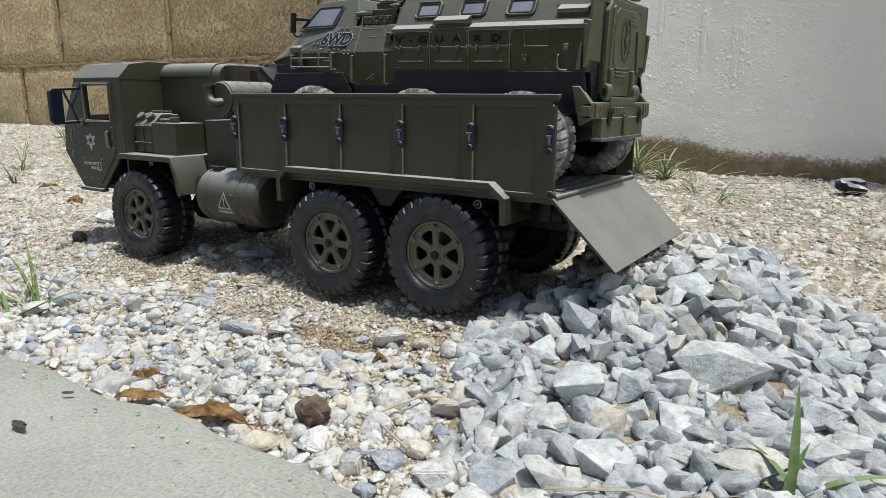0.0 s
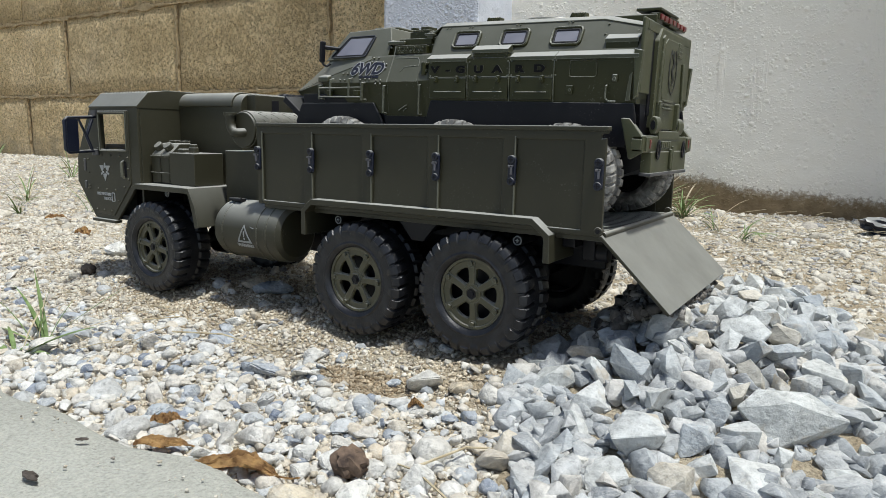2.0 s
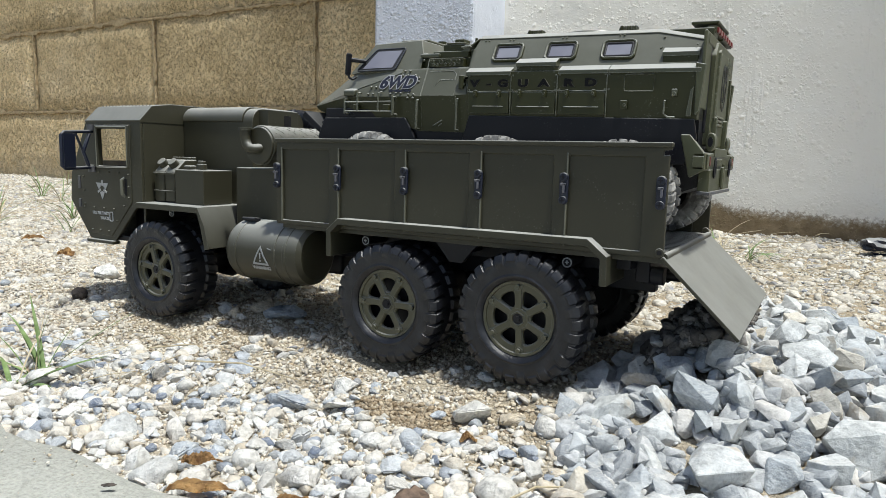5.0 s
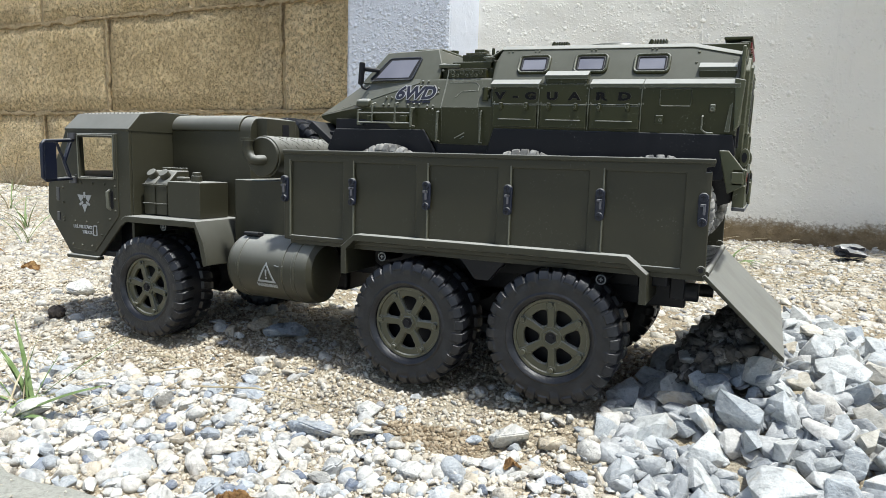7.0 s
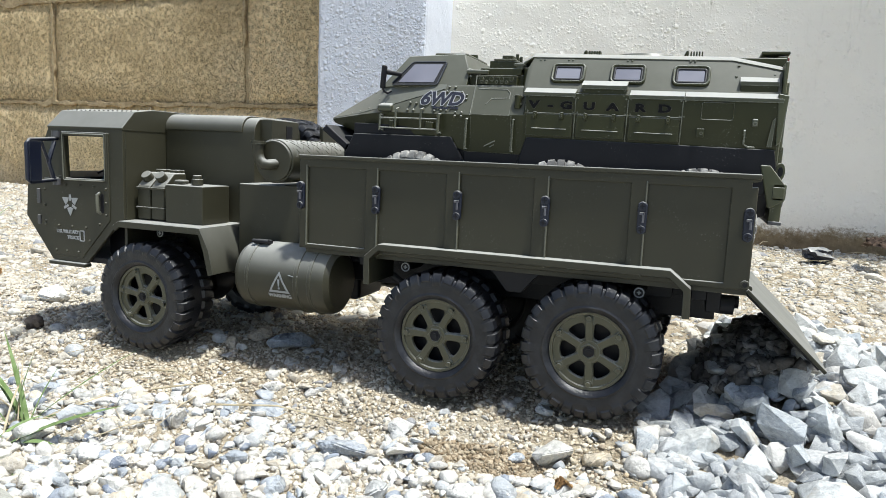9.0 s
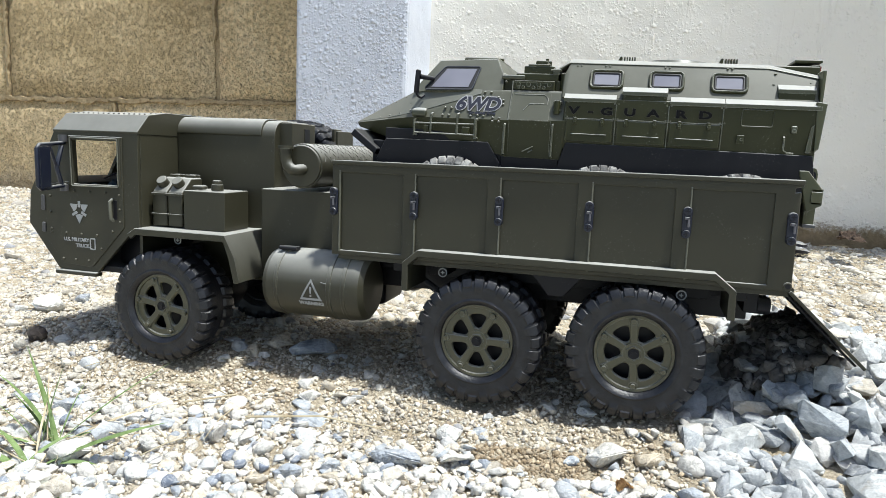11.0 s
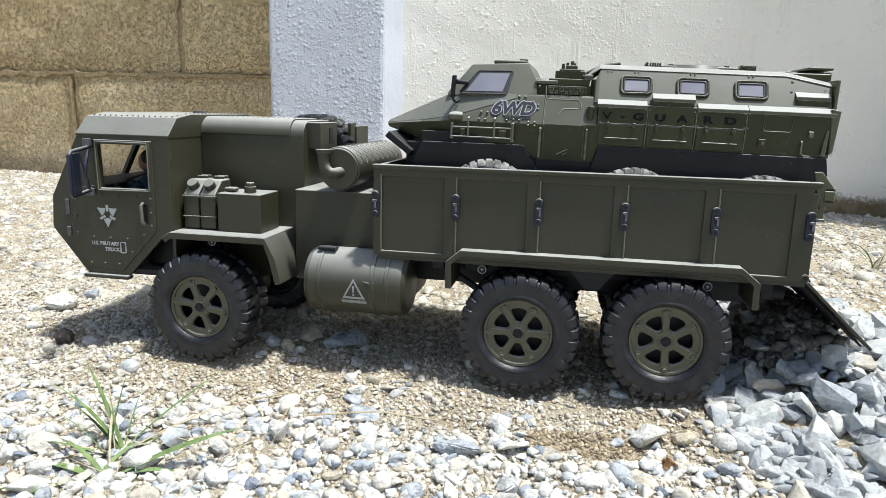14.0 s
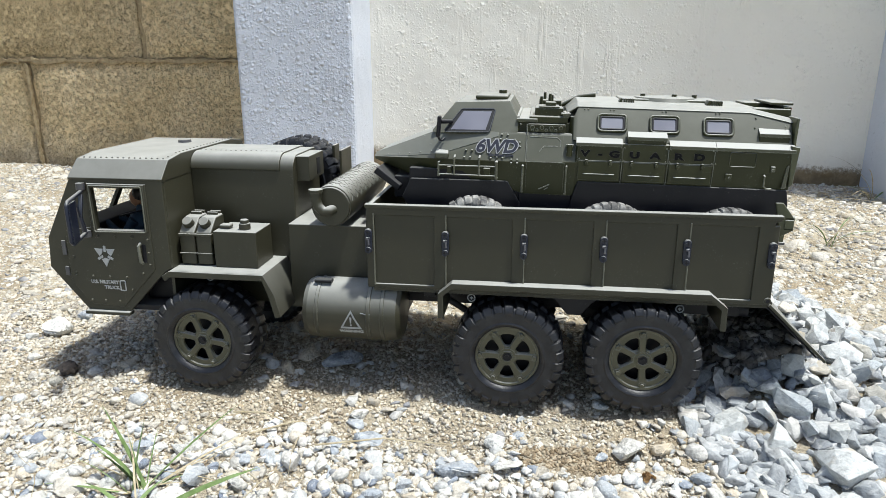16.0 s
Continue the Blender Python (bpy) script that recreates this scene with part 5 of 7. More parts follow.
for side in (-1, 1):
    for x, z in ((0.0208, 0.1103), (0.0547, 0.1103), (0.0887, 0.11)):
        win = vpart("side_window", on_wall(plate(rounded(0.0198, 0.0132, 0.003), -0.0013, 0.0006, [rounded(0.0165, 0.0102, 0.0018)], bevel=0.0004), x, z, side), GREEN)
        vpart("window_bead", on_wall(tube([(a, -0.0013, b) for a, b in rounded(0.0183, 0.0117, 0.0025)], 0.0004, 5, True), x, z, side), GREEN, win, "moulded bead round the window")
        vpart("gasket", on_wall(plate(rounded(0.0165, 0.01, 0.0015), -0.001, 0.0005, [rounded(0.0138, 0.0073, 0.0008)], bevel=0.0003), x, z, side), BLACK, win)
        vpart("pane", on_wall(plate(rounded(0.0138, 0.0078, 0.0006), -0.0005, 0.0003, bevel=0), x, z, side), PANE, win, "grey lilac window pane")
    for x in (0.0208, 0.0547, 0.0887, 0.004):
        vpart("rivets", on_wall(join(*[moved(rod((0, 0.0002, 0), (0, -0.0005, 0), 0.0007, 0.0005, 8), Matrix.Translation((dx, 0, 0))) for dx in (-0.0012, 0.0012)]), x, 0.1188, side), GREEN, tower)
    # ledge tops whitened in the colour for the sky's reflection
    vpart("ledge", (lambda b: b if side < 0 else vmir(b))(join(wedge(-0.0021, 0.0279), wedge(0.0579, 0.0868), wedge(0.0871, 0.1355), wedge(0.0309, 0.056, 0.0006, 0.0048), wedge(0.1138, 0.1328, 0.006, 0.0092))), GREEN_WORN_LIT, hull, "stepped pale edged ledge")
    flip = (lambda b: b) if side < 0 else vmir
    vpart("ledge_box", flip(join(box(0.0312, 0.0557, -0.054, -0.046, 0.0958, 0.1023, 0.0005), *[rod((x, -0.054, z), (x, -0.0547, z), 0.0006, seg=6) for x in (0.0322, 0.0547) for z in (0.0975, 0.1005)])), GREEN, hull)
    vpart("ledge_box", flip(box(0.1141, 0.1325, -0.0494, -0.044, 0.0985, 0.1067, 0.0005)), GREEN, hull)
    for x, z in ((0.1125, 0.1165), (0.1118, 0.1105), (0.1305, 0.1118), (0.1302, 0.1095)):
        vpart("rivet", on_wall(rod((0, 0.0002, 0), (0, -0.0005, 0), 0.0008, 0.0005, 8), x, z, side), GREEN, tower)
    vpart("side_box", flip(join(box(0.0945, 0.0985, -0.0555, -0.0545, 0.0768, 0.0815, 0.0004), rod((0.097, -0.0553, 0.079), (0.097, -0.0562, 0.079), 0.0007, seg=8))), GREEN, hull)
    vpart("rear_catch", flip(join(box(0.1215, 0.1245, -0.0562, -0.0545, 0.0835, 0.0875, 0.0006), rod((0.123, -0.0562, 0.085), (0.123, -0.0568, 0.085), 0.001, seg=8))), GREEN_WORN_LIT, hull)
    for x in (0.0006, 0.0272, 0.0295, 0.0562, 0.0588, 0.0853, 0.0875):
        for z in (0.0958, 0.0875):
            vpart("seam_screw", flip(rod((x, -0.0546, z), (x, -0.0553, z), 0.0005, seg=6)), GREEN_WORN_LIT, hull)
    for x0 in (-0.0006, 0.0287, 0.0579):
        vpart("stowage_door", flip(box(x0 + 0.0006, x0 + 0.0278, -0.0551, -0.053, 0.0735, 0.0862, 0.0004)), GREEN, hull)
        vpart("door_bar", flip(box(x0 + 0.004, x0 + 0.0245, -0.0558, -0.0546, 0.0774, 0.078, 0.0003)), GREEN_WORN_LIT, hull)
        for dx in (0.0058, 0.0215):
            vpart("catch", flip(join(box(x0 + dx - 0.001, x0 + dx + 0.001, -0.0568, -0.0545, 0.0832, 0.0874, 0.0005), rod((x0 + dx, -0.0572, 0.0852), (x0 + dx, -0.0578, 0.0852), 0.0009, seg=8))), GREEN, hull)
    vpart("rear_hatch", flip(plate(rounded(0.0165, 0.0095, 0.0012), -0.0552, -0.054, [rounded(0.0154, 0.0084, 0.0008)], bevel=0.0002)), GREEN, hull).location = (0.1041, 0, 0.0909)
    vpart("grab_rail", flip(join(tube([(-0.0936, -0.053, 0.0816), (-0.0936, -0.0575, 0.0816), (-0.0936, -0.0575, 0.0723), (-0.0936, -0.052, 0.0723)], 0.0007, 6), tube([(-0.0541, -0.0535, 0.0832), (-0.0541, -0.0578, 0.0832), (-0.0541, -0.0578, 0.072), (-0.0541, -0.053, 0.072)], 0.001, 6), tube([(-0.0936, -0.0575, 0.0797), (-0.0541, -0.0578, 0.0802)], 0.0005, 6), tube([(-0.0936, -0.0575, 0.0737), (-0.0541, -0.0578, 0.0738)], 0.0005, 6), tube([(-0.0828, -0.0535, 0.0862), (-0.0828, -0.0575, 0.0855), (-0.0828, -0.0575, 0.0737)], 0.0007, 6), tube([(-0.0658, -0.0535, 0.0865), (-0.0658, -0.0577, 0.0858), (-0.0658, -0.0577, 0.0738)], 0.0007, 6))), GREEN_WORN_LIT, hull, "pale edged step rail")
    for x0, x1, y in ((-0.088, -0.085, -0.0555), (-0.063, -0.0585, -0.0562)):
        vpart("step_box", flip(box(x0, x1, y, -0.052, 0.0735, 0.0785, 0.0004)), GREEN, hull)
    vpart("door_rod", flip(tube([(-0.0365, -0.0535, 0.0815), (-0.0365, -0.0562, 0.0812), (-0.0365, -0.0562, 0.0635), (-0.0365, -0.0525, 0.0632)], 0.0008, 6)), GREEN_WORN_LIT, hull)
    vpart("door_rod", flip(tube([(-0.0075, -0.0535, 0.0822), (-0.0075, -0.056, 0.082), (-0.0075, -0.056, 0.0632), (-0.0075, -0.0525, 0.063)], 0.0006, 6)), GREEN_WORN_LIT, hull)
    SL = lambda x, z, o=0.0: (x, -shoulder(x, z) - o, z)
    vpart("crew_door", flip(join(hexa([(-0.0343, -0.0525, 0.0622), (-0.009, -0.0525, 0.0622), (-0.009, -0.0553, 0.0842), (-0.0343, -0.0553, 0.0842), (-0.0343, -0.05, 0.0622), (-0.009, -0.05, 0.0622), (-0.009, -0.05, 0.0842), (-0.0343, -0.05, 0.0842)]), hexa([SL(-0.0343, 0.0843, 0.0006), SL(-0.0105, 0.0843, 0.0006), SL(-0.0105, 0.1012, 0.0006), SL(-0.0343, 0.1012, 0.0006), SL(-0.0343, 0.0843, -0.003), SL(-0.0105, 0.0843, -0.003), SL(-0.0105, 0.1012, -0.003), SL(-0.0343, 0.1012, -0.003)]))), GREEN, hull)
    vpart("door_bead", flip(join(tube([SL(-0.0325, 0.1, 0.0007), SL(-0.0145, 0.1, 0.0007), SL(-0.0122, 0.0978, 0.0007), SL(-0.0122, 0.0942, 0.0007)], 0.0003, 5), tube([SL(-0.0262, 0.0905, 0.0007), SL(-0.023, 0.0942, 0.0007), SL(-0.014, 0.0945, 0.0007)], 0.0003, 5), tube([SL(-0.0349, 0.0838, 0.0004), SL(-0.0349, 0.1015, 0.0004), (-0.0352, -0.0448, 0.1082)], 0.00035, 5), tube([(-0.0252, -0.0536, 0.0655), (-0.0185, -0.0542, 0.069)], 0.0004, 5), tube([(-0.0215, -0.0534, 0.0652), (-0.019, -0.0537, 0.0668)], 0.0004, 5))), GREEN_WORN_LIT, hull, "pale moulded bead on the door")
    vpart("door_hinge", flip(join(rod((-0.0062, -shoulder(0, 0.0925) - 0.0022, 0.0885), (-0.0062, -shoulder(0, 0.0925) - 0.0022, 0.0965), 0.0019, seg=10, bevel=0.0003), box(-0.0085, -0.0035, -0.0535, -0.045, 0.0905, 0.0918, 0.0003), box(-0.0085, -0.0035, -0.0535, -0.045, 0.0948, 0.0962, 0.0003))), GREEN, hull)
    vpart("wing_lamp", flip(soften(hexa([(-0.0969, -0.0555, 0.0838), (-0.087, -0.0555, 0.0838), (-0.087, -0.0555, 0.088), (-0.0969, -0.0555, 0.088), (-0.0965, -0.0465, 0.0838), (-0.0875, -0.0465, 0.0838), (-0.088, -0.0465, 0.0905), (-0.096, -0.0465, 0.0905)]), 0.0012)), GREEN_WORN_LIT, hull)
    for x in (0.0283, 0.0574, 0.0864):
        vpart("panel_seam", flip(tube([(x, -0.0551, 0.0955), (x, -0.0552, 0.083), (x, -0.054, 0.0725)], 0.00032, 5)), GREEN_WORN_LIT, hull, "pale worn panel seam")
    vpart("crease", flip(tube([(-0.0005, -0.0549, 0.0866), (0.0862, -0.0549, 0.0868)], 0.00025, 5)), GREEN_WORN_LIT, hull)
    vpart("rear_rail", flip(tube([(0.1185, -0.0545, 0.0815), (0.1185, -0.0562, 0.081), (0.1185, -0.0562, 0.0745), (0.1205, -0.0562, 0.0728), (0.124, -0.0545, 0.0728)], 0.0005, 6)), GREEN_WORN_LIT, hull)
    vpart("corner_blade", flip(hexa([(0.1298, -0.0556, 0.0735), (0.1322, -0.0556, 0.0735), (0.1326, -0.0556, 0.0885), (0.1312, -0.0556, 0.087), (0.1298, -0.0535, 0.0735), (0.1322, -0.0535, 0.0735), (0.1326, -0.0535, 0.0885), (0.1312, -0.0535, 0.087)])), GREEN_WORN_LIT, hull)
    edge_x, edge_w, edge_z, ridge_w, ridge_z = [-0.1457, -0.118, -0.0935, -0.0541], [0.0243, 0.0392, 0.0515, 0.0472], [0.0796, 0.0826, 0.0868, 0.0995], [0.018, 0.031, 0.0408, 0.0458], [0.081, 0.0925, 0.1026, 0.1018]
    studs = [Vector((x, -(float(np.interp(x, edge_x, edge_w)) * (1 - up) + float(np.interp(x, edge_x, ridge_w)) * up), float(np.interp(x, edge_x, edge_z)) * (1 - up) + float(np.interp(x, edge_x, ridge_z)) * up)) for x, up in [(-0.1425 + 0.0085 * i, 0.12) for i in range(6)] + [(-0.138 + 0.0078 * i, 0.93) for i in range(5)] + [(-0.101, 0.45)]]
    wall_studs = [(-0.0755, 0.0898), (-0.0715, 0.0898), (-0.0765, 0.0852), (-0.0725, 0.0852), (-0.0585, 0.0852), (-0.0542, 0.0858), (-0.0505, 0.0856), (-0.0445, 0.0848), (-0.0405, 0.0848), (-0.055, 0.0826), (-0.0445, 0.0826), (-0.0405, 0.0826), (-0.0395, 0.0958), (-0.0392, 0.0932), (-0.0428, 0.0975), (-0.0485, 0.0975), (-0.0525, 0.0975), (-0.0478, 0.1005), (-0.0518, 0.1005), (-0.0395, 0.1075)]
    for p, size in [((x, -shoulder(x, z) - 0.0002, z), 0.00095) for x, z in wall_studs] + [(p, 0.0009) for p in studs]:
        vpart("stud", flip(ball(p, size, sub=1)), GREEN_WORN_LIT, hull)
    # cab side window on the slanting cab wall
    q = lambda x, z, o=0.0: (x, -(0.0467 - (z - 0.1003) * 0.552) - 0.0005 - o, z)
    FRAME = ((-0.0908, 0.1013), (-0.0613, 0.102), (-0.0602, 0.103), (-0.0575, 0.1158), (-0.0585, 0.117), (-0.0795, 0.1166), (-0.0812, 0.1158), (-0.0912, 0.1025))
    LIGHT = ((-0.0872, 0.1029), (-0.0632, 0.1034), (-0.0597, 0.1153), (-0.0792, 0.115))
    def slab_on(corners, out, depth):
        bm = bmesh.new()
        bm.faces.new([bm.verts.new(q(x, z, out)) for x, z in corners])
        ext = bmesh.ops.extrude_face_region(bm, geom=list(bm.faces))
        for v in ext["geom"]:
            if isinstance(v, bmesh.types.BMVert):
                v.co.y += depth
        bmesh.ops.recalc_face_normals(bm, faces=bm.faces)
        return bm
    cw = vpart("cab_window", flip(slab_on(FRAME, 0.0005, 0.0025)), BLACK, cabin)
    vpart("window_bead", flip(tube([q(x, z, 0.0006) for x, z in FRAME], 0.00045, 5, True)), BLUEBLACK, cw)
    vpart("pane", flip(slab_on(LIGHT, 0.0008, 0.001)), PANE, cw, "grey lilac window pane")
    vpart("wing_mirror", flip(join(soften(hexa([(-0.0965, -0.051, 0.098), (-0.0935, -0.051, 0.098), (-0.0925, -0.051, 0.1125), (-0.0955, -0.051, 0.1125), (-0.096, -0.0555, 0.098), (-0.094, -0.0555, 0.098), (-0.0932, -0.0555, 0.1125), (-0.0952, -0.0555, 0.1125)]), 0.0011), rod((-0.0935, -0.0515, 0.1085), (-0.0865, -0.044, 0.108), 0.0016, 0.0013, 10), tube([(-0.0948, -0.053, 0.0985), (-0.0938, -0.0525, 0.0962), (-0.0925, -0.0505, 0.0955), (-0.091, -0.0485, 0.0972)], 0.0008, 8))), BLACK, cabin, "black wing mirror")
vpart("letter_edge", join(*[moved(letters(c, 0.0058, 0.0002, bold=0.00036), Matrix.Translation((x, -0.0549, 0.0911)) @ Matrix.Diagonal((1.6, 1, 1, 1))) for c, x in zip("V-GUARD", (0.0041, 0.0138, 0.0231, 0.0361, 0.0491, 0.0641, 0.0771))]), LETTER_EDGE, hull, "pale outline of the lettering")
vpart("lettering", join(*[moved(letters(c, 0.0058, 0.0004, bold=0.0003), Matrix.Translation((x, -0.055, 0.0911)) @ Matrix.Diagonal((1.6, 1, 1, 1))) for c, x in zip("V-GUARD", (0.0041, 0.0138, 0.0231, 0.0361, 0.0491, 0.0641, 0.0771))]), DECAL_BLACK, hull, "black raised capital lettering")
SLANT = Matrix(((1.0, 0, 0.22, 0), (0, 1, 0, 0), (0, 0, 1, 0), (0, 0, 0, 1)))


def on_hull(bm, x, z, dy=0.0):
    """Lays artwork on the hull's slanting shoulder beside the crew cab."""
    bm.transform(Matrix.Translation((x, -shoulder(x, z) - dy, z)) @ pose(0, 0, 0, -24.5, 0, 0) @ SLANT)
    return bm


vpart("decal_ground", on_hull(letters("6WD", 0.0124, 0.0001, 0.95, 0.00095), -0.0545, 0.0928, 0.0005), DECAL_PALE, hull, "pale outline of the drive decal")
vpart("decal", on_hull(letters("6WD", 0.0124, 0.0001, 0.95, 0.0004), -0.0545, 0.0928, 0.0007), DECAL_NAVY, hull, "navy slanted drive decal")
vpart("decal_line", on_hull(letters("Six-wheel drive", 0.0027, 0.0002, 1.0, 0.0001), -0.0515, 0.0875, 0.0006), DECAL_NAVY, hull)

# front bumper
vpart("bumper", join(soften(hexa([(-0.142, -0.046, 0.0705), (-0.124, -0.046, 0.058), (-0.122, -0.046, 0.062), (-0.139, -0.046, 0.0745), (-0.142, 0.046, 0.0705), (-0.124, 0.046, 0.058), (-0.122, 0.046, 0.062), (-0.139, 0.046, 0.0745)]), 0.0008), box(-0.128, -0.11, -0.04, 0.04, 0.052, 0.068, 0.001)), BLACK)

# roof gear
vpart("roof_hatch", join(box(-0.073, -0.05, -0.022, 0.022, 0.122, 0.125, 0.0012), rod((-0.055, 0.005, 0.124), (-0.055, 0.005, 0.1275), 0.003)), GREEN, cabin)
gear = vpart("roof_machinery", join(box(-0.034, -0.008, -0.0425, 0.0425, 0.109, 0.1132, 0.0006), box(-0.0305, -0.0115, -0.0355, -0.014, 0.113, 0.1185, 0.0006), box(-0.028, -0.014, -0.036, -0.018, 0.1185, 0.1196, 0.0004), box(-0.0235, -0.0165, -0.033, -0.024, 0.1196, 0.1222, 0.0006), box(-0.028, -0.012, -0.002, 0.02, 0.1132, 0.1215, 0.0008), *[rod((x, y, 0.1185), (x, y, z), 0.0013, 0.001, 8) for x, y, z in ((-0.0265, -0.01, 0.1245), (-0.0205, -0.008, 0.1265), (-0.019, -0.004, 0.1255), (-0.024, 0.008, 0.1265))], tube([(-0.012, 0.0, 0.118), (0.0, 0.0, 0.1245), (0.012, 0.0, 0.1262)], 0.0016, 8)), GREEN)
vpart("gear_side", join(box(-0.0115, -0.0072, -0.0425, -0.03, 0.1125, 0.1165, 0.0005), box(-0.0128, -0.0065, -0.0438, -0.036, 0.1148, 0.1158, 0.0003)), GREEN_WORN_LIT, gear)
vpart("intake_bolts", join(box(-0.0345, -0.0095, -0.0458, -0.041, 0.103, 0.1083, 0.0005), *[rod((-0.0315 + 0.0063 * i, -0.0455, 0.1062), (-0.0315 + 0.0063 * i, -0.0472, 0.1062), 0.0013, seg=10) for i in range(4)], *[rod((-0.0285 + 0.0063 * i, -0.0455, 0.1045), (-0.0285 + 0.0063 * i, -0.0468, 0.1045), 0.0009, seg=8) for i in range(3)], box(-0.0322, -0.0308, -0.0468, -0.045, 0.1038, 0.106, 0.0003), box(-0.0196, -0.0182, -0.0468, -0.045, 0.1038, 0.106, 0.0003), box(-0.034, -0.0095, -0.0464, -0.044, 0.1074, 0.1084, 0.0003)), GREEN, gear)
vpart("top_hatch", join(rod((0.06, 0, 0.122), (0.06, 0, 0.126), 0.023, 0.0205, 28), box(0.028, 0.095, -0.017, 0.017, 0.1215, 0.1252, 0.0008)), GREEN_DUSTY_LIT, tower, "low dusty round roof hatch, sky light painted in")
for x in (0.046, 0.068, 0.082):
    vpart("hatch_pin", rod((x, 0.006, 0.125), (x, 0.006, 0.1276), 0.0018, seg=8), GREEN, tower)
for x in (0.029, 0.0865):
    vpart("vent", join(*[box(x + 0.0015 * i, x + 0.0015 * i + 0.0008, -0.03, -0.024, 0.1215, 0.1258, 0.0002) for i in range(5)], plate([(x - 0.0042, 0.1215), (x - 0.001, 0.1215), (x - 0.001, 0.1262), (x - 0.0022, 0.1262)], -0.03, -0.022, bevel=0.0005)), GREEN, tower)
vpart("roof_box", join(box(0.112, 0.1375, -0.008, 0.012, 0.1185, 0.1245, 0.0008), box(0.112, 0.1365, -0.033, -0.02, 0.117, 0.1222, 0.0008), box(0.1235, 0.138, -0.03, 0.008, 0.1245, 0.1262, 0.0006)), GREEN, tower)
part_lights = vpart("light_bar", box(0.132, 0.137, -0.03, 0.03, 0.1195, 0.1235, 0.0006), GREEN, tower)
for k in range(7):
    vpart("red_light", box(0.1365, 0.138, -0.028 + 0.0085 * k, -0.0225 + 0.0085 * k, 0.12, 0.123, 0.0005), LAMP_RED, part_lights)

def rpart(name, bm, mat, parent=None, label="", smooth=50):
    """A part of the shallow rear end."""
    for v in bm.verts:
        v.co.x = min(v.co.x, 0.1345 + (v.co.x - 0.1345) * 0.5) if v.co.x > 0.1345 else v.co.x
    return vpart(name, bm, mat, parent, label, smooth)


# rear end: frame, plates and bumper, in a green with sunlight painted in
rear = rpart("rear_frame", join(box(0.1345, 0.138, -0.051, -0.034, 0.078, 0.118, 0.0008), box(0.1345, 0.138, 0.034, 0.051, 0.078, 0.118, 0.0008), box(0.135, 0.139, -0.046, 0.046, 0.112, 0.1175, 0.0008), plate([(0.1325, 0.101), (0.141, 0.1), (0.138, 0.076), (0.134, 0.074)], -0.0555, -0.052, bevel=0.0005), plate([(0.1325, 0.101), (0.141, 0.1), (0.138, 0.076), (0.134, 0.074)], 0.052, 0.0555, bevel=0.0005)), GREEN_REAR_LIT)
for s in (-1, 1):
    rpart("gap_strip", box(0.1345, 0.1375, s * 0.032 - 0.002, s * 0.032 + 0.002, 0.066, 0.116, 0.0004), BLACK, rear)
rdoor = rpart("rear_door", plate([(-0.0295, 0.059), (-0.0295, 0.108), (-0.023, 0.1155), (0.023, 0.1155), (0.0295, 0.108), (0.0295, 0.059)], 0.1345, 0.1425, axis="x", bevel=0.001), GREEN_REAR_LIT, label="dark green rear ramp door with moulded panels")
rpart("moulding", join(plate([(-0.016, 0.076), (-0.019, 0.081), (-0.019, 0.107), (-0.013, 0.111), (0.019, 0.111), (0.019, 0.076)], 0.142, 0.1438, axis="x", bevel=0.0006), box(0.1425, 0.1448, 0.009, 0.018, 0.102, 0.111, 0.0005), *[box(0.1448, 0.1456, 0.01, 0.017, 0.103 + 0.0024 * k, 0.104 + 0.0024 * k, 0.0002) for k in range(3)], *[box(0.1425, 0.146, -0.016, 0.004, 0.0705 + 0.0022 * k, 0.0716 + 0.0022 * k, 0.0003) for k in range(3)], plate([(-0.027, 0.074), (-0.025, 0.072), (-0.0215, 0.112), (-0.0245, 0.11)], 0.142, 0.1455, axis="x", bevel=0.0005), plate([(0.027, 0.074), (0.025, 0.072), (0.0215, 0.1), (0.0245, 0.1)], 0.142, 0.1455, axis="x", bevel=0.0005)), GREEN_REAR_LIT, rdoor)
rpart("crest", join(tube([(0.1442, 0.0078 * math.sin(a), 0.094 + 0.0135 * math.cos(a)) for a in [radians(30 + 300 * k / 22) for k in range(23)]], [0.0005 + 0.0005 * (k % 2) for k in range(23)], 6), tube([(0.1442, -0.003, 0.1035), (0.1442, 0.002, 0.098), (0.1442, -0.0025, 0.0935), (0.1442, 0.0015, 0.0885), (0.1442, -0.001, 0.085)], [0.0008, 0.0018, 0.0014, 0.0016, 0.0006], 6), ball((0.144, 0.0005, 0.1035), 0.0022, (0.3, 1, 1))), CREST, rdoor, "dark grey wreathed crest on the door")
for y0, y1, ya in ((-0.0335, -0.0245, -0.0255), (0.0155, 0.0275, 0.0145)):
    knuckle = rpart("knuckle", join(rod((0.1455, y0, 0.061), (0.1455, y1, 0.061), 0.005, seg=20, bevel=0.0005), box(0.138, 0.1475, ya, ya + 0.0045, 0.0575, 0.075, 0.001)), GREEN_REAR_LIT, rdoor, "hinge knuckle of the ramp door")
    rpart("knuckle_screw", rod((0.1455, y0 - 0.0006, 0.061), (0.1455, y0 + 0.001, 0.061), 0.0028, seg=12), BLACK, knuckle)
def drop_part(name, bm, mat, parent=None, label="", smooth=50):
    """A part of the low-slung rear bumper."""
    bm.transform(Matrix.Translation((0, 0, -0.0085)))
    return rpart(name, bm, mat, parent, label, smooth)


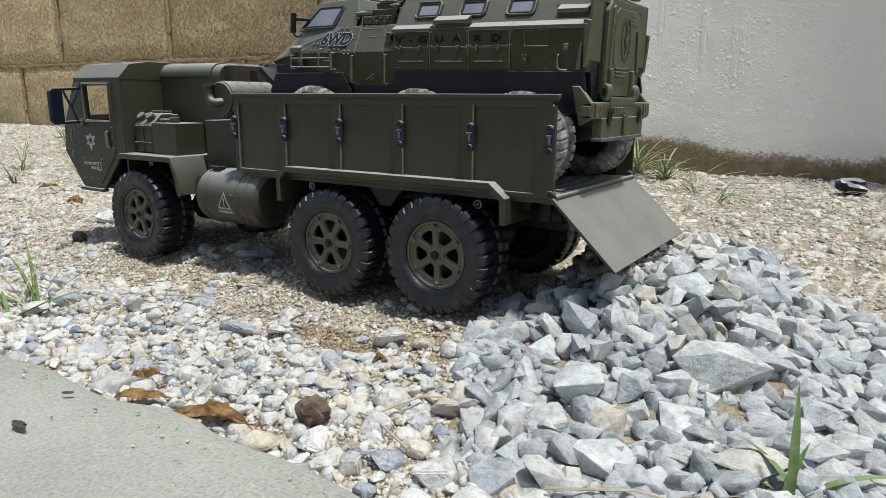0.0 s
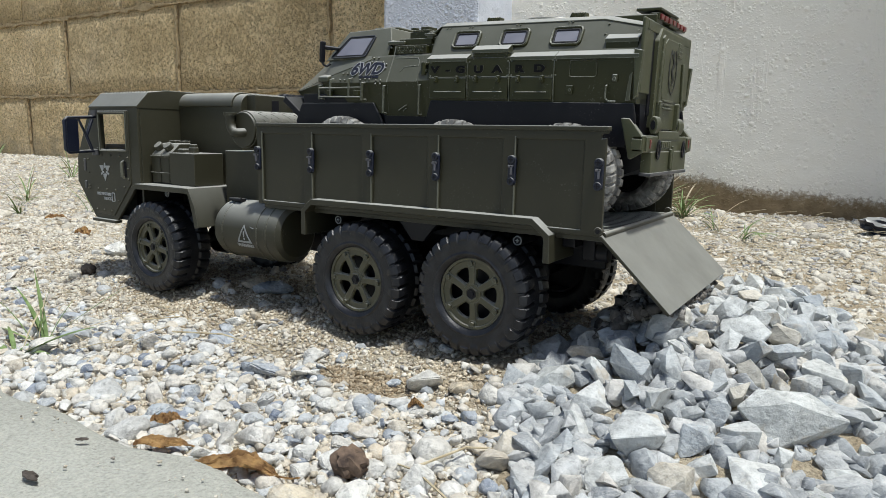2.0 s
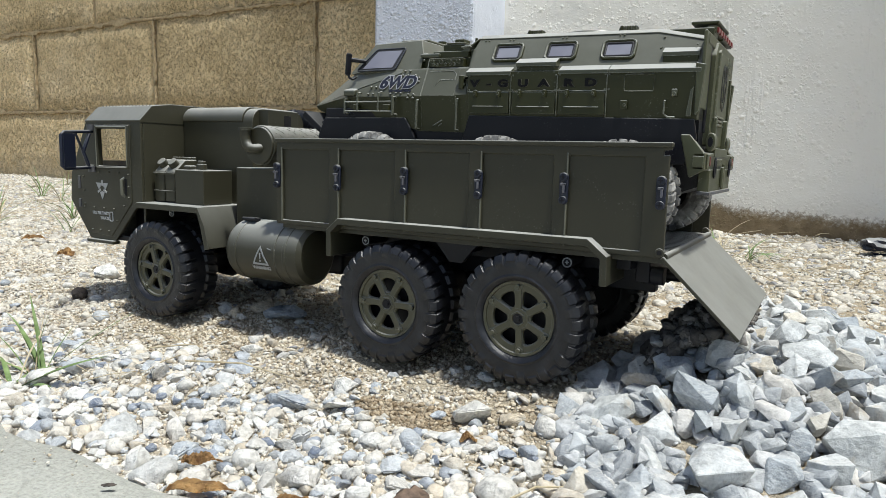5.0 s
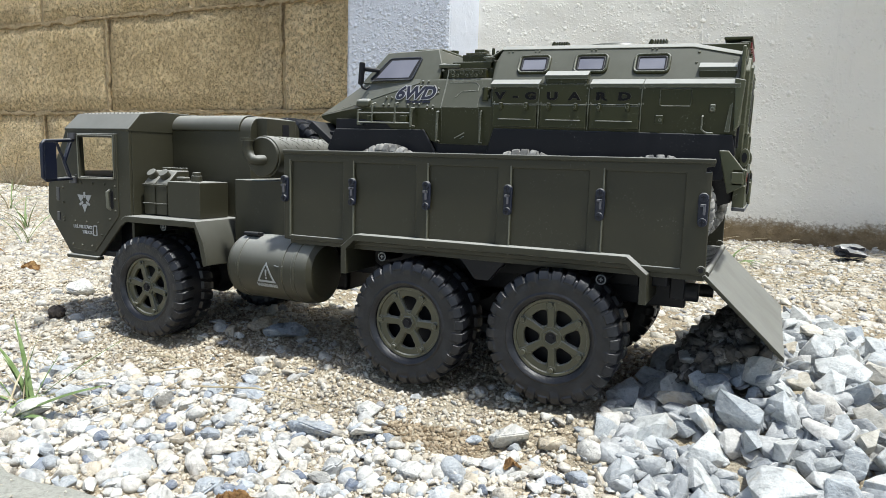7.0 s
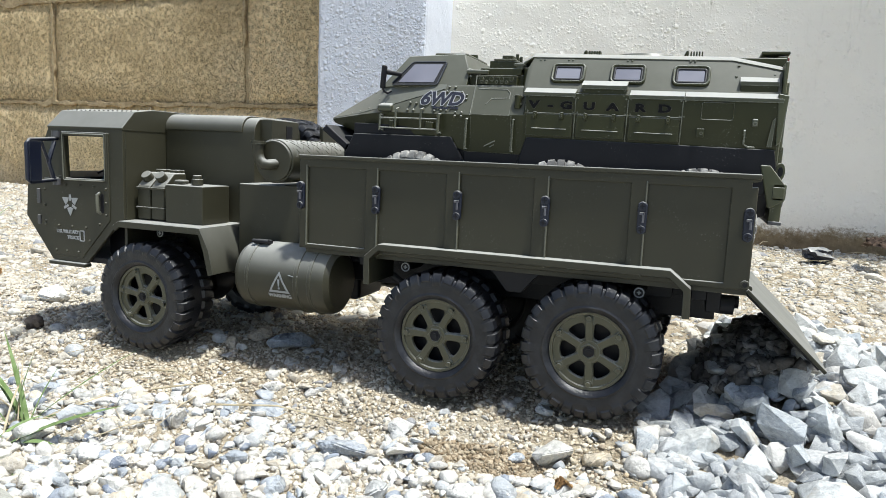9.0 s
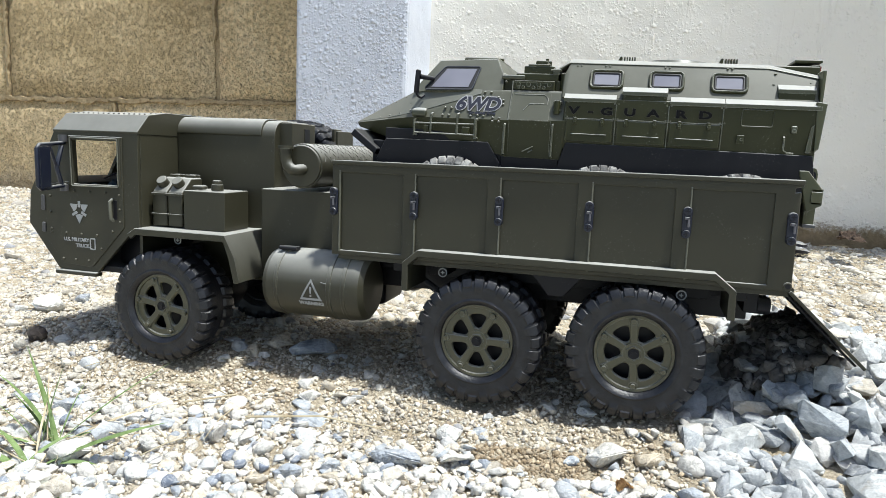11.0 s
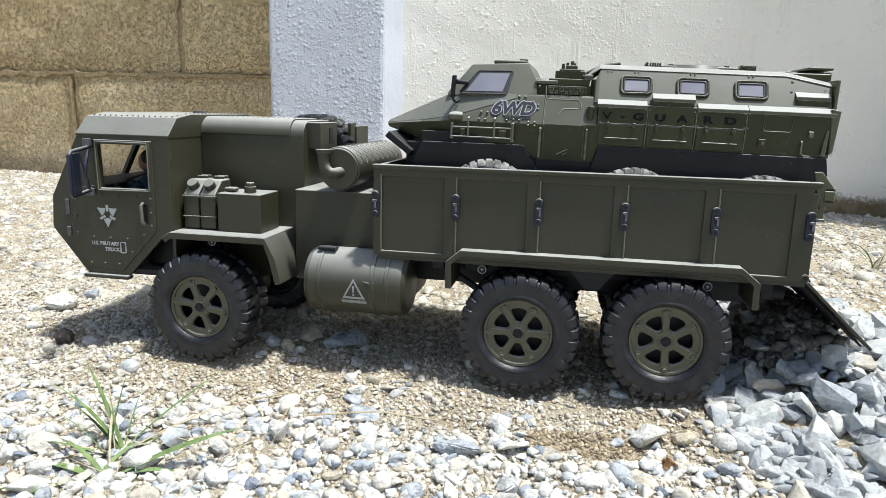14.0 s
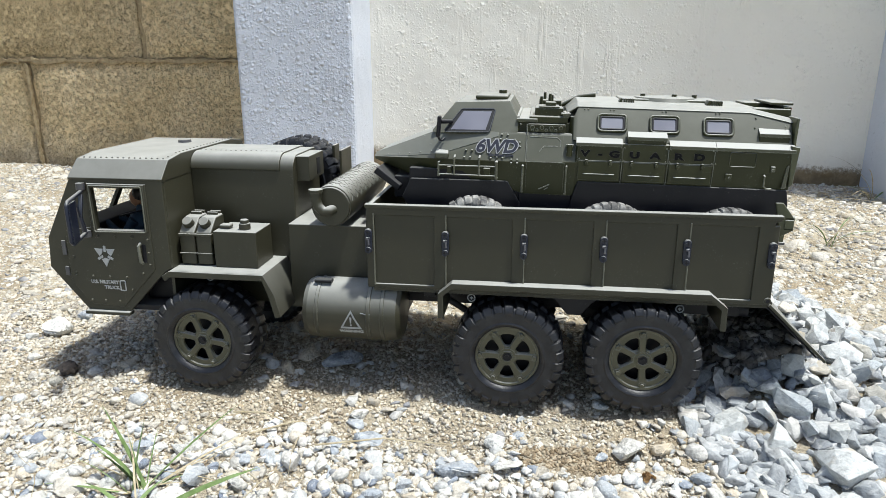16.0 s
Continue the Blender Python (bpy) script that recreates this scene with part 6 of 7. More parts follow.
rb = drop_part("rear_bumper", join(plate([(0.128, 0.0725), (0.133, 0.0725), (0.1475, 0.063), (0.1475, 0.054), (0.134, 0.05)], -0.0555, -0.051, bevel=0.0006), plate([(0.128, 0.0725), (0.133, 0.0725), (0.1475, 0.063), (0.1475, 0.054), (0.134, 0.05)], 0.051, 0.0555, bevel=0.0006), box(0.1365, 0.1485, -0.0555, 0.0555, 0.054, 0.0635, 0.0008), box(0.138, 0.15, -0.0395, 0.0395, 0.042, 0.0545, 0.0008), box(0.1385, 0.1495, -0.027, 0.02, 0.0615, 0.0665, 0.0006), *[box(0.1485, 0.1505, -0.02 + 0.0042 * i, -0.017 + 0.0042 * i, 0.0565, 0.0605, 0.0003) for i in range(5)]), GREEN_REAR_LIT)
drop_part("bumper_step", box(0.138, 0.1515, -0.0405, 0.0405, 0.0405, 0.0425, 0.0005), STEEL, rb)
for side in (-1, 1):
    lamp = drop_part("tail_lamp", box(0.1483, 0.1503, side * 0.0455 - 0.0055, side * 0.0455 + 0.0055, 0.0548, 0.0628, 0.0005), GREEN_REAR_LIT, rb)
    drop_part("red_lens", box(0.15, 0.151, side * 0.044 - 0.0013, side * 0.044 + 0.0013, 0.0564, 0.0614, 0.0005), LAMP_RED, lamp, "red tail lamp lens")
    drop_part("tow_ring", moved(tube([(0, side * 0.0285 + 0.0024 * math.cos(k * math.tau / 12), 0.0555 + 0.0048 * math.sin(k * math.tau / 12)) for k in range(12)], 0.0012, 6, True), Matrix.Translation((0.1515, 0, 0))), BLACK, rb)
drop_part("tow_pin", join(box(0.15, 0.1535, -0.003, 0.003, 0.044, 0.056, 0.0008), rod((0.1525, 0.0, 0.043), (0.1525, 0.0, 0.0575), 0.0016)), GREEN_REAR_LIT, rb)
drop_part("side_reflector", box(0.1365, 0.1475, -0.0563, -0.055, 0.0555, 0.0615, 0.0004), GREEN_REAR_LIT, rb)

# ---- stones, gravel and pebbles ----
def pebble_shape(seed, sub, flat):
    """A rounded river pebble of about unit width."""
    bm = bmesh.new()
    bmesh.ops.create_icosphere(bm, subdivisions=sub, radius=0.5)
    r = random.Random(seed)
    off = Vector((r.uniform(0, 90), r.uniform(0, 90), r.uniform(0, 90)))
    sx, sy = r.uniform(0.85, 1.15), r.uniform(0.65, 0.95)
    cuts = [(Vector((r.gauss(0, 1), r.gauss(0, 1), r.gauss(0, 1))).normalized(), r.uniform(0.34, 0.46)) for _ in range(5)]
    for v in bm.verts:
        p = v.co * (1 + 0.28 * noise.noise(v.co * 1.7 + off))
        for n, d in cuts:
            over = p.dot(n) - d
            if over > 0:
                p -= n * over * 0.75
        v.co = Vector((p.x * sx, p.y * sy, p.z * flat))
    return bm


def crushed_shape(seed, n=11, fine=True):
    """A broken angular stone of about unit width: a hull of random points whose faces are uneven and whose corners are knocked off."""
    r = random.Random(seed)
    bm = bmesh.new()
    fx, fy, fz = r.uniform(0.95, 1.35), r.uniform(0.65, 0.98), r.choice((0.46, 0.56, 0.66, 0.8))
    for k in range(n + 3):
        d = Vector((r.gauss(0, 1), r.gauss(0, 1), r.gauss(0, 1)))
        d *= r.uniform(0.4, 0.52) / (abs(d.x) ** 2.6 + abs(d.y) ** 2.6 + abs(d.z) ** 2.6) ** (1 / 2.6)
        bm.verts.new((d.x * fx, d.y * fy, d.z * fz))
    res = bmesh.ops.convex_hull(bm, input=bm.verts)
    bmesh.ops.delete(bm, geom=[g for g in set(res["geom_interior"]) | set(res["geom_unused"]) if isinstance(g, bmesh.types.BMVert)], context="VERTS")
    bmesh.ops.dissolve_limit(bm, angle_limit=radians(19), verts=bm.verts, edges=bm.edges)
    bmesh.ops.bevel(bm, geom=list(bm.edges), offset=0.01, segments=1, affect="EDGES", clamp_overlap=True)
    bmesh.ops.triangulate(bm, faces=bm.faces)
    if fine:
        bmesh.ops.subdivide_edges(bm, edges=[e for e in bm.edges if e.calc_length() > 0.22], cuts=1)
        bmesh.ops.triangulate(bm, faces=bm.faces)
        off = Vector((seed * 1.7, seed * 0.3, 0))
        for v in bm.verts:
            v.co *= 1 + 0.075 * noise.noise(v.co * 4.2 + off) + 0.035 * noise.noise(v.co * 11 + off)
    return bm


def worn_shape(seed, n, round_by, segments):
    """A stone with worn corners, between a pebble and a chip."""
    r = random.Random(seed)
    bm = bmesh.new()
    fx, fy, fz = r.uniform(0.85, 1.15), r.uniform(0.65, 0.95), r.uniform(0.5, 0.75)
    for _ in range(n):
        d = Vector((r.gauss(0, 1), r.gauss(0, 1), r.gauss(0, 1))).normalized() * r.uniform(0.44, 0.52)
        bm.verts.new((d.x * fx, d.y * fy, d.z * fz))
    res = bmesh.ops.convex_hull(bm, input=bm.verts)
    bmesh.ops.delete(bm, geom=[g for g in set(res["geom_interior"]) | set(res["geom_unused"]) if isinstance(g, bmesh.types.BMVert)], context="VERTS")
    bmesh.ops.dissolve_limit(bm, angle_limit=radians(12), verts=bm.verts, edges=bm.edges)
    bmesh.ops.bevel(bm, geom=list(bm.edges), offset=round_by, segments=segments, affect="EDGES", clamp_overlap=True)
    bmesh.ops.triangulate(bm, faces=bm.faces)
    for v in bm.verts:
        v.co *= 1 + 0.1 * noise.noise(v.co * 5 + Vector((seed, 0, 0)))
    return bm


def crumb_shape(seed, n=9, flat=0.7):
    """A small sharp crumb of stone."""
    r = random.Random(seed)
    bm = bmesh.new()
    for _ in range(n):
        d = Vector((r.gauss(0, 1), r.gauss(0, 1), r.gauss(0, 1))).normalized() * r.uniform(0.42, 0.55)
        bm.verts.new((d.x * 1.05, d.y * r.uniform(0.75, 0.9), d.z * flat))
    res = bmesh.ops.convex_hull(bm, input=bm.verts)
    bmesh.ops.delete(bm, geom=[g for g in set(res["geom_interior"]) | set(res["geom_unused"]) if isinstance(g, bmesh.types.BMVert)], context="VERTS")
    return bm


def arrays(bm):
    bmesh.ops.triangulate(bm, faces=bm.faces)
    bm.verts.ensure_lookup_table()
    v = np.array([x.co[:] for x in bm.verts])
    f = np.array([[x.index for x in p.verts] for p in bm.faces])
    bm.free()
    return v, f


def turns(n, tilt, g):
    """n random rotation matrices: any heading, tilted by up to tilt."""
    a, b, c = g.uniform(0, math.tau, n), g.uniform(-tilt, tilt, n), g.uniform(-tilt, tilt, n)
    ca, sa, cb, sb, cc, sc = np.cos(a), np.sin(a), np.cos(b), np.sin(b), np.cos(c), np.sin(c)
    z, o = np.zeros(n), np.ones(n)
    rz = np.stack([ca, -sa, z, sa, ca, z, z, z, o], 1).reshape(n, 3, 3)
    rx = np.stack([o, z, z, z, cb, -sb, z, sb, cb], 1).reshape(n, 3, 3)
    ry = np.stack([cc, z, sc, z, o, z, -sc, z, cc], 1).reshape(n, 3, 3)
    return rx @ ry @ rz


def strew(name, shapes, places, sizes, tilt, mat, parent, label, smooth_it, g):
    """Many stones joined into one mesh."""
    verts, faces, base = [], [], 0
    which = g.integers(0, len(shapes), len(places))
    for k, (v, f) in enumerate(shapes):
        idx = np.nonzero(which == k)[0]
        if not len(idx):
            continue
        rot = turns(len(idx), tilt, g)
        w = np.einsum("nij,vj->nvi", rot, v) * sizes[idx][:, None, None] + places[idx][:, None, :]
        verts.append(w.reshape(-1, 3))
        faces.append((f[None] + (np.arange(len(idx)) * len(v))[:, None, None]).reshape(-1, 3) + base)
        base += len(idx) * len(v)
    verts, faces = np.concatenate(verts), np.concatenate(faces)
    me = bpy.data.meshes.new(name)
    me.vertices.add(len(verts))
    me.vertices.foreach_set("co", verts.ravel())
    me.loops.add(faces.size)
    me.loops.foreach_set("vertex_index", faces.ravel())
    me.polygons.add(len(faces))
    me.polygons.foreach_set("loop_start", np.arange(0, faces.size, 3))
    me.update(calc_edges=True)
    me.validate()
    me.materials.append(mat)
    if smooth_it:
        me.shade_smooth()
    ob = new(name, me)
    ob.parent = parent
    return tagged(ob, label, kind="stuff")


def under_wheels(x, y):
    """True where a tyre stands."""
    hit = np.zeros(len(x), bool)
    for wx in (-0.553, -0.328, -0.2365):
        for wy in (0.3715, 2 * YC - 0.3715):
            hit |= (np.abs(x - wx) < 0.024) & (np.abs(y - wy) < 0.019)
    return hit


HEAP_EDGE = [(-0.208, 0.375), (-0.2, 0.34), (-0.168, 0.268), (-0.15, 0.234), (0.14, 0.236), (0.14, 0.4), (0.055, 0.44), (0.005, 0.5), (-0.05, 0.6), (-0.1, 0.67), (-0.16, 0.63), (-0.18, 0.5), (-0.2, 0.42)]


def on_heap(x, y):
    """Whether a place lies within the outline of the crushed stone."""
    x, y = np.asarray(x, float), np.asarray(y, float)
    inside = np.zeros(x.shape, bool)
    for (ax, ay), (bx, by) in zip(HEAP_EDGE, HEAP_EDGE[1:] + HEAP_EDGE[:1]):
        inside ^= ((ay > y) != (by > y)) & (x < (bx - ax) * (y - ay) / (by - ay + 1e-12) + ax)
    return inside


G = np.random.default_rng(11)
# nearest: pebbles that can be told apart, as objects of their own
PEB = [finish(pebble_shape(100 + k, 3, 0.55 + 0.05 * (k % 5)) if k % 8 == 0 else worn_shape(100 + k, 12 + k % 9, 0.05 + 0.015 * (k % 3), 2), "pebble", PEBBLE, 80 if k % 8 == 0 else 55) for k in range(24)]
spots = []


def spaced(x, y, r, cell):
    """Keeps stones of one layer from piling through one another."""
    for px_, py_, pr in spots:
        if abs(px_ - x) < cell and (px_ - x) ** 2 + (py_ - y) ** 2 < ((pr + r) * 0.74) ** 2:
            return False
    return True


rp = random.Random(21)
# single stones that stand out on the sand: place, size and kind
STAND_OUT = [(-0.488, 0.326, 0.018, PALE_STONE), (-0.519, 0.306, 0.012, PALE_STONE), (-0.417, 0.317, 0.024, BLUE_STONE), (-0.44, 0.308, 0.017, BLUE_STONE), (-0.43, 0.34, 0.018, PALE_STONE), (-0.462, 0.409, 0.036, BLUE_STONE),
             (-0.493, 0.414, 0.028, TAN_STONE), (-0.502, 0.394, 0.02, TAN_STONE), (-0.635, 0.384, 0.019, TAN_STONE), (-0.736, 0.439, 0.04, PALE_STONE), (-0.731, 0.472, 0.022, BLUE_STONE), (-0.333, 0.323, 0.018, PALE_STONE),
             (-0.325, 0.304, 0.025, PALE_STONE), (-0.246, 0.323, 0.031, PALE_STONE), (-0.224, 0.328, 0.021, TAN_STONE), (-0.264, 0.317, 0.012, BLUE_STONE), (-0.261, 0.371, 0.014, PALE_STONE), (-0.264, 0.383, 0.012, PALE_STONE),
             (-0.317, 0.331, 0.011, BLUE_STONE), (-0.607, 0.436, 0.018, BLUE_STONE), (-0.176, 0.229, 0.024, BLUE_STONE), (-0.356, 0.297, 0.031, BLUE_STONE), (-0.281, 0.277, 0.018, PALE_STONE), (-0.241, 0.206, 0.028, TAN_STONE), (-0.216, 0.222, 0.025, PALE_STONE), (-0.43, 0.243, 0.012, BLUE_STONE),
             (-0.283, 0.251, 0.014, PALE_STONE), (-0.478, 0.243, 0.022, PALE_STONE), (-0.461, 0.226, 0.019, PALE_STONE), (-0.404, 0.268, 0.018, BLUE_STONE), (-0.29, 0.213, 0.016, PALE_STONE), (-0.37, 0.232, 0.018, BLUE_STONE), (-0.35, 0.242, 0.017, PALE_STONE)]
for k, (x, y, s, mat) in enumerate(STAND_OUT):
    spots.append((x, y, s * 0.5))
    ob = new("pebble", finish(worn_shape(900 + k, 12 + k % 6, 0.05, 2), "pebble", mat, 62))
    ob.parent = ground
    ob.matrix_basis = pose(x, y, float(ground_at(x, y)) + s * 0.12, rp.uniform(-15, 15), rp.uniform(-15, 15), rp.uniform(0, 360)) @ Matrix.Diagonal((s, s, s * 0.8, 1))
tries = 0
pebbles = []
while len(pebbles) < 278 and tries < 30000:
    tries += 1
    big = rp.random()
    s = rp.uniform(0.018, 0.028) if len(pebbles) < 34 else rp.uniform(0.012, 0.018) if len(pebbles) < 140 else rp.uniform(0.008, 0.013)
    x, y = rp.uniform(-0.62, 0.0), rp.triangular(0.19, 0.315, 0.2)
    if on_heap(x, y) or ((x + 0.283) / 0.036) ** 2 + ((y - 0.313) / 0.014) ** 2 < 1.0:
        continue
    if y > 0.26 and rp.random() < 0.5:
        continue
    if not spaced(x, y, s * 0.5, 0.04):
        continue
    spots.append((x, y, s * 0.5))
    pebbles.append((x, y, s))
for i, (x, y, s) in enumerate(pebbles):
    ob = new("pebble", PEB[i % len(PEB)])
    ob.parent = ground
    ob.matrix_basis = pose(x, y, float(ground_at(x, y)) + s * 0.14, rp.uniform(-25, 25), rp.uniform(-25, 25), rp.uniform(0, 360)) @ Matrix.Diagonal((s, s, s, 1))

SMALL = [arrays(pebble_shape(300 + k, 2, 0.65)) for k in range(4)] [:2] + [arrays(worn_shape(310 + k, 10 + k % 4, 0.05, 1)) for k in range(10)]
TINY = [arrays(crumb_shape(340 + k, 9 + k % 4, 0.5 + 0.06 * (k % 6))) for k in range(16)]


def lay(n, x0, x1, y0, y1, lo, hi, keep=None, power=2.2):
    x, y = G.uniform(x0, x1, n), G.uniform(y0, y1, n)
    s = lo + (hi - lo) * G.random(n) ** power
    ok = np.ones(n, bool) if keep is None else keep(x, y)
    x, y, s = x[ok], y[ok], s[ok]
    return np.stack([x, y, ground_at(x, y) + s * G.uniform(-0.02, 0.2, len(x))], 1), s


def earth_patch(x, y):
    """The hollow of bare brown earth before the rear wheels."""
    return ((x + 0.283) / 0.036) ** 2 + ((y - 0.313) / 0.014) ** 2 < 1.0


off_heap = lambda x, y: ~on_heap(x, y) & ~earth_patch(x, y)
p, s = lay(4600, -0.95, 0.12, 0.186, 0.315, 0.0045, 0.013, off_heap, 1.7)
strew("small_pebble_bed", SMALL, p, s, 0.6, PEBBLE_STUFF, ground, "small white, grey and tan river pebbles", True, G)
p, s = lay(80000, -1.0, 0.15, 0.19, 0.5, 0.0016, 0.0058, lambda x, y: off_heap(x, y) & ~(under_wheels(x, y) & (G.random(len(x)) < 0.5)), 1.8)
tan = (p[:, 1] + 0.02 * np.sin(p[:, 0] * 23) + G.normal(0, 0.018, len(p)) > 0.335) & (p[:, 0] > -0.62)
strew("sand_crumbs", TINY, p[tan], s[tan] * 0.85, 0.8, GRIT_TAN, ground, "tan sandy crumbs under the truck", False, G)
p, s = p[~tan], s[~tan]
strew("sand_gravel", TINY, p, s, 0.8, GRIT, ground, "sandy beige gravel", False, G)
p, s = lay(4800, -1.0, 0.15, 0.28, 0.5, 0.0035, 0.011, lambda x, y: off_heap(x, y) & ~under_wheels(x, y) & (G.random(len(x)) < np.where((y > 0.335) & (x > -0.6), 0.38, 0.8)), 2.2)
strew("loose_pebble_scatter", SMALL, p, s, 0.5, GRAVEL_STUFF, ground, "loose pale pebbles on the sand", True, G)
p, s = lay(130, -0.9, 0.1, 0.29, 0.42, 0.011, 0.019, lambda x, y: off_heap(x, y) & ~under_wheels(x, y), 2.2)
strew("loose_stone_scatter", SMALL, p, s, 0.5, PEBBLE_STUFF, ground, "loose white and blue-grey stones", True, G)
p, s = lay(54000, -2.6, 0.5, 0.46, 1.12, 0.0035, 0.017, off_heap, 2.8)
p[:, 2] -= s * 0.2
strew("far_gravel", TINY, p, s, 0.4, GRAVEL_STUFF, ground, "pale flat gravel under and behind the truck", False, G)
p, s = lay(30000, -2.2, 0.4, 0.46, 1.12, 0.003, 0.006, off_heap, 1.5)
strew("far_grit", TINY, p, s, 0.8, GRAVEL_STUFF, ground, "sandy grit between the gravel", False, G)
p, s = lay(1100, -2.4, 0.4, 0.5, 1.08, 0.013, 0.034, off_heap, 2.8)
p[:, 2] -= s * 0.15
strew("far_stone_scatter", SMALL, p, s, 0.35, GRAVEL_STUFF, ground, "scattered larger pale stones", True, G)

p, s = lay(3600, -0.34, -0.22, 0.29, 0.34, 0.0012, 0.0052, earth_patch, 2.6)
strew("earth_crumbs", TINY, p, s, 0.8, EARTH, ground, "crumbs of brown earth in a small hollow", False, G)

# the heap of crushed stone
pile = thing("stone_heap", (-0.115, 0.45, 0.012), "heap of angular blue-grey crushed limestone at the foot of the ramp", "stone heap")
CR = [finish(crushed_shape(500 + k, 9 + k % 6), "stone", CRUSHED, 16) for k in range(30)]
# large stones that stand out on the heap: place and size
stones = [(-0.153, 0.262, 0.031), (-0.066, 0.31, 0.032), (-0.058, 0.35, 0.046), (-0.12, 0.315, 0.043), (-0.15, 0.335, 0.028), (-0.178, 0.352, 0.031), (-0.126, 0.238, 0.03), (-0.118, 0.256, 0.031), (-0.09, 0.272, 0.033), (-0.035, 0.29, 0.034)]
spots = [(x, y, s * 0.5) for x, y, s in stones]
tries = 0
while len(stones) < 300 and tries < 40000:
    tries += 1
    n = len(stones)
    s = rp.uniform(0.028, 0.036) if n < 22 else rp.uniform(0.017, 0.027) if n < 210 else rp.uniform(0.011, 0.017)
    x, y = rp.uniform(-0.225, 0.13), rp.uniform(0.234, 0.68)
    if rp.random() < max((y - 0.45) * 2.0, (x + 0.02) * 6):
        continue
    if not on_heap(x, y):
        continue
    if not spaced(x, y, s * 0.5, 0.06):
        continue
    spots.append((x, y, s * 0.5))
    stones.append((x, y, s))
for i, (x, y, s) in enumerate(stones):
    ob = new("stone", CR[i % len(CR)])
    ob.parent = pile
    steep = 60 if s < 0.024 else 40 if s < 0.032 else 25
    h = float(level(x, y) + heap(x, y))
    if -0.17 < x < -0.1 and 0.35 < y < 0.52:
        h = min(h, 0.0945 - (x + 0.1585) * 0.927 - 0.004 - s * 0.5)
    gx_ = (float(heap(x + 0.01, y)) - float(heap(x - 0.01, y))) / 0.02
    gy_ = (float(heap(x, y + 0.01)) - float(heap(x, y - 0.01))) / 0.02
    lie = Matrix.Rotation(math.atan(gy_), 4, "X") @ Matrix.Rotation(-math.atan(gx_), 4, "Y")
    ob.matrix_basis = PLACE[pile].inverted() @ Matrix.Translation((x, y, h - 0.003 + s * 0.12)) @ lie @ pose(0, 0, 0, rp.uniform(-steep, steep), rp.uniform(-steep, steep), rp.uniform(0, 360)) @ Matrix.Diagonal((s, s, s * rp.uniform(0.85, 1.2), 1))
CHIP = [arrays(crushed_shape(700 + k, 9, False)) for k in range(10)]
n = 5600
x, y = G.uniform(-0.225, 0.15, n), G.uniform(0.23, 0.7, n)
s = 0.006 + 0.02 * G.random(n) ** 1.8
ok = on_heap(x, y)
x, y, s = x[ok], y[ok], s[ok]
chips = strew("crushed_gravel", CHIP, np.stack([x, y, np.maximum(ground_at(x, y), level(x, y) + heap(x, y) * 0.86 - 0.005) + s * G.uniform(-0.1, 0.2, len(x))], 1) - np.array([-0.115, 0.45, 0.012]), s, 0.7, CRUSHED_STUFF, pile, "smaller crushed stone chips", False, G)
# crumbs under the ramp whose dark colour stands in for deep shade
n = 2400
x, y = G.normal(-0.147, 0.013, n), G.normal(0.44, 0.025, n)
s = 0.004 + 0.011 * G.random(n) ** 2.2
z = level(x, y) + heap(x, y) + 0.002 + s * G.uniform(-0.2, 0.3, n)
ok = (x > -0.178) & (x < -0.118) & (y > 0.39) & (y < 0.5) & (z < 0.0945 - (x + 0.1585) * 0.927 - 0.004 - s * 0.5)
x, y, z, s = x[ok], y[ok], z[ok], s[ok]
strew("dark_earth", TINY, np.stack([x, y, z], 1) - np.array([-0.115, 0.45, 0.012]), s, 0.9, SHADED_EARTH, pile, "crumbled earth heaped under the ramp, coloured dark for the shade there", False, G)
x, y = G.uniform(-0.32, 0.05, 150), G.uniform(0.24, 0.36, 150)
s = 0.005 + 0.009 * G.random(150) ** 2
ok = off_heap(x, y) & ~under_wheels(x, y)
x, y, s = x[ok], y[ok], s[ok]
strew("stray_gravel", CHIP, np.stack([x, y, ground_at(x, y) + s * 0.12], 1), s, 0.5, CRUSHED_STUFF, ground, "stray crushed stone chips", False, G)


# ---- grass, leaves and litter ----
def blade(base, heading, length, width, lift, droop, twist=0.0, seg=9):
    """One grass blade: a folded ribbon that rises and bends over."""
    bm = bmesh.new()
    d = Vector((math.cos(heading), math.sin(heading), 0))
    side0 = Vector((-d.y, d.x, 0))
    p = Vector(base)
    ang = lift
    rows_ = []
    for i in range(seg + 1):
        t = i / seg
        w = width * (0.55 + 0.6 * t) if t < 0.35 else width * 0.76 * (1 - ((t - 0.35) / 0.65) ** 1.8) + 0.0001
        side = side0 * math.cos(twist * t) + Vector((0, 0, 1)) * math.sin(twist * t)
        nrm = Vector((0, 0, 1)) * math.cos(ang) - d * math.sin(ang)
        rows_.append((bm.verts.new(p + side * w / 2 + nrm * w * 0.18), bm.verts.new(p), bm.verts.new(p - side * w / 2 + nrm * w * 0.18)))
        step = d * math.cos(ang) + Vector((0, 0, 1)) * math.sin(ang)
        p = p + step * (length / seg)
        ang -= droop / seg
    for a, b in zip(rows_, rows_[1:]):
        bm.faces.new((a[0], a[1], b[1], b[0]))
        bm.faces.new((a[1], a[2], b[2], b[1]))
    return bm


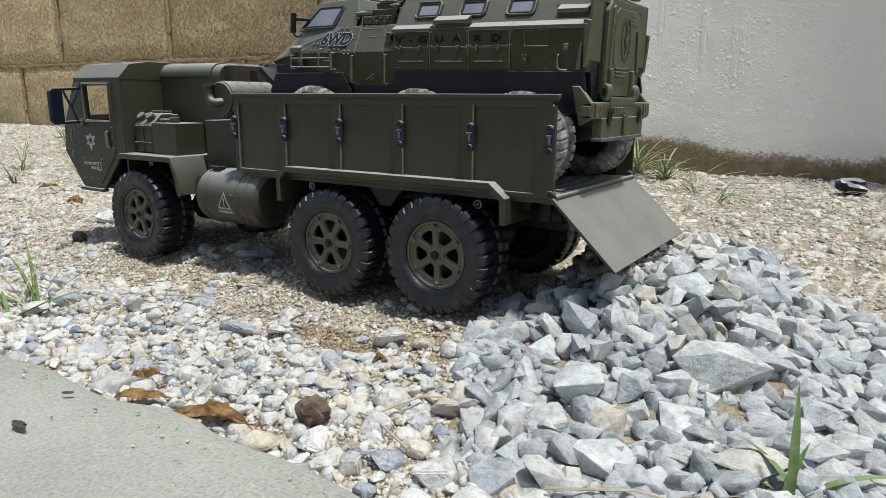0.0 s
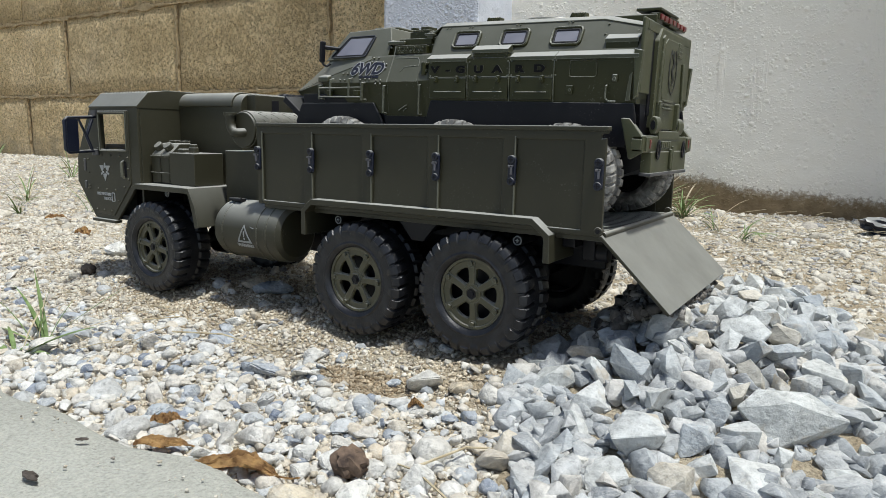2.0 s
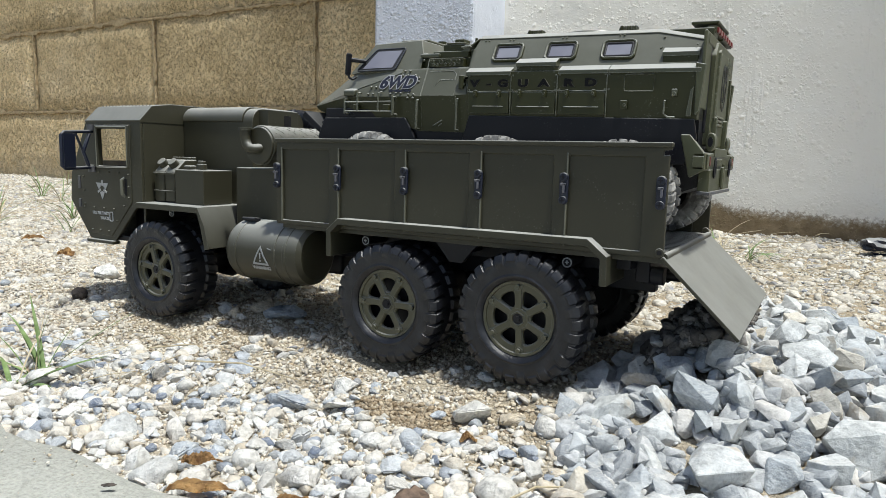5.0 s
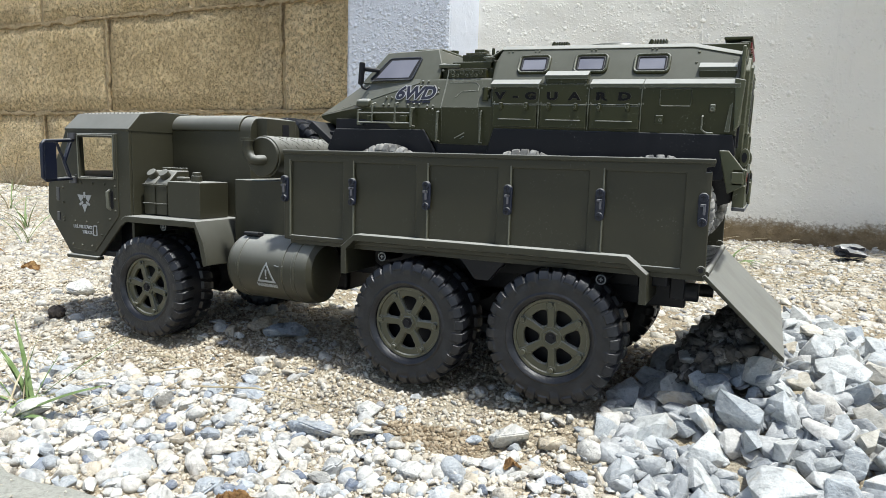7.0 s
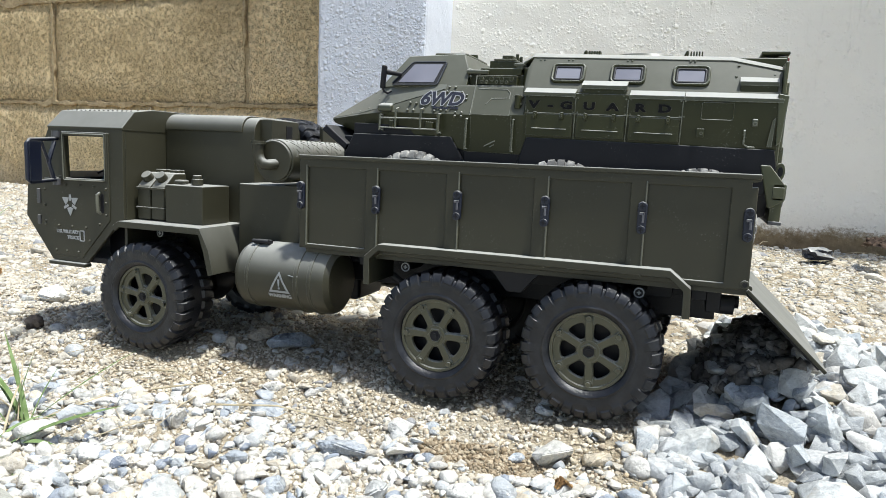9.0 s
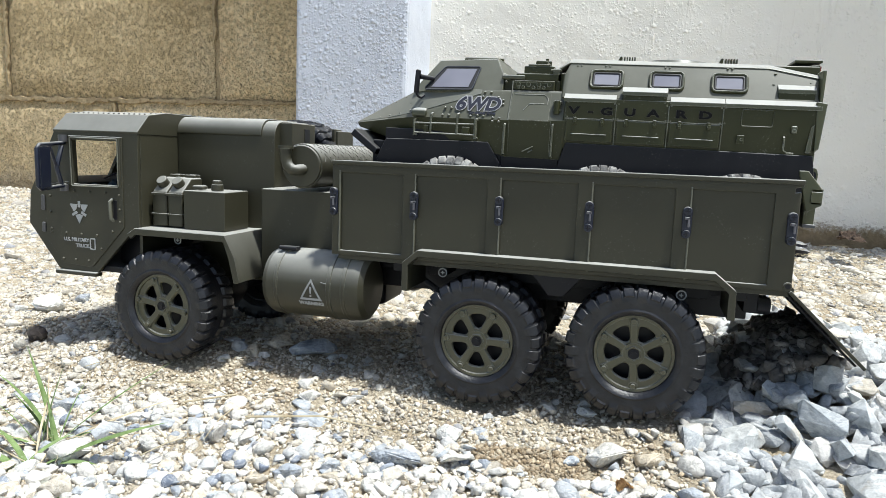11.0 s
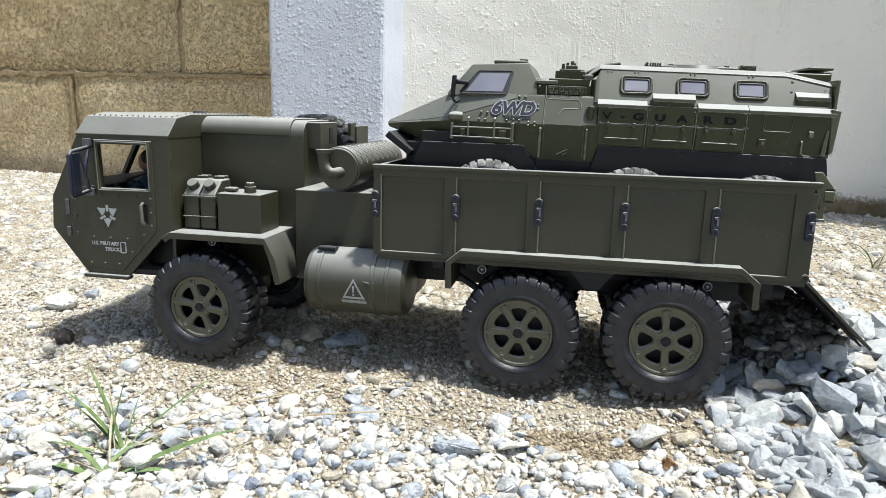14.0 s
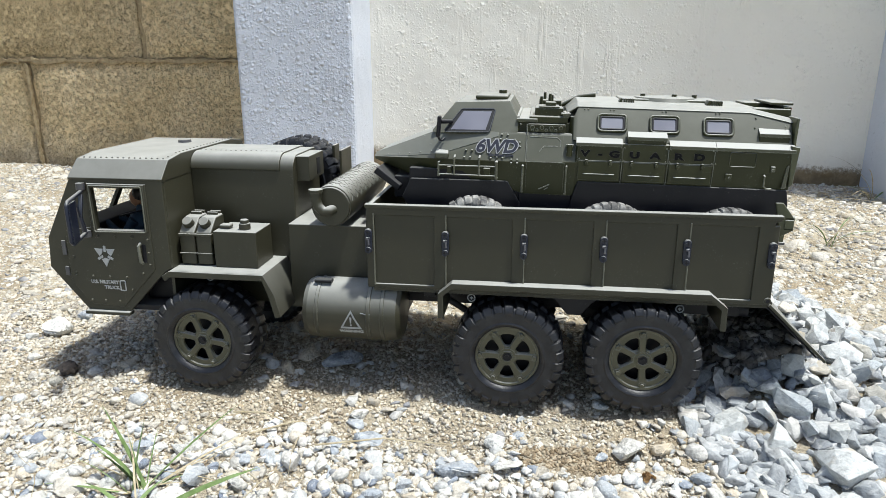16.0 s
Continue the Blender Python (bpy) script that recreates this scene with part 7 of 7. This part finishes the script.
def tuft(name, at, label, blades, group="weeds"):
    """A grass plant of single blades; each row: heading, length, width, lift, droop in degrees and metres, dry or not."""
    x, y = at
    z = float(ground_at(x, y))
    t = thing(name, (x, y, z), label, "grass", group)
    for heading, length, width, lift, droop, dry in blades:
        jig = (x + 0.004 * math.cos(heading * 3.1), y + 0.004 * math.sin(heading * 5.3), z - 0.001)
        part("blade", blade(jig, radians(heading), length, width, radians(lift), radians(droop), 0.4), STRAW if dry else GRASS, t, "dry straw blade" if dry else "", 60)
    return t


tuft("grass_tuft", (-0.552, 0.259), "green and straw grass tuft growing in the gravel", [(178, 0.062, 0.0044, 58, 40, 0), (164, 0.062, 0.0042, 66, 10, 0), (60, 0.05, 0.0026, 76, 6, 0), (36, 0.078, 0.0028, 40, 10, 0), (40, 0.085, 0.0022, 22, 10, 1), (215, 0.05, 0.0034, 12, 20, 1), (172, 0.045, 0.003, 46, 20, 0), (200, 0.05, 0.0016, 60, 30, 0), (150, 0.04, 0.0014, 80, 10, 0), (350, 0.036, 0.002, 30, 20, 1), (240, 0.03, 0.0024, 24, 30, 1), (20, 0.05, 0.0012, 18, 10, 1), (26, 0.07, 0.0014, 30, 16, 1), (192, 0.062, 0.0034, 16, 10, 0), (12, 0.026, 0.0036, 36, 22, 0), (130, 0.05, 0.0011, 66, 12, 1), (205, 0.036, 0.0022, 40, 70, 1), (300, 0.03, 0.002, 20, 30, 1), (225, 0.04, 0.0018, 14, 18, 1), (170, 0.042, 0.0024, 30, 24, 1), (95, 0.04, 0.0012, 60, 20, 0)])
tuft("grass_tuft", (-0.543, 0.236), "green grass tuft with broad blades beside the slab", [(16, 0.08, 0.0068, 29, 14, 0), (206, 0.056, 0.0085, 12, 26, 0), (182, 0.058, 0.008, 18, 30, 0), (236, 0.045, 0.006, 14, 22, 0), (332, 0.05, 0.0046, 8, 10, 0), (-2, 0.042, 0.0052, 26, 26, 0), (160, 0.05, 0.0045, 36, 46, 0), (70, 0.03, 0.004, 40, 40, 0), (120, 0.05, 0.0016, 60, 40, 1)])
tuft("grass_tuft", (-0.015, 0.283), "green grass tuft at the edge of the stone heap", [(110, 0.052, 0.0052, 88, 10, 0), (150, 0.04, 0.005, 50, 55, 0), (60, 0.028, 0.0045, 70, 20, 0), (30, 0.045, 0.004, 35, 45, 0), (190, 0.05, 0.005, 25, 30, 0), (250, 0.04, 0.0045, 30, 40, 0), (215, 0.055, 0.0018, 10, 14, 1), (170, 0.06, 0.0018, 8, 14, 1)])
rw = random.Random(4)
for x, y, n, tall, dry in ((-0.32, 1.04, 60, 0.085, 0.35), (-0.27, 1.02, 44, 0.06, 0.5), (-0.17, 0.9, 9, 0.05, 0.3), (-0.21, 0.95, 8, 0.06, 0.5), (-0.36, 1.0, 12, 0.1, 0.4), (0.05, 0.8, 7, 0.06, 0.3), (0.19, 1.02, 7, 0.13, 0.4), (-1.25, 0.72, 10, 0.09, 0.3), (-1.340, 0.639, 16, 0.085, 0.25), (-1.612, 0.874, 12, 0.090, 0.25), (-2.354, 1.060, 10, 0.080, 0.25), (-1.173, 0.544, 10, 0.060, 0.25), (-1.1, 0.62, 7, 0.08, 0.2), (-1.5, 0.85, 9, 0.1, 0.4), (-1.75, 1.02, 7, 0.12, 0.8)):
    tuft("grass_tuft", (x, y), "sparse green and straw weeds at the wall foot" if y > 0.9 else "sparse grass seedlings in the gravel",
         [(rw.uniform(0, 360), tall * rw.uniform(0.5, 1.1), rw.uniform(0.0018, 0.004), rw.uniform(35, 80), rw.uniform(20, 80), rw.random() < dry) for _ in range(n)])


def dead_leaf(name, at, length, width, heading, curl, mat, label):
    """A dead leaf rolled into a crumpled half tube with a thin stalk."""
    bm = bmesh.new()
    r = random.Random(int(length * 1e5))
    nu, nv = 40, 16
    grid = []
    for i in range(nu + 1):
        t = i / nu
        rad = width * 0.5 * (math.sin(math.pi * min(1.0, t * 1.25 + 0.02)) ** 0.6 if t < 0.78 else 0.0) + 0.0007
        bend = 0.07 * length * math.sin(t * 5.0)
        lift = 0.001 * math.sin(t * 9 + length * 400)
        row = []
        for j in range(nv + 1):
            a = (j / nv - 0.5) * curl
            k = 1 + 0.45 * noise.noise((t * 7, a * 2.2, length * 900)) + 0.3 * noise.noise((t * 23, a * 5, length * 500))
            row.append(bm.verts.new(((t - 0.5) * length, bend + rad * k * math.sin(a), rad * k * math.cos(a) * 0.75 + lift + r.uniform(-0.0003, 0.0003))))
        grid.append(row)
    for a, b in zip(grid, grid[1:]):
        for j in range(nv):
            bm.faces.new((a[j], a[j + 1], b[j + 1], b[j]))
    bmesh.ops.solidify(bm, geom=list(bm.faces), thickness=0.0005)
    z = float(ground_at(at[0], at[1]))
    bm.transform(pose(at[0], at[1], z + at[2], 0, 0, heading))
    return solo(name, bm, mat, label, "leaf", "dead leaves", smooth=50)


dead_leaf("dead_leaf", (-0.271, 0.2095, 0.0065), 0.055, 0.0125, 26, 2.3, DEAD_LEAF, "curled orange-brown dead leaf at the slab edge")
dead_leaf("dead_leaf", (-0.318, 0.2015, 0.006), 0.034, 0.009, 38, 2.2, DEAD_LEAF, "small brown dead leaf at the slab edge")
dead_leaf("dead_leaf", (-0.337, 0.216, 0.009), 0.019, 0.0095, 50, 2.4, DEAD_LEAF, "small crumpled brown dead leaf")
dead_leaf("dead_leaf", (-0.235, 0.3, 0.004), 0.012, 0.006, 40, 2.2, DEAD_LEAF, "tiny brown dead leaf on the gravel")
dead_leaf("dead_leaf", (-1.014, 0.523, 0.008), 0.036, 0.02, 60, 1.8, DEAD_LEAF, "pale brown dead leaf on the gravel beside the cab")
dead_leaf("dead_leaf", (-0.861, 0.472, 0.007), 0.03, 0.018, 10, 1.9, DEAD_LEAF, "curled tan dead leaf on the gravel beside the cab")
dead_leaf("dead_leaf", (0.03, 0.99, 0.03), 0.055, 0.03, 120, 2.2, HUSK, "grey-brown dead leaf at the wall foot")


def husk(at, r, mat, label):
    bm = bmesh.new()
    bmesh.ops.create_icosphere(bm, subdivisions=3, radius=r)
    for v in bm.verts:
        a = math.atan2(v.co.y, v.co.x)
        v.co *= 1 + 0.34 * abs(math.sin(a * 3.5 + v.co.z / r)) ** 0.6 + 0.3 * noise.noise(v.co / r * 2.6) + 0.16 * noise.noise(v.co / r * 7.0)
        v.co.z *= 0.85
    bm.transform(Matrix.Translation((at[0], at[1], float(ground_at(at[0], at[1])) + at[2])))
    return solo("seed_husk", bm, mat, label, "seed husk", "seed husks", smooth=50)


husk((-0.2285, 0.234, 0.0085), 0.0068, HUSK, "dry brown ribbed seed husk among pebbles")
husk((-0.676, 0.3695, 0.0048), 0.0053, BARK, "dark brown round seed husk on the gravel")

for k, (x, y, h, l) in enumerate(((-0.45, 0.3, 10, 0.09), (-0.5, 0.31, 25, 0.06), (-0.2, 0.25, 60, 0.05), (-0.17, 0.235, 160, 0.06), (-0.1, 0.235, 20, 0.07), (-0.52, 0.33, -10, 0.05))):
    z = float(ground_at(x, y)) + 0.007
    c, sn = math.cos(radians(h)), math.sin(radians(h))
    solo("straw_stalk", tube([(x, y, z), (x + c * l * 0.5, y + sn * l * 0.5, z + 0.004), (x + c * l, y + sn * l, z - 0.002)], [0.0007, 0.0006, 0.0003], 5), STRAW, "thin dry straw stalk on the gravel", "straw", "straw stalks")

def stalk_shape(seed):
    """A thin bent bit of dry stalk of unit length."""
    r = random.Random(seed)
    return tube([(-0.5, 0, 0), (-0.1, r.uniform(-0.08, 0.08), r.uniform(0, 0.06)), (0.5, r.uniform(-0.1, 0.1), 0)], [0.011, 0.01, 0.005], 4)


STALKS = [arrays(stalk_shape(60 + k)) for k in range(8)]
p, s = lay(260, -0.42, 0.2, 0.74, 1.07, 0.02, 0.055, None, 1.4)
p[:, 2] += 0.004
strew("straw_litter", STALKS, p, s, 0.18, STRAW, ground, "dry straw litter on the gravel by the wall", False, G)
p, s = lay(34, -0.66, -0.46, 0.235, 0.34, 0.012, 0.04, None, 1.4)
p[:, 2] += 0.005
strew("straw_litter", STALKS, p, s, 0.14, STRAW, ground, "dry straw litter round the grass tufts", False, G)

scrap = bmesh.new()
bmesh.ops.create_icosphere(scrap, subdivisions=3, radius=0.5)
for v in scrap.verts:
    v.co = Vector((v.co.x * 0.038, v.co.y * 0.026, v.co.z * 0.02)) * (1 + 0.45 * noise.noise(v.co * 3.1) + 0.35 * noise.noise(v.co * 9.0))
scrap.transform(pose(-0.03, 1.0, float(ground_at(-0.03, 1.0)) + 0.012, 0, 8, 10))
solo("plastic_scrap", scrap, BLUEBLACK, "crumpled navy plastic scrap at the wall foot", "scrap", smooth=25)

for k, (x, y, r) in enumerate(((-0.334, 0.1435, 0.0036), (-0.352, 0.177, 0.0019))):
    speck = ball((0, 0, 0), r, (1.5, 0.55, 0.35), 3)
    for v in speck.verts:
        v.co *= 1 + 0.5 * noise.noise(v.co / r * 2.3)
    speck.transform(pose(x, y, -0.0055 + r * 0.35, 0, 0, 40 * k))
    solo("bark_chip", speck, BARK, "small dark bark chip lying on the concrete", "bark chip", "bark chips", smooth=40)
sand_x, sand_y = G.uniform(-0.55, 0.0, 500), G.uniform(0.1, 0.186, 500)
keep = G.random(500) < ((sand_y - 0.1) / 0.086) ** 3
slab_ob = bpy.data.objects["concrete_slab"]
strew("slab_grit", TINY, np.stack([sand_x, sand_y, np.full(500, -0.0055)], 1)[keep], (0.0008 + 0.0022 * G.random(500) ** 3)[keep], 0.5, GRIT, slab_ob, "sand grains on the slab", True, G)
